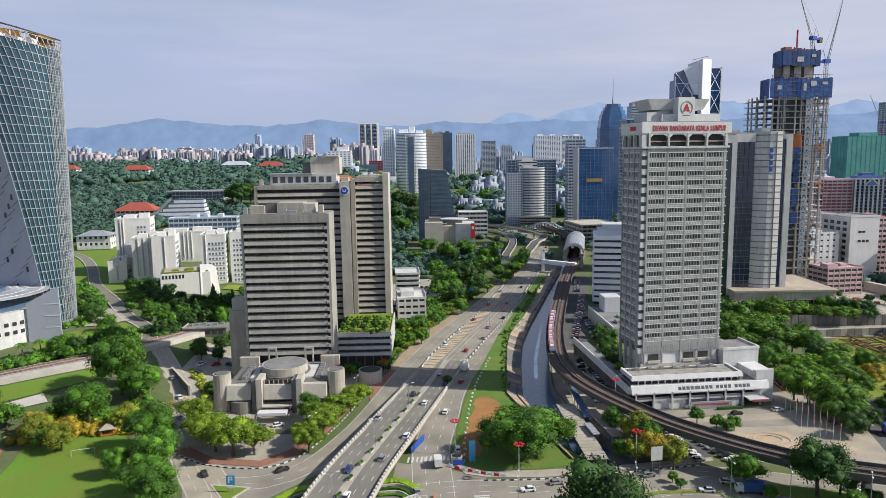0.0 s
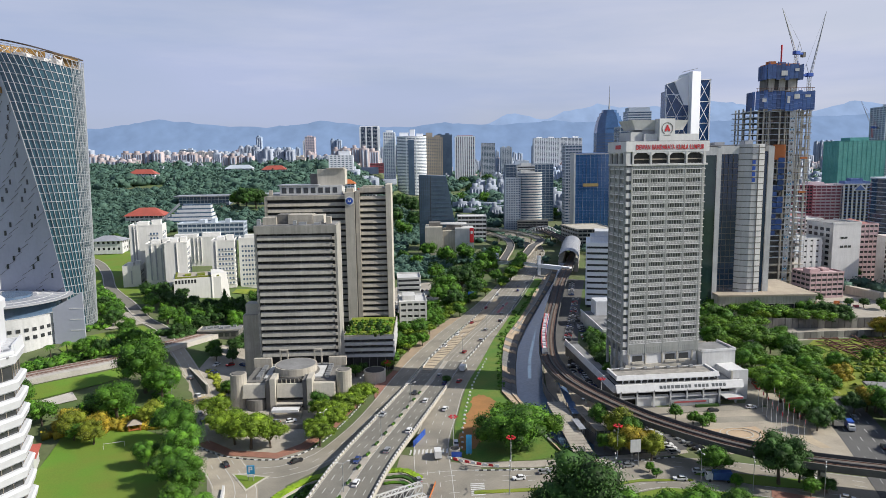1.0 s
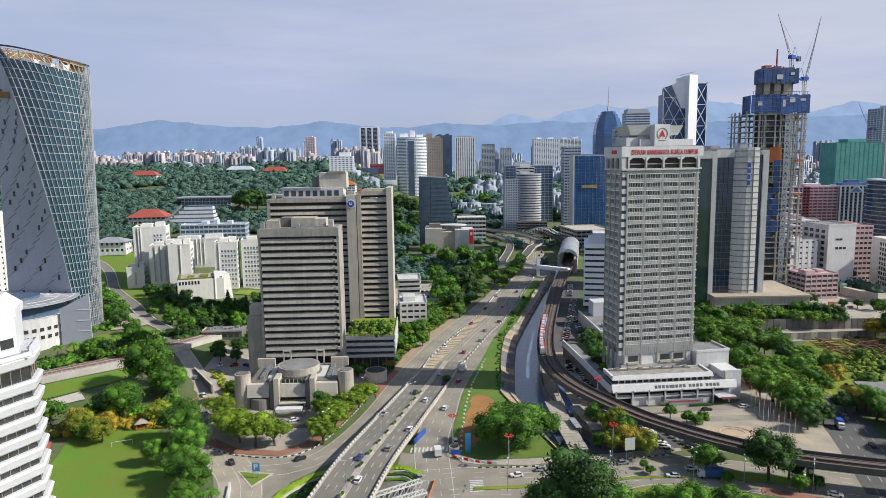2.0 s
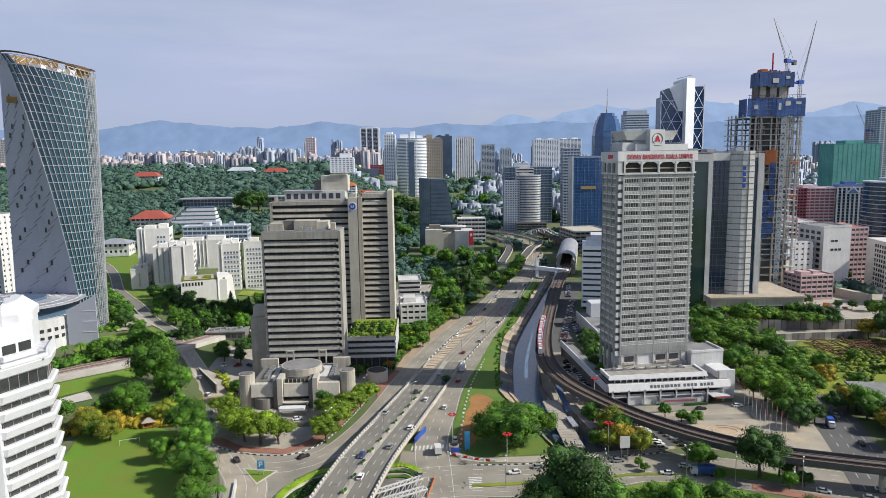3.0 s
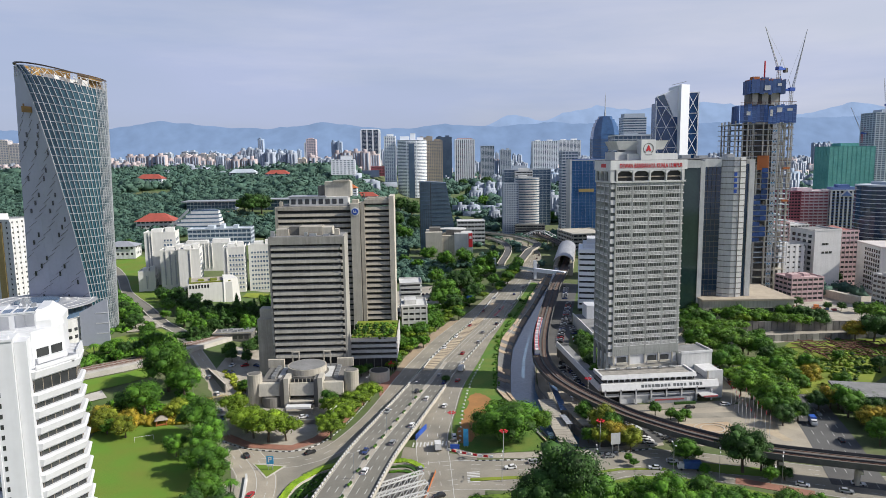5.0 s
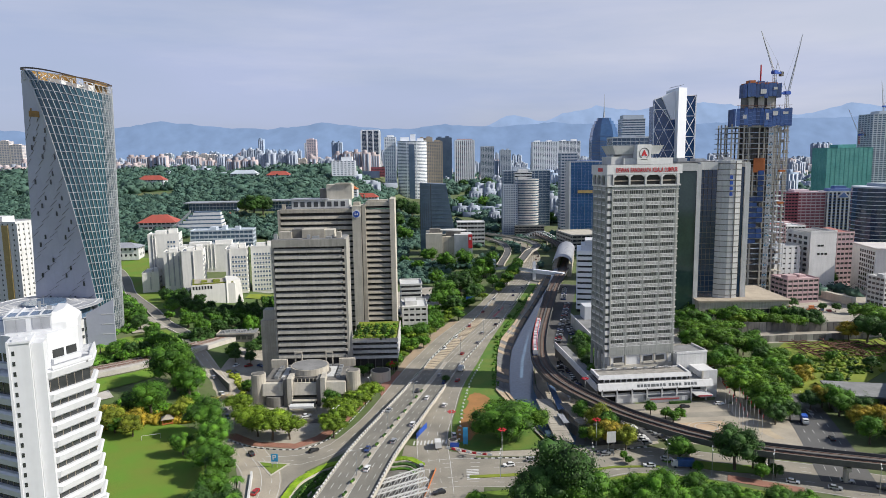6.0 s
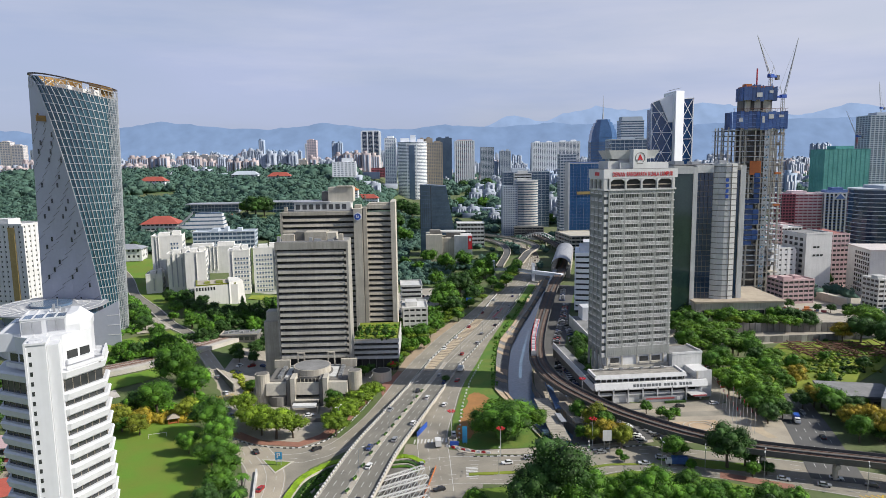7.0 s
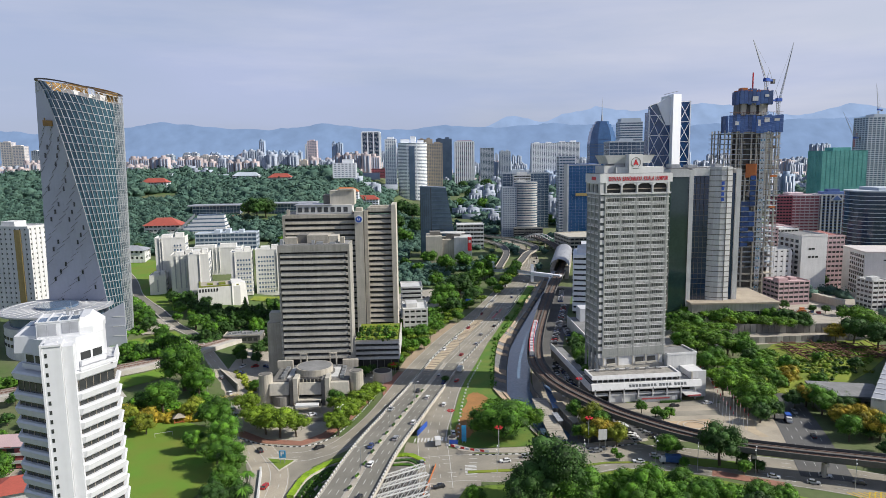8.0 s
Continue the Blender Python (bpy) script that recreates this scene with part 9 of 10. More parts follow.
MORE_EAST_0 = [(184, 453, 7.7, "M"), (177, 424, 9.6, "V"), (196, 430, 10.1, "V"), (207, 434, 10.0, "V"), (216, 423, 8.9, "M"), (162, 399, 8.5, "U"), (171, 401, 9.9, "M"), (181, 400, 8.5, "V"), (196, 412, 9.1, "U"), (202, 406, 7.5, "U"), (215, 406, 8.9, "U"), (223, 403, 10.2, "M"), (158, 378, 8.3, "M"), (162, 377, 9.6, "M"), (171, 373, 8.7, "M"), (191, 387, 9.4, "M"), (196, 379, 8.6, "V"), (208, 381, 8.0, "M"), (210, 379, 8.4, "U"), (225, 386, 8.9, "M"), (227, 372, 9.5, "U"), (153, 370, 6.7, "M"), (159, 357, 7.1, "U"), (169, 373, 6.6, "U")]
MORE_EAST_1 = [(176, 364, 8.4, "U"), (187, 366, 7.3, "U"), (146, 332, 8.8, "M"), (157, 334, 6.7, "V"), (165, 338, 6.6, "M"), (178, 340, 6.8, "M"), (186, 341, 6.3, "M"), (152, 325, 7.5, "U"), (156, 319, 5.9, "U"), (172, 321, 6.4, "M"), (147, 302, 5.6, "U"), (154, 299, 7.1, "U"), (143, 289, 7.4, "M"), (149, 292, 6.3, "U"), (141, 274, 5.8, "U"), (152, 275, 6.0, "M"), (159, 274, 6.0, "U"), (139, 256, 5.9, "M"), (154, 263, 5.8, "V"), (158, 263, 6.0, "U"), (146, 249, 6.2, "U"), (149, 246, 6.9, "U"), (144, 236, 5.3, "U")]
MORE_EAST_2 = [(152, 237, 5.4, "U"), (147, 226, 4.9, "U")]
MORE_SLOPE_0 = [(-190, 416, 6.2, "M"), (-182, 430, 5.7, "M"), (-184, 396, 5.0, "D"), (-174, 393, 5.9, "D"), (-171, 410, 5.7, "D"), (-127, 422, 6.6, "M"), (-210, 386, 4.9, "D"), (-201, 378, 4.4, "M"), (-180, 383, 6.3, "M"), (-169, 378, 4.6, "M"), (-163, 392, 5.6, "M"), (-158, 395, 5.1, "D"), (-148, 393, 5.0, "D"), (-135, 392, 6.1, "M"), (-133, 405, 5.8, "M"), (-123, 414, 6.2, "M"), (-191, 357, 6.0, "M"), (-174, 366, 4.4, "M"), (-158, 353, 5.9, "M"), (-157, 367, 4.6, "M")]
MORE_SLOPE_1 = [(-145, 364, 5.5, "M"), (-140, 376, 5.7, "M"), (-137, 380, 4.4, "D"), (-130, 389, 4.6, "M"), (-123, 391, 5.7, "D"), (-148, 353, 4.2, "M"), (-140, 354, 4.0, "D"), (-137, 353, 4.9, "D"), (-133, 366, 4.7, "D"), (-124, 366, 4.3, "M"), (-115, 367, 5.6, "D"), (-169, 325, 3.9, "D"), (-162, 320, 4.0, "M"), (-144, 331, 4.8, "D")]
MORE_SLOPE_2 = [(-120, 351, 4.4, "M"), (-111, 353, 4.1, "D"), (-161, 310, 5.3, "M"), (-111, 331, 4.2, "M"), (-106, 332, 5.5, "D"), (-119, 312, 4.5, "M"), (-117, 312, 4.5, "M"), (-109, 319, 5.4, "D"), (-114, 304, 4.3, "D"), (-106, 305, 4.2, "D")]
MORE_VERGE_0 = [(58, 158, 4.8, "B"), (66, 159, 5.4, "M"), (72, 155, 5.0, "M"), (82, 160, 5.1, "B"), (83, 157, 6.3, "M"), (93, 154, 5.2, "M"), (56, 150, 5.1, "B"), (63, 150, 5.7, "M"), (68, 151, 5.8, "M"), (72, 147, 4.9, "V"), (80, 149, 5.0, "B"), (87, 149, 4.3, "M"), (95, 146, 4.7, "V"), (106, 150, 4.5, "B"), (110, 145, 4.9, "M")]
MORE_WESTROAD_0 = [(-161, 306, 4.7, "M"), (-151, 312, 3.8, "M"), (-175, 293, 4.7, "M"), (-173, 297, 4.8, "B"), (-167, 296, 4.4, "D"), (-162, 301, 3.8, "D"), (-155, 306, 3.8, "D"), (-168, 289, 3.6, "B"), (-157, 292, 4.1, "B"), (-151, 294, 4.4, "M")]
MORE_HIGHW_0 = [(47, 599, 8.2, "M"), (41, 581, 8.5, "V"), (46, 586, 6.3, "M"), (27, 535, 6.3, "V"), (30, 539, 6.4, "B"), (44, 536, 7.1, "M"), (20, 514, 6.1, "M"), (31, 501, 6.5, "M"), (10, 484, 5.3, "B"), (24, 489, 5.5, "M"), (32, 480, 5.2, "V"), (2, 453, 4.9, "M"), (12, 459, 5.5, "B"), (20, 456, 6.0, "M"), (-11, 427, 6.5, "M"), (-4, 436, 4.5, "M"), (1, 439, 5.2, "M"), (10, 428, 6.1, "V"), (-19, 412, 5.8, "V"), (-15, 407, 5.5, "V"), (-6, 408, 6.1, "M"), (4, 422, 4.7, "V"), (11, 414, 6.0, "M"), (-31, 400, 5.2, "V")]
MORE_HIGHW_1 = [(-20, 401, 4.6, "M"), (-16, 395, 4.7, "V"), (-3, 388, 5.2, "B"), (-30, 376, 5.0, "M"), (-17, 373, 4.7, "B"), (-13, 373, 5.8, "M"), (-33, 361, 4.4, "B"), (-27, 350, 4.7, "M"), (-22, 361, 5.2, "V"), (-14, 364, 4.2, "V"), (-24, 343, 5.1, "M"), (-20, 337, 4.8, "B")]
# one old fig with a wide closed dome on the river lawn
for dx, dy, r_, zs in ((0, 0, 12.6, 0.72), (7.5, -3.0, 7.0, 0.85), (-7.0, 2.5, 7.2, 0.8), (1.0, 7.5, 7.0, 0.9), (-2.0, -7.0, 6.6, 0.8)):
    if not dx:
        fig = thing("fig_tree", "old spreading fig tree with a wide closed green dome", "tree", 26.0, 211.0, 0.1, 20)
        fig.scale = (1.54, 1.54, 1.24)
        new("trunk", STOCK["M"][0][1]).parent = fig
    # crowns on the sun's side get brighter leaves: sunlight put into colour
    c = new("crown", STOCK["U" if dx > 0 else "M"][int(abs(dx)) % 4][0])
    c.parent, c.location, c.scale = fig, (dx * 0.8, dy * 0.8, STOCK["M"][0][2] * (0.66 if dx else 0.85)), (r_ / 12.6, r_ / 12.6, zs)
FAR_TREES = {}
count = 0
for group_ in (TREES_NEAR_W, TREES_AUDIT, TREES_UPHILL, TREES_DECK, TREES_MEDIAN, TREES_SERVICE, TREES_RIVER, TREES_PLAZA, TREES_SOUTH, TREES_HALL_E, TREES_AVENUE, TREES_SITE_E, TREES_FAR_E, TREES_SLOPE, TREES_CONIF, TREES_COMPLEX, TREES_MID, TREES_HWAY, TREES_BANK, TREES_FAR_MID, MORE_EAST_0, MORE_EAST_1, MORE_EAST_2, MORE_SLOPE_0, MORE_SLOPE_1, MORE_SLOPE_2, MORE_VERGE_0, MORE_WESTROAD_0, MORE_HIGHW_0, MORE_HIGHW_1):
    for x, y, r, kind in group_:
        count += 1
        if y > 375 or (count > 190 and y > 330):
            FAR_TREES.setdefault(kind, []).append((x, y, r, count))
        else:
            tree(x, y, r, kind, count)
rnd = random.Random(21)
for i in range(70):
    # loose planting along the slopes, verges and side streets
    zone = ((-250, -150, 232, 262, "M"), (-150, -125, 372, 398, "M"), (-130, -105, 405, 430, "D"), (-70, -34, 640, 760, "M"), (60, 130, 130, 148, "B"), (176, 300, 395, 440, "D"), (-12, 40, 560, 650, "M"))[i % 7]
    x, y = rnd.uniform(zone[0], zone[1]), rnd.uniform(zone[2], zone[3])
    FAR_TREES.setdefault(zone[4] if rnd.random() < 0.6 else "D", []).append((x, y, rnd.uniform(3.0, 6.5), 400 + i))
for i in range(60):
    # leafy quarter west of the white tower
    x, y = rnd.uniform(-250, -150), rnd.uniform(140, 236)
    if all((x - a) ** 2 + (y - b) ** 2 > 130 for a, b in ((-141, 178), (-150, 196), (-150, 160), (-172, 249), (-160, 252))):
        FAR_TREES.setdefault(rnd.choice("MMDB"), []).append((x, y, rnd.uniform(3.5, 7.0), 500 + i))
for kind, rows_ in FAR_TREES.items():
    # farther trees: crowns and trunks of one kind joined
    for which, mname in ((0, "tree_crowns"), (1, "tree_trunks")):
        V, Fc, off = [], [], 0
        for x, y, r, sd in rows_:
            cm, tm, th = FARSTOCK[kind][sd % 3]
            me = (cm, tm)[which]
            me.calc_loop_triangles()
            co = np.empty(len(me.vertices) * 3, dtype=np.float32)
            me.vertices.foreach_get("co", co)
            tri = np.empty(len(me.loop_triangles) * 3, dtype=np.int32)
            me.loop_triangles.foreach_get("vertices", tri)
            a = sd * 1.7
            co = co.reshape(-1, 3) * (r / 10.0)
            rot = np.array([[math.cos(a), math.sin(a), 0], [-math.sin(a), math.cos(a), 0], [0, 0, 1]])
            V.append(co @ rot + np.array([x, y, gz(x, y) + (th * r / 10.0 if which == 0 else 0)]))
            Fc.append(tri.reshape(-1, 3) + off)
            off += len(co)
        tagged(obj(mname, mesh_from(mname, np.concatenate(V), np.concatenate(Fc)), (KINDS[kind][1], BARK)[which]), "green crowns of farther city trees" if which == 0 else "brown trunks of farther city trees", "trees", "", "stuff")


def palm_mesh(seed):
    rnd = random.Random(seed)
    bm = bmesh.new()
    for i in range(16):
        a, up = i * 2.4, rnd.uniform(0.2, 1.0)
        d = Vector((math.cos(a), math.sin(a), 0))
        side_ = Vector((-d.y, d.x, 0))
        prev = None
        for k in range(6):
            f = k / 5
            c = d * 3.6 * f + Vector((0, 0, 1.6 * up * f - 2.6 * f * f))
            w = 0.55 * math.sin(math.pi * min(1, f + 0.12)) + 0.03
            cur = (bm.verts.new(c - side_ * w - Vector((0, 0, w * 0.5))), bm.verts.new(c), bm.verts.new(c + side_ * w - Vector((0, 0, w * 0.5))))
            if prev:
                bm.faces.new((prev[0], prev[1], cur[1], cur[0])), bm.faces.new((prev[1], prev[2], cur[2], cur[1]))
            prev = cur
    me = bpy.data.meshes.new("frond_crown")
    bm.to_mesh(me), bm.free()
    me.materials.append(LEAF_M)
    return me


PALM = [palm_mesh(i) for i in range(2)]
for i, (x, y) in enumerate(((-176, 296), (-172, 300), (-166, 304), (-161, 309), (-157, 315), (-181, 292), (-152, 318), (-187, 288), (-74, 160), (-72, 166), (-70, 154))):
    t = thing("palm_tree", "feathery green palm tree beside the railway" if i < 8 else "feathery green palm beside the street", "palm tree", x, y, gz(x, y), i * 40, "palms")
    bm = bmesh.new()
    rod(bm, (0, 0, -0.5), (0.3, 0.1, 7.0), 0.28, 8, 0.18)
    part("trunk", bm, BARK, t)
    c = new("frond_crown", PALM[i % 2])
    c.parent, c.location = t, (0.3, 0.1, 7.0)


def shrubs(name, path, width, r, n, seed, material, label):
    rng = np.random.default_rng(seed)
    pts = dense([(*p, 0) for p in path], 1.0)
    S = sides(pts)
    idx = rng.integers(0, len(pts), n)
    C = np.array([(pts[i] + S[i] * float(rng.uniform(-width, width)))[:] for i in idx])
    rad = rng.uniform(0.5, 1.2, n) * r
    C[:, 2] = [gz(c[0], c[1]) + 0.4 * q for c, q in zip(C, rad)]
    return clumps(name, C, rad, 1, seed, material, label, "shrubs", 0.8)


shrubs("bank_shrubs", [(26, 270), (29, 318), (33.5, 354), (46, 405), (61, 458), (83, 535)], 1.3, 0.8, 210, 1, LEAF_M, "low shrubs along the top of the river bank")
shrubs("hedge_row", [(-146, 232), (-134, 236), (-120, 238), (-108, 236)], 3.0, 1.6, 90, 2, LEAF_Y, "low yellow-green hedge at the field edge")
shrubs("site_scrub", [(196, 288), (214, 300), (236, 318), (256, 336)], 15.0, 1.3, 300, 21, LEAF_V, "yellow-green scrub over the vacant site")
shrubs("site_weeds", [(190, 276), (212, 292), (232, 326), (250, 344)], 13.0, 1.5, 36, 22, LEAF_D, "dark weeds over the vacant site")
shrubs("verge_shrubs", [(60, 166), (80, 168), (100, 160), (125, 146)], 5.0, 1.4, 160, 3, LEAF_M, "low green shrubs on the south verge")
shrubs("path_scrub", [(-148, 252), (-138, 244), (-126, 240), (-112, 238)], 6.0, 2.0, 150, 11, LEAF_B, "leafy scrub between the path and the field")
shrubs("olive_scrub", [(-152, 226), (-140, 229), (-128, 232), (-112, 236)], 4.5, 2.2, 150, 12, LEAF_O, "olive-yellow blossoming scrub beside the field")
shrubs("street_scrub", [(-134, 280), (-124, 262), (-112, 246), (-104, 234)], 3.5, 1.7, 120, 13, LEAF_M, "green scrub along the street edge")
shrubs("slope_scrub", [(-150, 330), (-138, 346), (-126, 360), (-118, 376)], 7.0, 2.0, 200, 14, LEAF_D, "dark scrub on the slope above the railway")
shrubs("uphill_scrub", [(-190, 330), (-200, 372), (-222, 410), (-250, 450)], 7.0, 1.9, 240, 15, LEAF_M, "green scrub beside the uphill road")
shrubs("court_scrub", [(-112, 290), (-100, 270), (-94, 250)], 2.0, 1.3, 60, 16, LEAF_Y, "low bushes round the court")
shrubs("rail_shrubs", [(-230, 262), (-195, 278), (-174, 292), (-160, 306)], 4.5, 2.0, 220, 4, LEAF_M, "green scrub beside the railway")
shrubs("site_scrub", [(165, 275), (190, 290), (215, 310), (240, 300)], 16.0, 1.1, 90, 5, LEAF_Y, "yellow-green scrub over the building site")
for k, (m_, n_) in enumerate(((LEAF_V, 90), (LEAF_B, 60), (LEAF_M, 40))):
    rng = np.random.default_rng(60 + k)
    C = np.stack([rng.uniform(-49, -27, n_), 303.5 + (rng.integers(0, 7, n_) * 5.0 + rng.uniform(-0.8, 0.8, n_)), np.full(n_, 18.1)], 1)
    clumps("roof_shrubs", C, rng.uniform(0.5, 1.1, n_), 1, 60 + k, m_, "bright clipped shrubs in rows on the roof terrace", "shrubs", 0.9, 12)
shrubs("highway_scrub", [(-30, 335), (-18, 372), (-6, 410), (14, 462)], 5.0, 2.0, 190, 7, LEAF_B, "bright scrub beside the highway")
shrubs("terrace_shrubs", [(-50, 160), (-46, 176), (-38, 189)], 2.0, 0.8, 120, 8, LEAF_M, "clipped shrubs on the terraces")

# ---------------------------------------------------------------- vehicles
def car_kind(paint, name="car", length=4.4, width=1.75, h=1.45, label="", category="car"):
    """One car: pressed body, glazed cabin, four wheels with hubs, lamps."""
    t = thing(name, label, category, 0, 0, 0, 0, "cars")
    L2, W2_ = length / 2, width / 2
    bm = bmesh.new()
    low = [(-L2, -W2_ * 0.92), (-L2 * 0.9, -W2_), (L2 * 0.88, -W2_), (L2, -W2_ * 0.85), (L2, W2_ * 0.85), (L2 * 0.88, W2_), (-L2 * 0.9, W2_), (-L2, W2_ * 0.92)]
    top = [(x * 0.985, y * 0.94) for x, y in low]
    prism(bm, low, 0.25, 0.62), prism(bm, low, 0.62, 0.88, top)
    prism(bm, [(-L2 * 0.62, -W2_ * 0.8), (L2 * 0.12, -W2_ * 0.8), (L2 * 0.12, W2_ * 0.8), (-L2 * 0.62, W2_ * 0.8)], h - 0.05, h, [(-L2 * 0.58, -W2_ * 0.74), (L2 * 0.06, -W2_ * 0.74), (L2 * 0.06, W2_ * 0.74), (-L2 * 0.58, W2_ * 0.74)])
    part("body", bm, paint, t)
    bm = bmesh.new()
    prism(bm, [(-L2 * 0.84, -W2_ * 0.9), (L2 * 0.42, -W2_ * 0.9), (L2 * 0.42, W2_ * 0.9), (-L2 * 0.84, W2_ * 0.9)], 0.88, h - 0.05, [(-L2 * 0.62, -W2_ * 0.79), (L2 * 0.12, -W2_ * 0.79), (L2 * 0.12, W2_ * 0.79), (-L2 * 0.62, W2_ * 0.79)])
    part("cabin", bm, DARK, t)
    for x in (-L2 * 0.62, L2 * 0.62):
        for y in (-W2_, W2_):
            bm = bmesh.new()
            rod(bm, (x, y - 0.1, 0.32), (x, y + 0.1, 0.32), 0.32, 10)
            part("wheel", bm, TYRE, t)
    pieces("headlamp", [(L2 - 0.06, L2 + 0.02, s * W2_ * 0.62 - 0.18, s * W2_ * 0.62 + 0.18, 0.6, 0.76) for s in (-1, 1)], WHITE, t)
    pieces("tail_lamp", [(-L2 - 0.02, -L2 + 0.06, s * W2_ * 0.68 - 0.16, s * W2_ * 0.68 + 0.16, 0.62, 0.8) for s in (-1, 1)], RED, t)
    return t


CARW = mat("white_car_paint", (0.75, 0.75, 0.75), (0.70, 0.70, 0.70), 0.25, 0.5)
CARS = mat("silver_car_paint", (0.42, 0.43, 0.45), (0.38, 0.39, 0.41), 0.3, 0.5, 0.5)
CARB = mat("black_car_paint", (0.025, 0.025, 0.028), (0.03, 0.03, 0.032), 0.2, 0.5)
CARR = mat("red_car_paint", (0.35, 0.02, 0.025), (0.30, 0.02, 0.02), 0.25, 0.5)
CARN = mat("blue_car_paint", (0.03, 0.06, 0.18), (0.03, 0.05, 0.15), 0.25, 0.5)
stock = [car_kind(CARW, label="white saloon car on the asphalt"), car_kind(CARS, label="silver saloon car on the asphalt"), car_kind(CARB, label="black saloon car on the asphalt"),
         car_kind(CARR, label="dark red saloon car on the asphalt"), car_kind(CARN, label="dark blue saloon car on the asphalt")]
used = set()


def put_car(k, x, y, z, deg):
    m = pose(x, y, z, 0, 0, deg)
    if k not in used:
        used.add(k)
        stock[k].matrix_basis = m
    else:
        copy_thing(stock[k], m)


def put_on(pts, i, off, back, k, dz=0.0):
    d = pts[min(i + 1, len(pts) - 1)] - pts[i - 1]
    s = Vector((d.y, -d.x, 0)).normalized()
    p = pts[i] + s * off
    put_car(k, p.x, p.y, p.z + dz, math.degrees(math.atan2(d.y, d.x)) + (180 if back else 0))


rnd = random.Random(5)
pick = [0, 0, 1, 1, 2, 2, 3, 4]
for i, off in ((6, -5.0), (9, 5.0), (14, 2.2), (17, -2.3), (19, 5.2), (23, 7.4), (26, -7.4), (30, 5.0), (32, -2.4), (35, 7.4), (37, 2.2)):
    put_on(fp, min(i, len(fp) - 2), off, off < 0, rnd.choice(pick), 0.1)
for i, off in ((2, 5.2), (3, -8.2), (5, 8.2), (6, -8.3), (8, 5.0), (10, -8.2), (11, 8.0), (13, 5.0), (15, -8.3), (16, 2.5), (18, 8.2), (20, -8.0), (22, 5.0), (24, 2.6), (26, 8.2), (28, -8.3), (31, 5.0), (34, 8.0), (36, -8.0), (38, 5.2), (42, -8.3), (45, 5.0), (48, 8.0), (52, -8.0), (56, 5.0)):
    if i < len(hp) - 1:
        put_on(hp, i, off, off < 0, rnd.choice(pick), 0.0)
for x, y, deg, k in ((-66, 168, 80, 3), (-76, 199, 120, 2), (-52, 201, 40, 2), (-108, 262, 120, 0), (-101, 244, 120, 1), (-97, 236, 300, 4), (-118, 280, 120, 1), (-9, 186, 110, 1), (-2, 166, 200, 2), (4, 214, 95, 0), (0, 248, 80, 0), (7, 283, 70, 3), (24, 186, 190, 0), (62, 194, 10, 1), (84, 189, 350, 0), (122, 170, 335, 0), (118, 183, 335, 0), (134, 165, 335, 1), (141, 170, 335, 1), (150, 164, 155, 2), (76, 184, 175, 0), (33, 190, 10, 1), (156, 205, 75, 2), (162, 232, 260, 1), (147, 186, 80, 4), (110, 242, 5, 2), (127, 245, 5, 0)):
    put_car(k, x, y, gz(x, y) + 0.08, deg)
for i in range(22):
    y = 256 + i * 3.4
    put_car(rnd.choice(pick), 67.6 + max(0, y - 300) * 0.2, y, 0.1, 8 + rnd.uniform(-4, 4))
    if i % 5 != 2:
        put_car(rnd.choice(pick), 61.5 + max(0, y - 290) * 0.2, y + 1.0, 0.1, 186 + rnd.uniform(-4, 4))
for i in range(26):
    y = 352 + i * 4.4
    put_car(rnd.choice(pick), 71.5 + (y - 355) * 0.24, y, 0.1, 164 + rnd.uniform(-4, 4))
    if i % 6 != 3 and y < 428:
        put_car(rnd.choice(pick), 82.0 + (y - 355) * 0.1, y + 1.0, 0.1, 172 + rnd.uniform(-4, 4))
for i in range(12):
    put_car(rnd.choice(pick), 97.0 + i * 0.9, 478 + i * 4.4, 0.1, 170)
for i in range(8):
    put_car(rnd.choice((0, 0, 1, 2)), 78.5 + i * 0.35, 224 - i * 2.9, 0.12, 8)
    put_car(rnd.choice((0, 1, 2)), 86.0 + i * 0.9, 221 - i * 2.9, 0.12, 190)
for i in range(14):
    put_car(rnd.choice((0, 0, 1, 2)), -30 + i % 7 * 4.6, 452 + i // 7 * 9, 0.1, 95)
    put_car(rnd.choice((0, 1, 1, 3)), 140.5 + i * 0.75, 268 + i * 4.8, 0.16, 80)
for i in range(44):
    put_car(rnd.choice((0, 0, 0, 1, 2)), -44 + (i % 11) * 3.6 + (i // 11) * 5.5, 436 + (i // 11) * 22 + (i % 2) * 1.0, 0.1, 84 + rnd.uniform(-4, 4))
for x, y in ((-112, 298), (-106, 300), (-100, 302), (-97, 291), (-110, 288), (-68, 236), (-62, 237)):
    put_car(rnd.choice(pick), x, y, max(0.2, gz(x, y) + 0.3), rnd.uniform(0, 360))


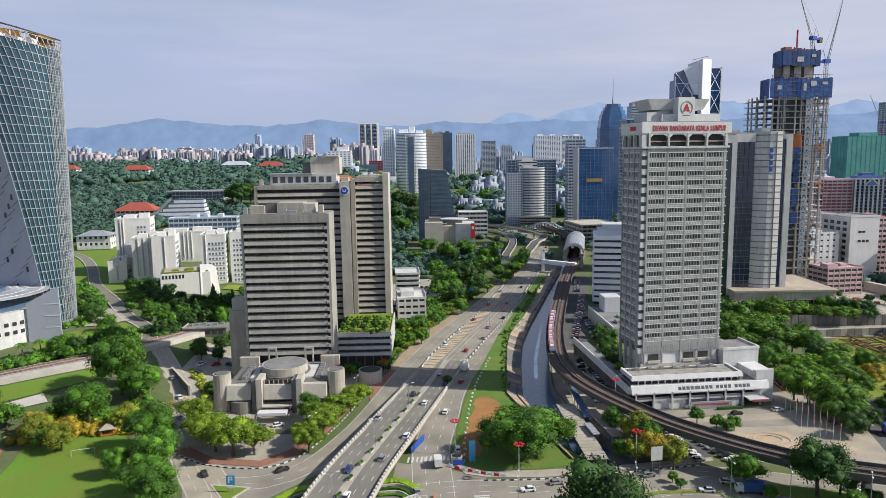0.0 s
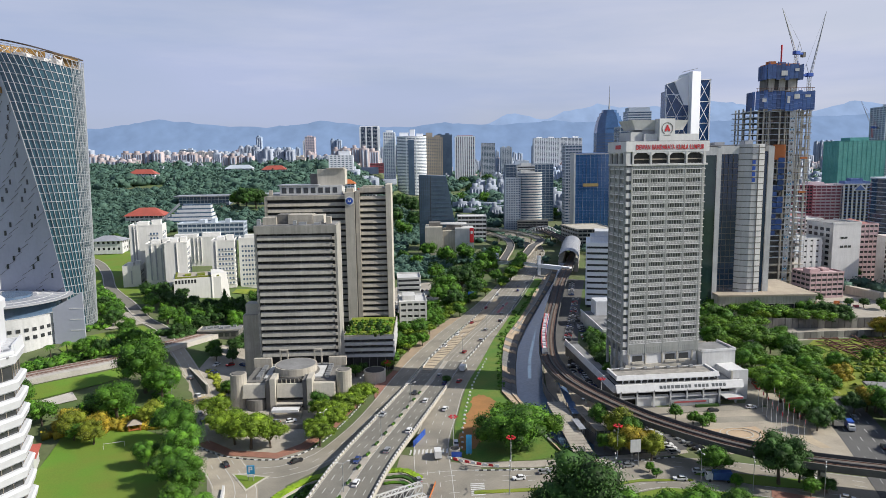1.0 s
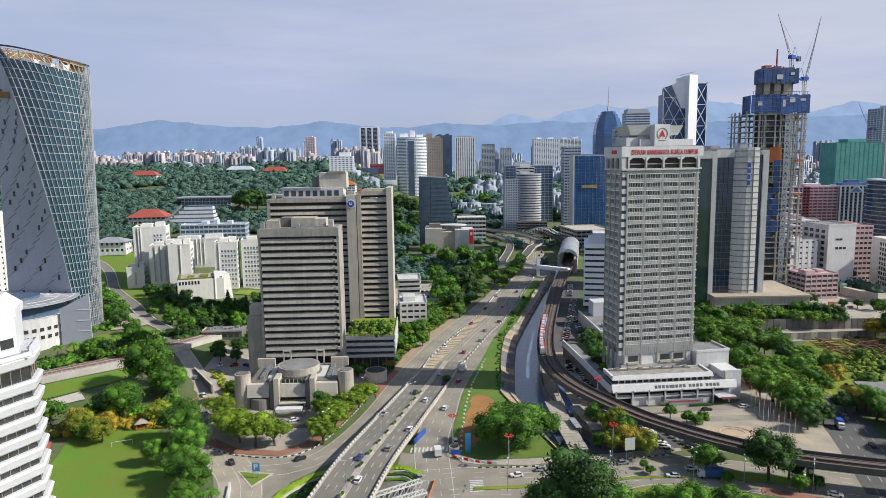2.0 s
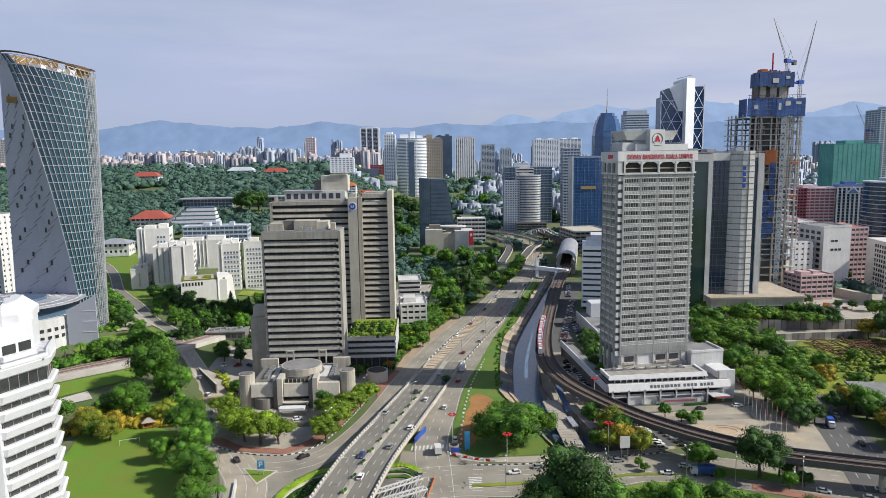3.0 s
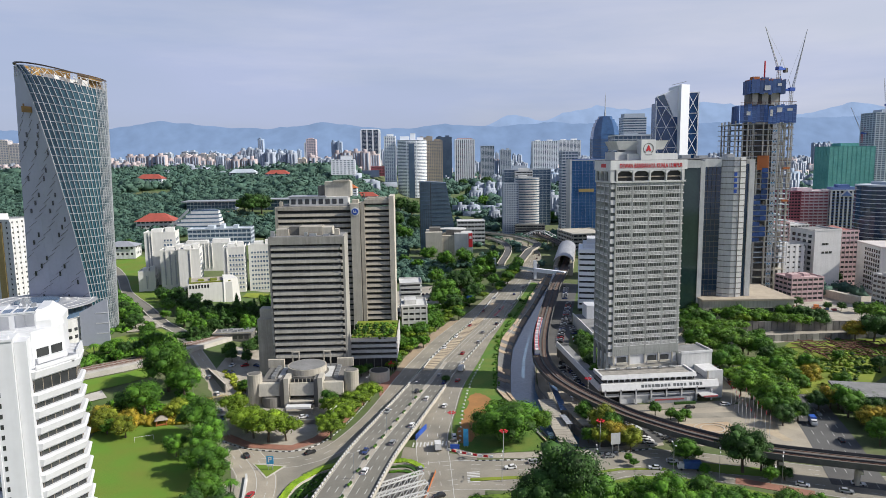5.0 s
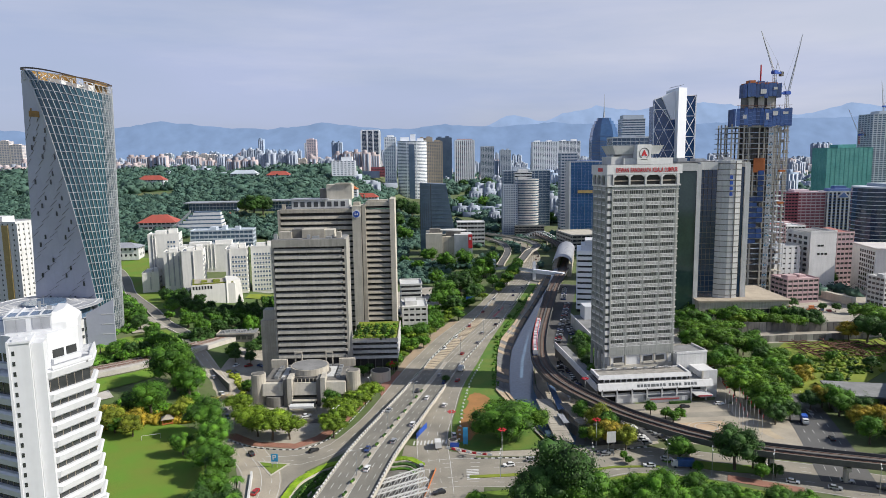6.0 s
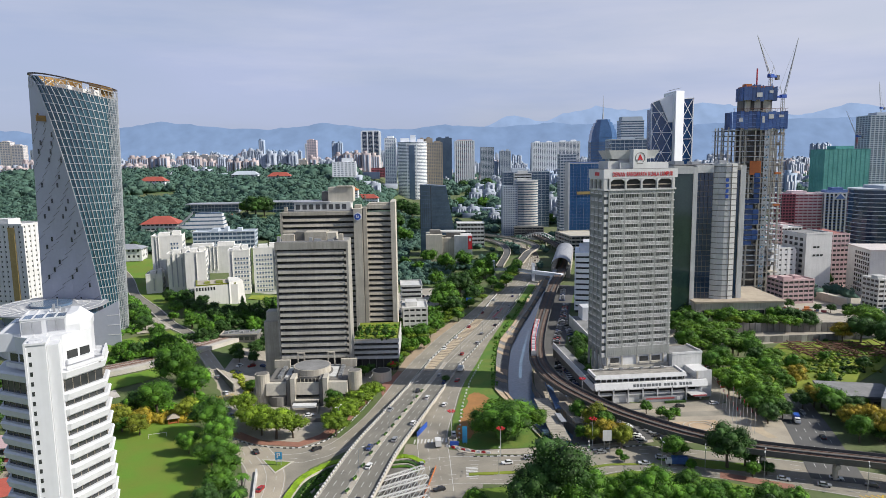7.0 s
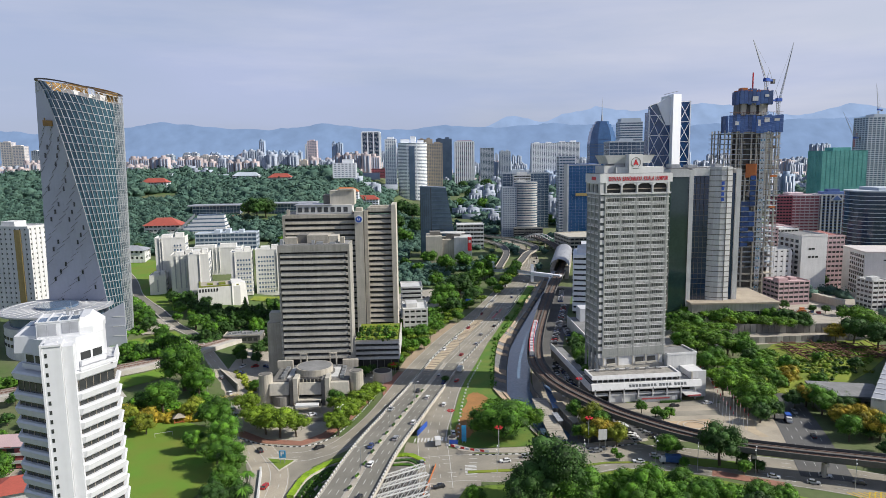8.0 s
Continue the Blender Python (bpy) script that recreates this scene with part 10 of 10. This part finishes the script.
def box_truck(x, y, z, deg, paint, label, name="lorry", ln=8.0, cat="lorry"):
    t = thing(name, label, cat, x, y, z, deg, "lorries and buses")
    part("cargo_body", B((-ln / 2, ln / 2 - 2.2, -1.2, 1.2, 0.8, 3.3)), paint, t)
    bm = bmesh.new()
    prism(bm, [(ln / 2 - 2.1, -1.15), (ln / 2, -1.1), (ln / 2, 1.1), (ln / 2 - 2.1, 1.15)], 0.6, 1.6)
    prism(bm, [(ln / 2 - 2.1, -1.15), (ln / 2, -1.1), (ln / 2, 1.1), (ln / 2 - 2.1, 1.15)], 1.6, 2.6, [(ln / 2 - 2.1, -1.1), (ln / 2 - 0.5, -1.0), (ln / 2 - 0.5, 1.0), (ln / 2 - 2.1, 1.1)])
    part("cab", bm, WHITE, t)
    part("windscreen", B((ln / 2 - 0.42, ln / 2 - 0.2, -0.9, 0.9, 1.7, 2.4)), DARK, t)
    for xx in (-ln / 2 + 1.2, ln / 2 - 1.2):
        for yy_ in (-1.1, 1.1):
            bm = bmesh.new()
            rod(bm, (xx, yy_ - 0.15, 0.45), (xx, yy_ + 0.15, 0.45), 0.45, 10)
            part("wheel", bm, TYRE, t)
    return t


box_truck(-2.7, 203.4, 0.09, 96, WHITE, "white delivery van waiting at the junction", "van", 6.0, "van")
box_truck(88, 183, 0.07, 172, STEELB, "lorry with a dark blue cargo box")
box_truck(46, 176, 0.15, 5, WHITE, "white parked coach beside the verge", "bus", 10.0, "bus")
box_truck(154, 222, 0.12, 255, BLUE, "small blue lorry on the avenue", "lorry", 6.0)
box_truck(9.5, 300, 0.1, 72, WHITE, "white van on the slip road", "van", 5.6, "van")

# light rail train on the western track
lpx = dense([tuple(p) for p in lp], 1.0)
start = min(range(len(lpx)), key=lambda i: (lpx[i].x - 51.5) ** 2 + (lpx[i].y - 296) ** 2)
Slp = sides(lpx)
tr_ = thing("train", "white light rail train with red roof edges on the viaduct", "train", 0, 0, 0, 0)
for c in range(4):
    seg = [lpx[i] + Slp[i] * -2.0 for i in range(start + c * 16, start + c * 16 + 16)]
    bm = bmesh.new()
    strip(bm, seg, -1.3, 1.3, 0.6, 3.5)
    bd = part("carriage", bm, WHITE, tr_)
    bm = bmesh.new()
    strip(bm, seg[1:-1], -1.34, 1.34, 1.7, 2.7)
    part("window_band", bm, DARK, bd)
    bm = bmesh.new()
    strip(bm, seg, -1.33, 1.33, 0.7, 1.4)
    part("stripe", bm, BLUE, bd, "blue waist stripe")
    bm = bmesh.new()
    strip(bm, seg, -1.25, -0.9, 3.5, 3.7), strip(bm, seg, 0.9, 1.25, 3.5, 3.7)
    part("roof_edge", bm, RED, bd, "red roof edge")
    for a_ in (3, 9):
        bm = bmesh.new()
        strip(bm, seg[a_:a_ + 4], -0.8, 0.8, 3.5, 3.9)
        part("roof_unit", bm, GREYP, bd)

# ---------------------------------------------------------------- street furniture
def lamp(x, y, h, rz, twin=True, label="grey steel street lamp with two arms", z=None):
    t = thing("street_lamp", label, "street lamp", x, y, gz(x, y) if z is None else z, rz, "street lamps")
    bm = bmesh.new()
    rod(bm, (0, 0, -0.3), (0, 0, h), 0.13, 8, 0.08)
    part("pole", bm, STEEL, t)
    for s in ((-1, 1) if twin else (1,)):
        bm = bmesh.new()
        rod(bm, (0, 0, h - 0.1), (s * 1.8, 0, h + 0.45), 0.06, 6)
        part("arm", bm, STEEL, t)
        part("lamp_head", B((s * 1.8 - 0.5, s * 1.8 + 0.5, -0.18, 0.18, h + 0.38, h + 0.56)), WHITE, t)
    return t


for x, y, rz in ((20, 176, 80), (54, 180, 80), (82, 182, 90), (116, 172, 60), (146, 160, 60), (96, 176, 70), (-98, 218, 30), (-118, 258, 30), (10, 330, 70), (26, 372, 70), (44, 425, 70), (62, 480, 70), (-46, 222, 60), (-36, 262, 75)):
    lamp(x, y, 10.0, rz)
for i in range(5, 30, 8):
    lamp(fp[i].x, fp[i].y, 9.0, 20, True, "grey steel lamp on the flyover median", fp[i].z + 0.25)


def flower_post(x, y, h):
    t = thing("ornamental_post", "white post topped with red flower-shaped lamps", "lamp post", x, y, 0.1, 0, "ornamental posts")
    bm = bmesh.new()
    rod(bm, (0, 0, -0.3), (0, 0, h), 0.14, 8, 0.1)
    part("pole", bm, WHITE_D, t)
    for i in range(6):
        a = i * math.pi / 3
        bm = bmesh.new()
        rod(bm, (0, 0, h - 0.2), (1.1 * math.cos(a), 1.1 * math.sin(a), h + 0.15), 0.05, 5)
        prism(bm, ring(1.25 * math.cos(a), 1.25 * math.sin(a), 0.42, n=8), h + 0.05, h + 0.4)
        part("petal", bm, RED, t, "red petal lamp")


for x, y in ((22, 192), (60, 200.5), (3, 211), (66, 250)):
    flower_post(x, y, 11.5)


def sign_board(x, y, w, h, z, rz, face, name, label, post=STEEL, marks=()):
    t = thing(name, label, "sign", x, y, gz(x, y) + 0.1, rz)
    bm = bmesh.new()
    for s in ((-w * 0.32, w * 0.32) if w > 1.8 else (0,)):
        rod(bm, (s, 0.1, -0.3), (s, 0.1, z + h * 0.5), 0.1, 6)
    part("post", bm, post, t)
    part("board", B((-w / 2, w / 2, -0.1, 0.02, z, z + h)), face, t)
    for a, b, c, d in marks:
        part("sign_bar", B((a, b, -0.14, -0.105, c, d)), WHITE, t)
    return t


sign_board(-64, 187.5, 2.6, 3.0, 2.4, 0, CYAN, "traffic_sign", "blue traffic sign board on the island", STEEL, ((-0.7, -0.3, 3.0, 5.0), (-0.3, 0.6, 4.6, 5.0), (0.3, 0.6, 3.9, 4.6), (-0.3, 0.3, 3.9, 4.2)))
sign_board(-64, 187.4, 2.4, 0.7, 1.5, 0, WHITE, "traffic_sign", "white plate under the blue sign")
sign_board(8.4, 204.5, 2.0, 7.0, 0.6, 0, CYAN, "banner_sign", "tall light blue banner sign on the lawn")
sign_board(64, 193, 3.6, 4.4, 5.5, 8, WHITE_D, "billboard", "grey blank-backed billboard on a post")
sign_board(-28, 300, 3.4, 0.9, 4.0, 0, RED, "banner_sign", "red cross-shaped sign near the vent drum")
sign_board(-28, 300.2, 0.9, 3.4, 2.6, 0, RED, "banner_sign", "upright red sign arm near the vent drum")
sign_board(21, 455, 6, 2.6, 6.0, 0, BLUE, "direction_sign", "blue overhead direction sign beside the highway")
# flagpoles with red flags
rnd = random.Random(9)
for i in range(14):
    y = 246 - i * 2.7
    x = 130.5 - 0.15 * (247 - y) + (i % 2) * 5.5
    t = thing("flagpole", "white flagpole with a limp red flag", "flagpole", x, y, 0.15, rnd.uniform(0, 60), "flagpoles")
    bm = bmesh.new()
    rod(bm, (0, 0, -0.3), (0, 0, 9.0), 0.09, 6, 0.05)
    part("pole", bm, WHITE, t)
    bm = bmesh.new()
    prev = None
    for k in range(5):
        cur = [bm.verts.new((0.06 + k * 0.11, 0.12 * math.sin(k * 1.7), 8.8 - k * 0.25)), bm.verts.new((0.06 + k * 0.1, 0.14 * math.sin(k * 1.9), 7.3 - k * 0.2))]
        if prev:
            bm.faces.new((prev[0], cur[0], cur[1], prev[1]))
        prev = cur
    bmesh.ops.solidify(bm, geom=bm.faces[:], thickness=0.03)
    part("flag", bm, RED, t)
# planters on the flyover median
for i in range(4, len(fp) - 10, 2):
    p = fp[i]
    t = thing("median_planter", "low concrete planter with green shrubs", "planter", p.x, p.y, p.z + 0.28, 70, "median planters")
    part("tub", B((-1.3, 1.3, -0.55, 0.55, 0, 0.45)), CONC_L, t)
    v, f = ICO[2]
    me = CACHE.get("shrub%d" % (i % 6))
    if me is None:
        rng = np.random.default_rng(i)
        V = np.concatenate([v * (1 + rng.uniform(-0.3, 0.3, (len(v), 1))) * 0.5 * np.array([1.2, 1, 0.9]) + np.array([dx, 0, 0.65]) for dx in (-0.8, 0.0, 0.8)])
        me = mesh_from("shrub", V, np.concatenate([f, f + len(v), f + 2 * len(v)]))
        me.materials.append(LEAF_M if i % 4 else LEAF_D)
        CACHE["shrub%d" % (i % 6)] = me
    new("shrub", me).parent = t
# water-filled road barriers
for i in range(9):
    a = i / 8
    x, y = 1.5 + 16 * a, 202 - 11 * a + 4 * a * a
    t = thing("road_barrier", "red plastic road barrier" if i % 2 else "white plastic road barrier", "road barrier", x, y, 0.08, -35 + 22 * a, "road barriers")
    bm = bmesh.new()
    prism(bm, [(-0.8, -0.28), (0.8, -0.28), (0.8, 0.28), (-0.8, 0.28)], 0, 0.9, [(-0.75, -0.1), (0.75, -0.1), (0.75, 0.1), (-0.75, 0.1)])
    part("body", bm, RED if i % 2 else WHITE, t)
# blue hoarding beside the flyover foot
hd = thing("site_hoarding", "blue painted site hoarding beside the slip road", "hoarding", -9.6, 217.5, 0.1, 70)
pieces("panel", [(-6 + i * 2.0, -4.05 + i * 2.0, -0.1, 0.1, 0, 2.3) for i in range(6)], BLUE, hd)
pieces("brace", [(-6 + i * 4.8, -5.8 + i * 4.8, 0.12, 1.2, 0, 0.3) for i in range(3)], STEEL, hd)
# white steel trusses over the river cut
for k, (a, b, c, d) in enumerate(((-33.9, 160.0, -7.3, 177.3), (-34.5, 153.6, -5.7, 170.2), (-35.5, 146.2, -5.4, 162.8), (-36.5, 138.8, -5.1000000000000005, 155.4))):
    t = thing("steel_truss", "pale steel lattice truss over the river cut", "truss", 0, 0, 0, 0, "river trusses")
    p, q = Vector((a, b, 0.4)), Vector((c, d, 0.4))
    n = 14
    bm = bmesh.new()
    beam(bm, p, q, 0.4, 0.4)
    part("bottom_chord", bm, STEEL, t)
    up, back = Vector((0, 0, 2.6)), (Vector((p.y - q.y, q.x - p.x, 0)).normalized() * 2.4)
    bm = bmesh.new()
    beam(bm, p + up, q + up, 0.4, 0.35), beam(bm, p + up + back, q + up + back, 0.4, 0.35)
    part("top_chord", bm, WHITE_D, t)
    for i in range(n):
        bm = bmesh.new()
        u, v_ = p.lerp(q, i / n), p.lerp(q, (i + 1) / n)
        beam(bm, u, v_ + up, 0.22, 0.22), beam(bm, v_, v_ + up, 0.22, 0.22)
        beam(bm, u + up, v_ + up + back, 0.24, 0.22), beam(bm, v_ + up + back, v_ + up, 0.24, 0.22)
        part("web_member", bm, WHITE_D, t)
part_bar = thing("safety_fence", "red and white safety fence beside the cut", "fence", -6.0, 168, 0.1, 80)
pieces("fence_panel", [(-14 + i * 2.5, -11.7 + i * 2.5, -0.06, 0.06, 0.1, 1.1) for i in range(12)], ORANGE, part_bar)
# field pavilion and low buildings behind the white tower
pv = thing("pavilion", "small orange-posted field pavilion with a brown roof", "pavilion", -121, 229, gz(-121, 229), 20)
pieces("post", [(x - 0.15, x + 0.15, y - 0.15, y + 0.15, 0, 2.8) for x in (-2, 2) for y in (-1.5, 1.5)], ORANGE, pv)
part("bench", B((-1.9, 1.9, -1.4, 1.4, 0.5, 0.8)), ORANGE, pv)
hip_roof(pv, 5.4, 4.4, 2.8, 1.6, BROWN)
gl = thing("goal_frame", "thin white goal frame on the field", "goal", -122, 214, 0.1, 20)
part("frame", B((-3.6, -3.5, 0, 0.1, 0, 2.4), (3.5, 3.6, 0, 0.1, 0, 2.4), (-3.6, 3.6, 0, 0.1, 2.4, 2.5)), WHITE, gl)
for x, y, w, d, h, m_, lab in ((-141, 178, 16, 12, 5, TILE, "low house with a red tiled roof"), (-133, 166, 12, 10, 4.5, ROOFG, "low blue-walled clubhouse with a grey roof"), (-150, 196, 18, 12, 6, TILE, "low hall with a red roof"), (-150, 160, 20, 14, 7, TILE, "brick hall with a tiled roof")):
    t = thing("low_house", lab, "house", x, y, gz(x, y), 24)
    part("wall", B((-w / 2, w / 2, -d / 2, d / 2, 0, h)), BLUE if m_ is ROOFG else WHITE_D, t)
    hip_roof(t, w + 2, d + 2, h, 3.2, m_)
# canopies and sheds under the viaduct
for x, y, w, d, h, rz, m_, nm, lab in ((47.2, 225, 7.0, 48, 2.6, 2, PAVE, "river_walkway", "pale concrete walkway deck beside the channel"), (52.4, 262, 2.8, 30, 3.4, -1, BLUES, "bus_shelter", "long blue bus shelter roof"), (52.2, 240, 3.0, 13, 3.6, -2, BLUES, "bus_shelter", "blue bus shelter roof by the walkway"), (56.2, 228, 4.0, 25, 3.8, 9, BROWN, "shed_roof", "brown sheet roof of a long open shed"), (50.8, 222, 2.6, 10, 4.0, 6, GREYP, "shed_roof", "grey sheet roof beside the walkway"), (100, 540, 6, 90, 8.0, -13, GREYP, "covered_link", "grey covered walkway roof beside the viaduct")):
    t = thing(nm, lab, "shelter", x, y, 0.1, rz)
    bm = bmesh.new()
    prism(bm, [(-w / 2, -d / 2), (w / 2, -d / 2), (w / 2, d / 2), (-w / 2, d / 2)], h - 0.35, h - 0.1, [(-w / 2 + 0.1, -d / 2 + 0.1), (w / 2 - 0.1, -d / 2 + 0.1), (w / 2 - 0.1, d / 2 - 0.1), (-w / 2 + 0.1, d / 2 - 0.1)])
    for i in range(int(d / 2.5)):
        box(bm, -w / 2 + 0.15, w / 2 - 0.15, -d / 2 + 1 + i * 2.5, -d / 2 + 1.2 + i * 2.5, h - 0.1, h)
    part("roof", bm, m_, t)
    pieces("post", [(s * (w / 2 - 0.4) - 0.12, s * (w / 2 - 0.4) + 0.12, -d / 2 + 1 + i * (d - 2) / 4, -d / 2 + 1.25 + i * (d - 2) / 4, 0, h - 0.35) for s in (-1, 1) for i in range(5)], STEEL, t)
ck = thing("kiosk", "round grey kiosk with a blue base at the corner", "kiosk", 3.4, 205.5, 0.1, 0)
bm = bmesh.new()
prism(bm, ring(0, 0, 1.9, n=20), 0, 2.2)
part("drum", bm, CONC_L, ck)
# dark disc painted in place of the kiosk's shaded open hole
bm = bmesh.new()
prism(bm, ring(0, 0, 1.55, n=20), 2.2, 2.26)
part("cap", bm, VOID, ck)
part("base_panel", B((-1.2, 2.4, -2.5, -2.1, 0, 1.8)), BLUE, ck)
# steps and wall at the street corner
sp = thing("corner_steps", "pale concrete steps and wall at the street corner", "steps", -73, 168, 0, 12)
for i in range(6):
    part("step", B((-3 + i * 0.9, 5, -14, 10, 0.0 if i == 0 else i * 0.3, (i + 1) * 0.3)), PAVE, sp)
part("side_wall", B((4.6, 5.2, -15, 11, 0, 2.6)), WHITE_D, sp)
# brown-red bus lane patch and yellow junction boxes
slab("bus_lane", [(100, 172), (122, 162), (124, 166), (102, 176.5)], 0.0, 0.16, BRICKP, "red-brown surfaced bus lane", "road")
bm = bmesh.new()
for i in range(9):
    beam(bm, (142 + i * 2, 158, 0.09), (150 + i * 2, 146, 0.09), 0.5, 0.03)
    beam(bm, (142 + i * 2, 146, 0.1), (150 + i * 2, 158, 0.1), 0.5, 0.03)
for i in range(8):
    beam(bm, (-114 + i * 1.2, 256 + i * 0.8, gz(-112, 258) + 0.2), (-107 + i * 1.2, 252 + i * 0.8, gz(-108, 254) + 0.2), 0.25, 0.04)
tagged(part("box_marking", bm, YELLOW), "yellow box junction hatching", "road marking", "", "structure")
bm = bmesh.new()
for i in range(11):
    beam(bm, (-12.5 + i * 1.45, 205.5 + i * 0.1, 0.1), (-12.2 + i * 1.45, 209.5 + i * 0.1, 0.1), 0.6, 0.03)
for i in range(7):
    beam(bm, (8, 176 + i * 1.2, 0.1), (12.5, 176.4 + i * 1.2, 0.1), 0.6, 0.03)
tagged(part("crosswalk", bm, PAINTW), "white zebra crossing stripes", "road marking", "", "structure")
# kerbs in black and white blocks round the corner
for path in ([(-92, 215), (-78, 206), (-60, 203), (-49, 211), (-42, 230), (-36, 256), (-31, 290)], [(10, 192.5), (30, 193), (52, 196), (80, 200.5)]):
    fine = dense([(*p, 0.0) for p in path], 1.3)
    t = thing("kerb", "black and white painted kerb", "kerb", 0, 0, 0, 0, "", "structure")
    for sgn, m_ in ((0, WHITE), (1, BLACK)):
        bm = bmesh.new()
        for i in range(sgn, len(fine) - 1, 2):
            strip(bm, [fine[i], fine[i + 1]], -0.2, 0.2, -0.1, 0.34)
        tagged(part("kerb_block", bm, m_, t), "", "", "", "stuff")
# white marker stones along the edge of the river lawn
rnd = random.Random(41)
for i in range(26):
    f = i / 25
    y = 206 + 112 * f
    x = along([(206, 5.2), (230, 6.6), (258, 9.4), (282, 13.2), (318, 21.5)], y) + 0.6
    bm = bmesh.new()
    w_, d_ = rnd.uniform(0.45, 0.7), rnd.uniform(0.3, 0.45)
    prism(bm, [(-w_, -d_), (w_ * 0.9, -d_ * 0.8), (w_, d_), (-w_ * 0.8, d_ * 0.9)], 0, 0.45, [(-w_ * 0.7, -d_ * 0.6), (w_ * 0.6, -d_ * 0.6), (w_ * 0.7, d_ * 0.6), (-w_ * 0.6, d_ * 0.7)])
    ob = tagged(part("marker_stone", bm, WHITE), "white painted marker stone on the lawn edge", "stone", "marker stones")
    ob.matrix_basis = pose(x + rnd.uniform(-0.3, 0.3), y, 0.1, 0, 0, rnd.uniform(0, 180))
# school block with a salmon roof, and a floodlight mast, behind the white tower
sch = thing("school_block", "three-storey school block with a salmon striped roof", "school", -177, 190, 0, 6)
part("core", B((-12, 12, -5, 5, 0, 9.6)), VOID, sch)
pieces("gallery_band", [(-12.3, 12.3, -5.6, 5.3, 2.6 + 3.2 * i, 3.7 + 3.2 * i) for i in range(3)], WHITE_D, sch)
pieces("red_panel", [(-10 + i * 6, -7 + i * 6, -5.2, -5.02, 0.6 + 3.2 * j, 2.5 + 3.2 * j) for i in range(4) for j in range(3)], REDS, sch)
bm = bmesh.new()
prism(bm, [(-13, -6.6), (13, -6.6), (13, 6.2), (-13, 6.2)], 10.0, 12.6, [(-13, -0.3), (13, -0.3), (13, 0.3), (-13, 0.3)])
part("roof", bm, PINK, sch, "salmon sheet roof")
pieces("roof_stripe", [(-9 + i * 7, -6.5 + i * 7, -6.7, -6.55, 9.7, 10.2) for i in range(3)], TILE_D, sch)
shd = thing("shed", "brown low shed with a rusty sheet roof", "shed", -163, 172, 0, 12)
part("wall", B((-6, 6, -5, 5, 0, 3.6)), BEIGE, shd)
part("roof", B((-6.6, 6.6, -5.6, 5.6, 3.6, 4.0)), BROWN, shd)
pieces("roof_rib", [(-6.4 + i * 1.4, -6.25 + i * 1.4, -5.6, 5.6, 4.0, 4.1) for i in range(10)], ROOFT, shd)
fm = thing("floodlight_mast", "slim grey floodlight mast beside the field", "floodlight", -176, 206, 0, 0)
bm = bmesh.new()
rod(bm, (0, 0, -0.4), (0, 0, 22), 0.28, 8, 0.16)
part("pole", bm, STEEL, fm)
pieces("lamp_head", [(-1.3 + i * 0.9, -0.6 + i * 0.9, -0.4, 0.1, 22 - j * 0.9, 22.6 - j * 0.9) for i in range(3) for j in range(2)], STEEL, fm)
# palms and shrubs of the roof garden
for i in range(9):
    x, y = -48 + (i % 5) * 5.0, 306 + (i // 5) * 9 + (i % 2) * 3
    t = thing("garden_tree", "small tree on the planted roof terrace", "tree", x, y, 17.8, i * 50, "roof garden trees")
    cm, tm, th = STOCK["D"][i % 4]
    t.scale = (0.17, 0.17, 0.26)
    new("trunk", tm).parent = t
    c = new("crown", cm)
    c.parent, c.location = t, (0, 0, th)
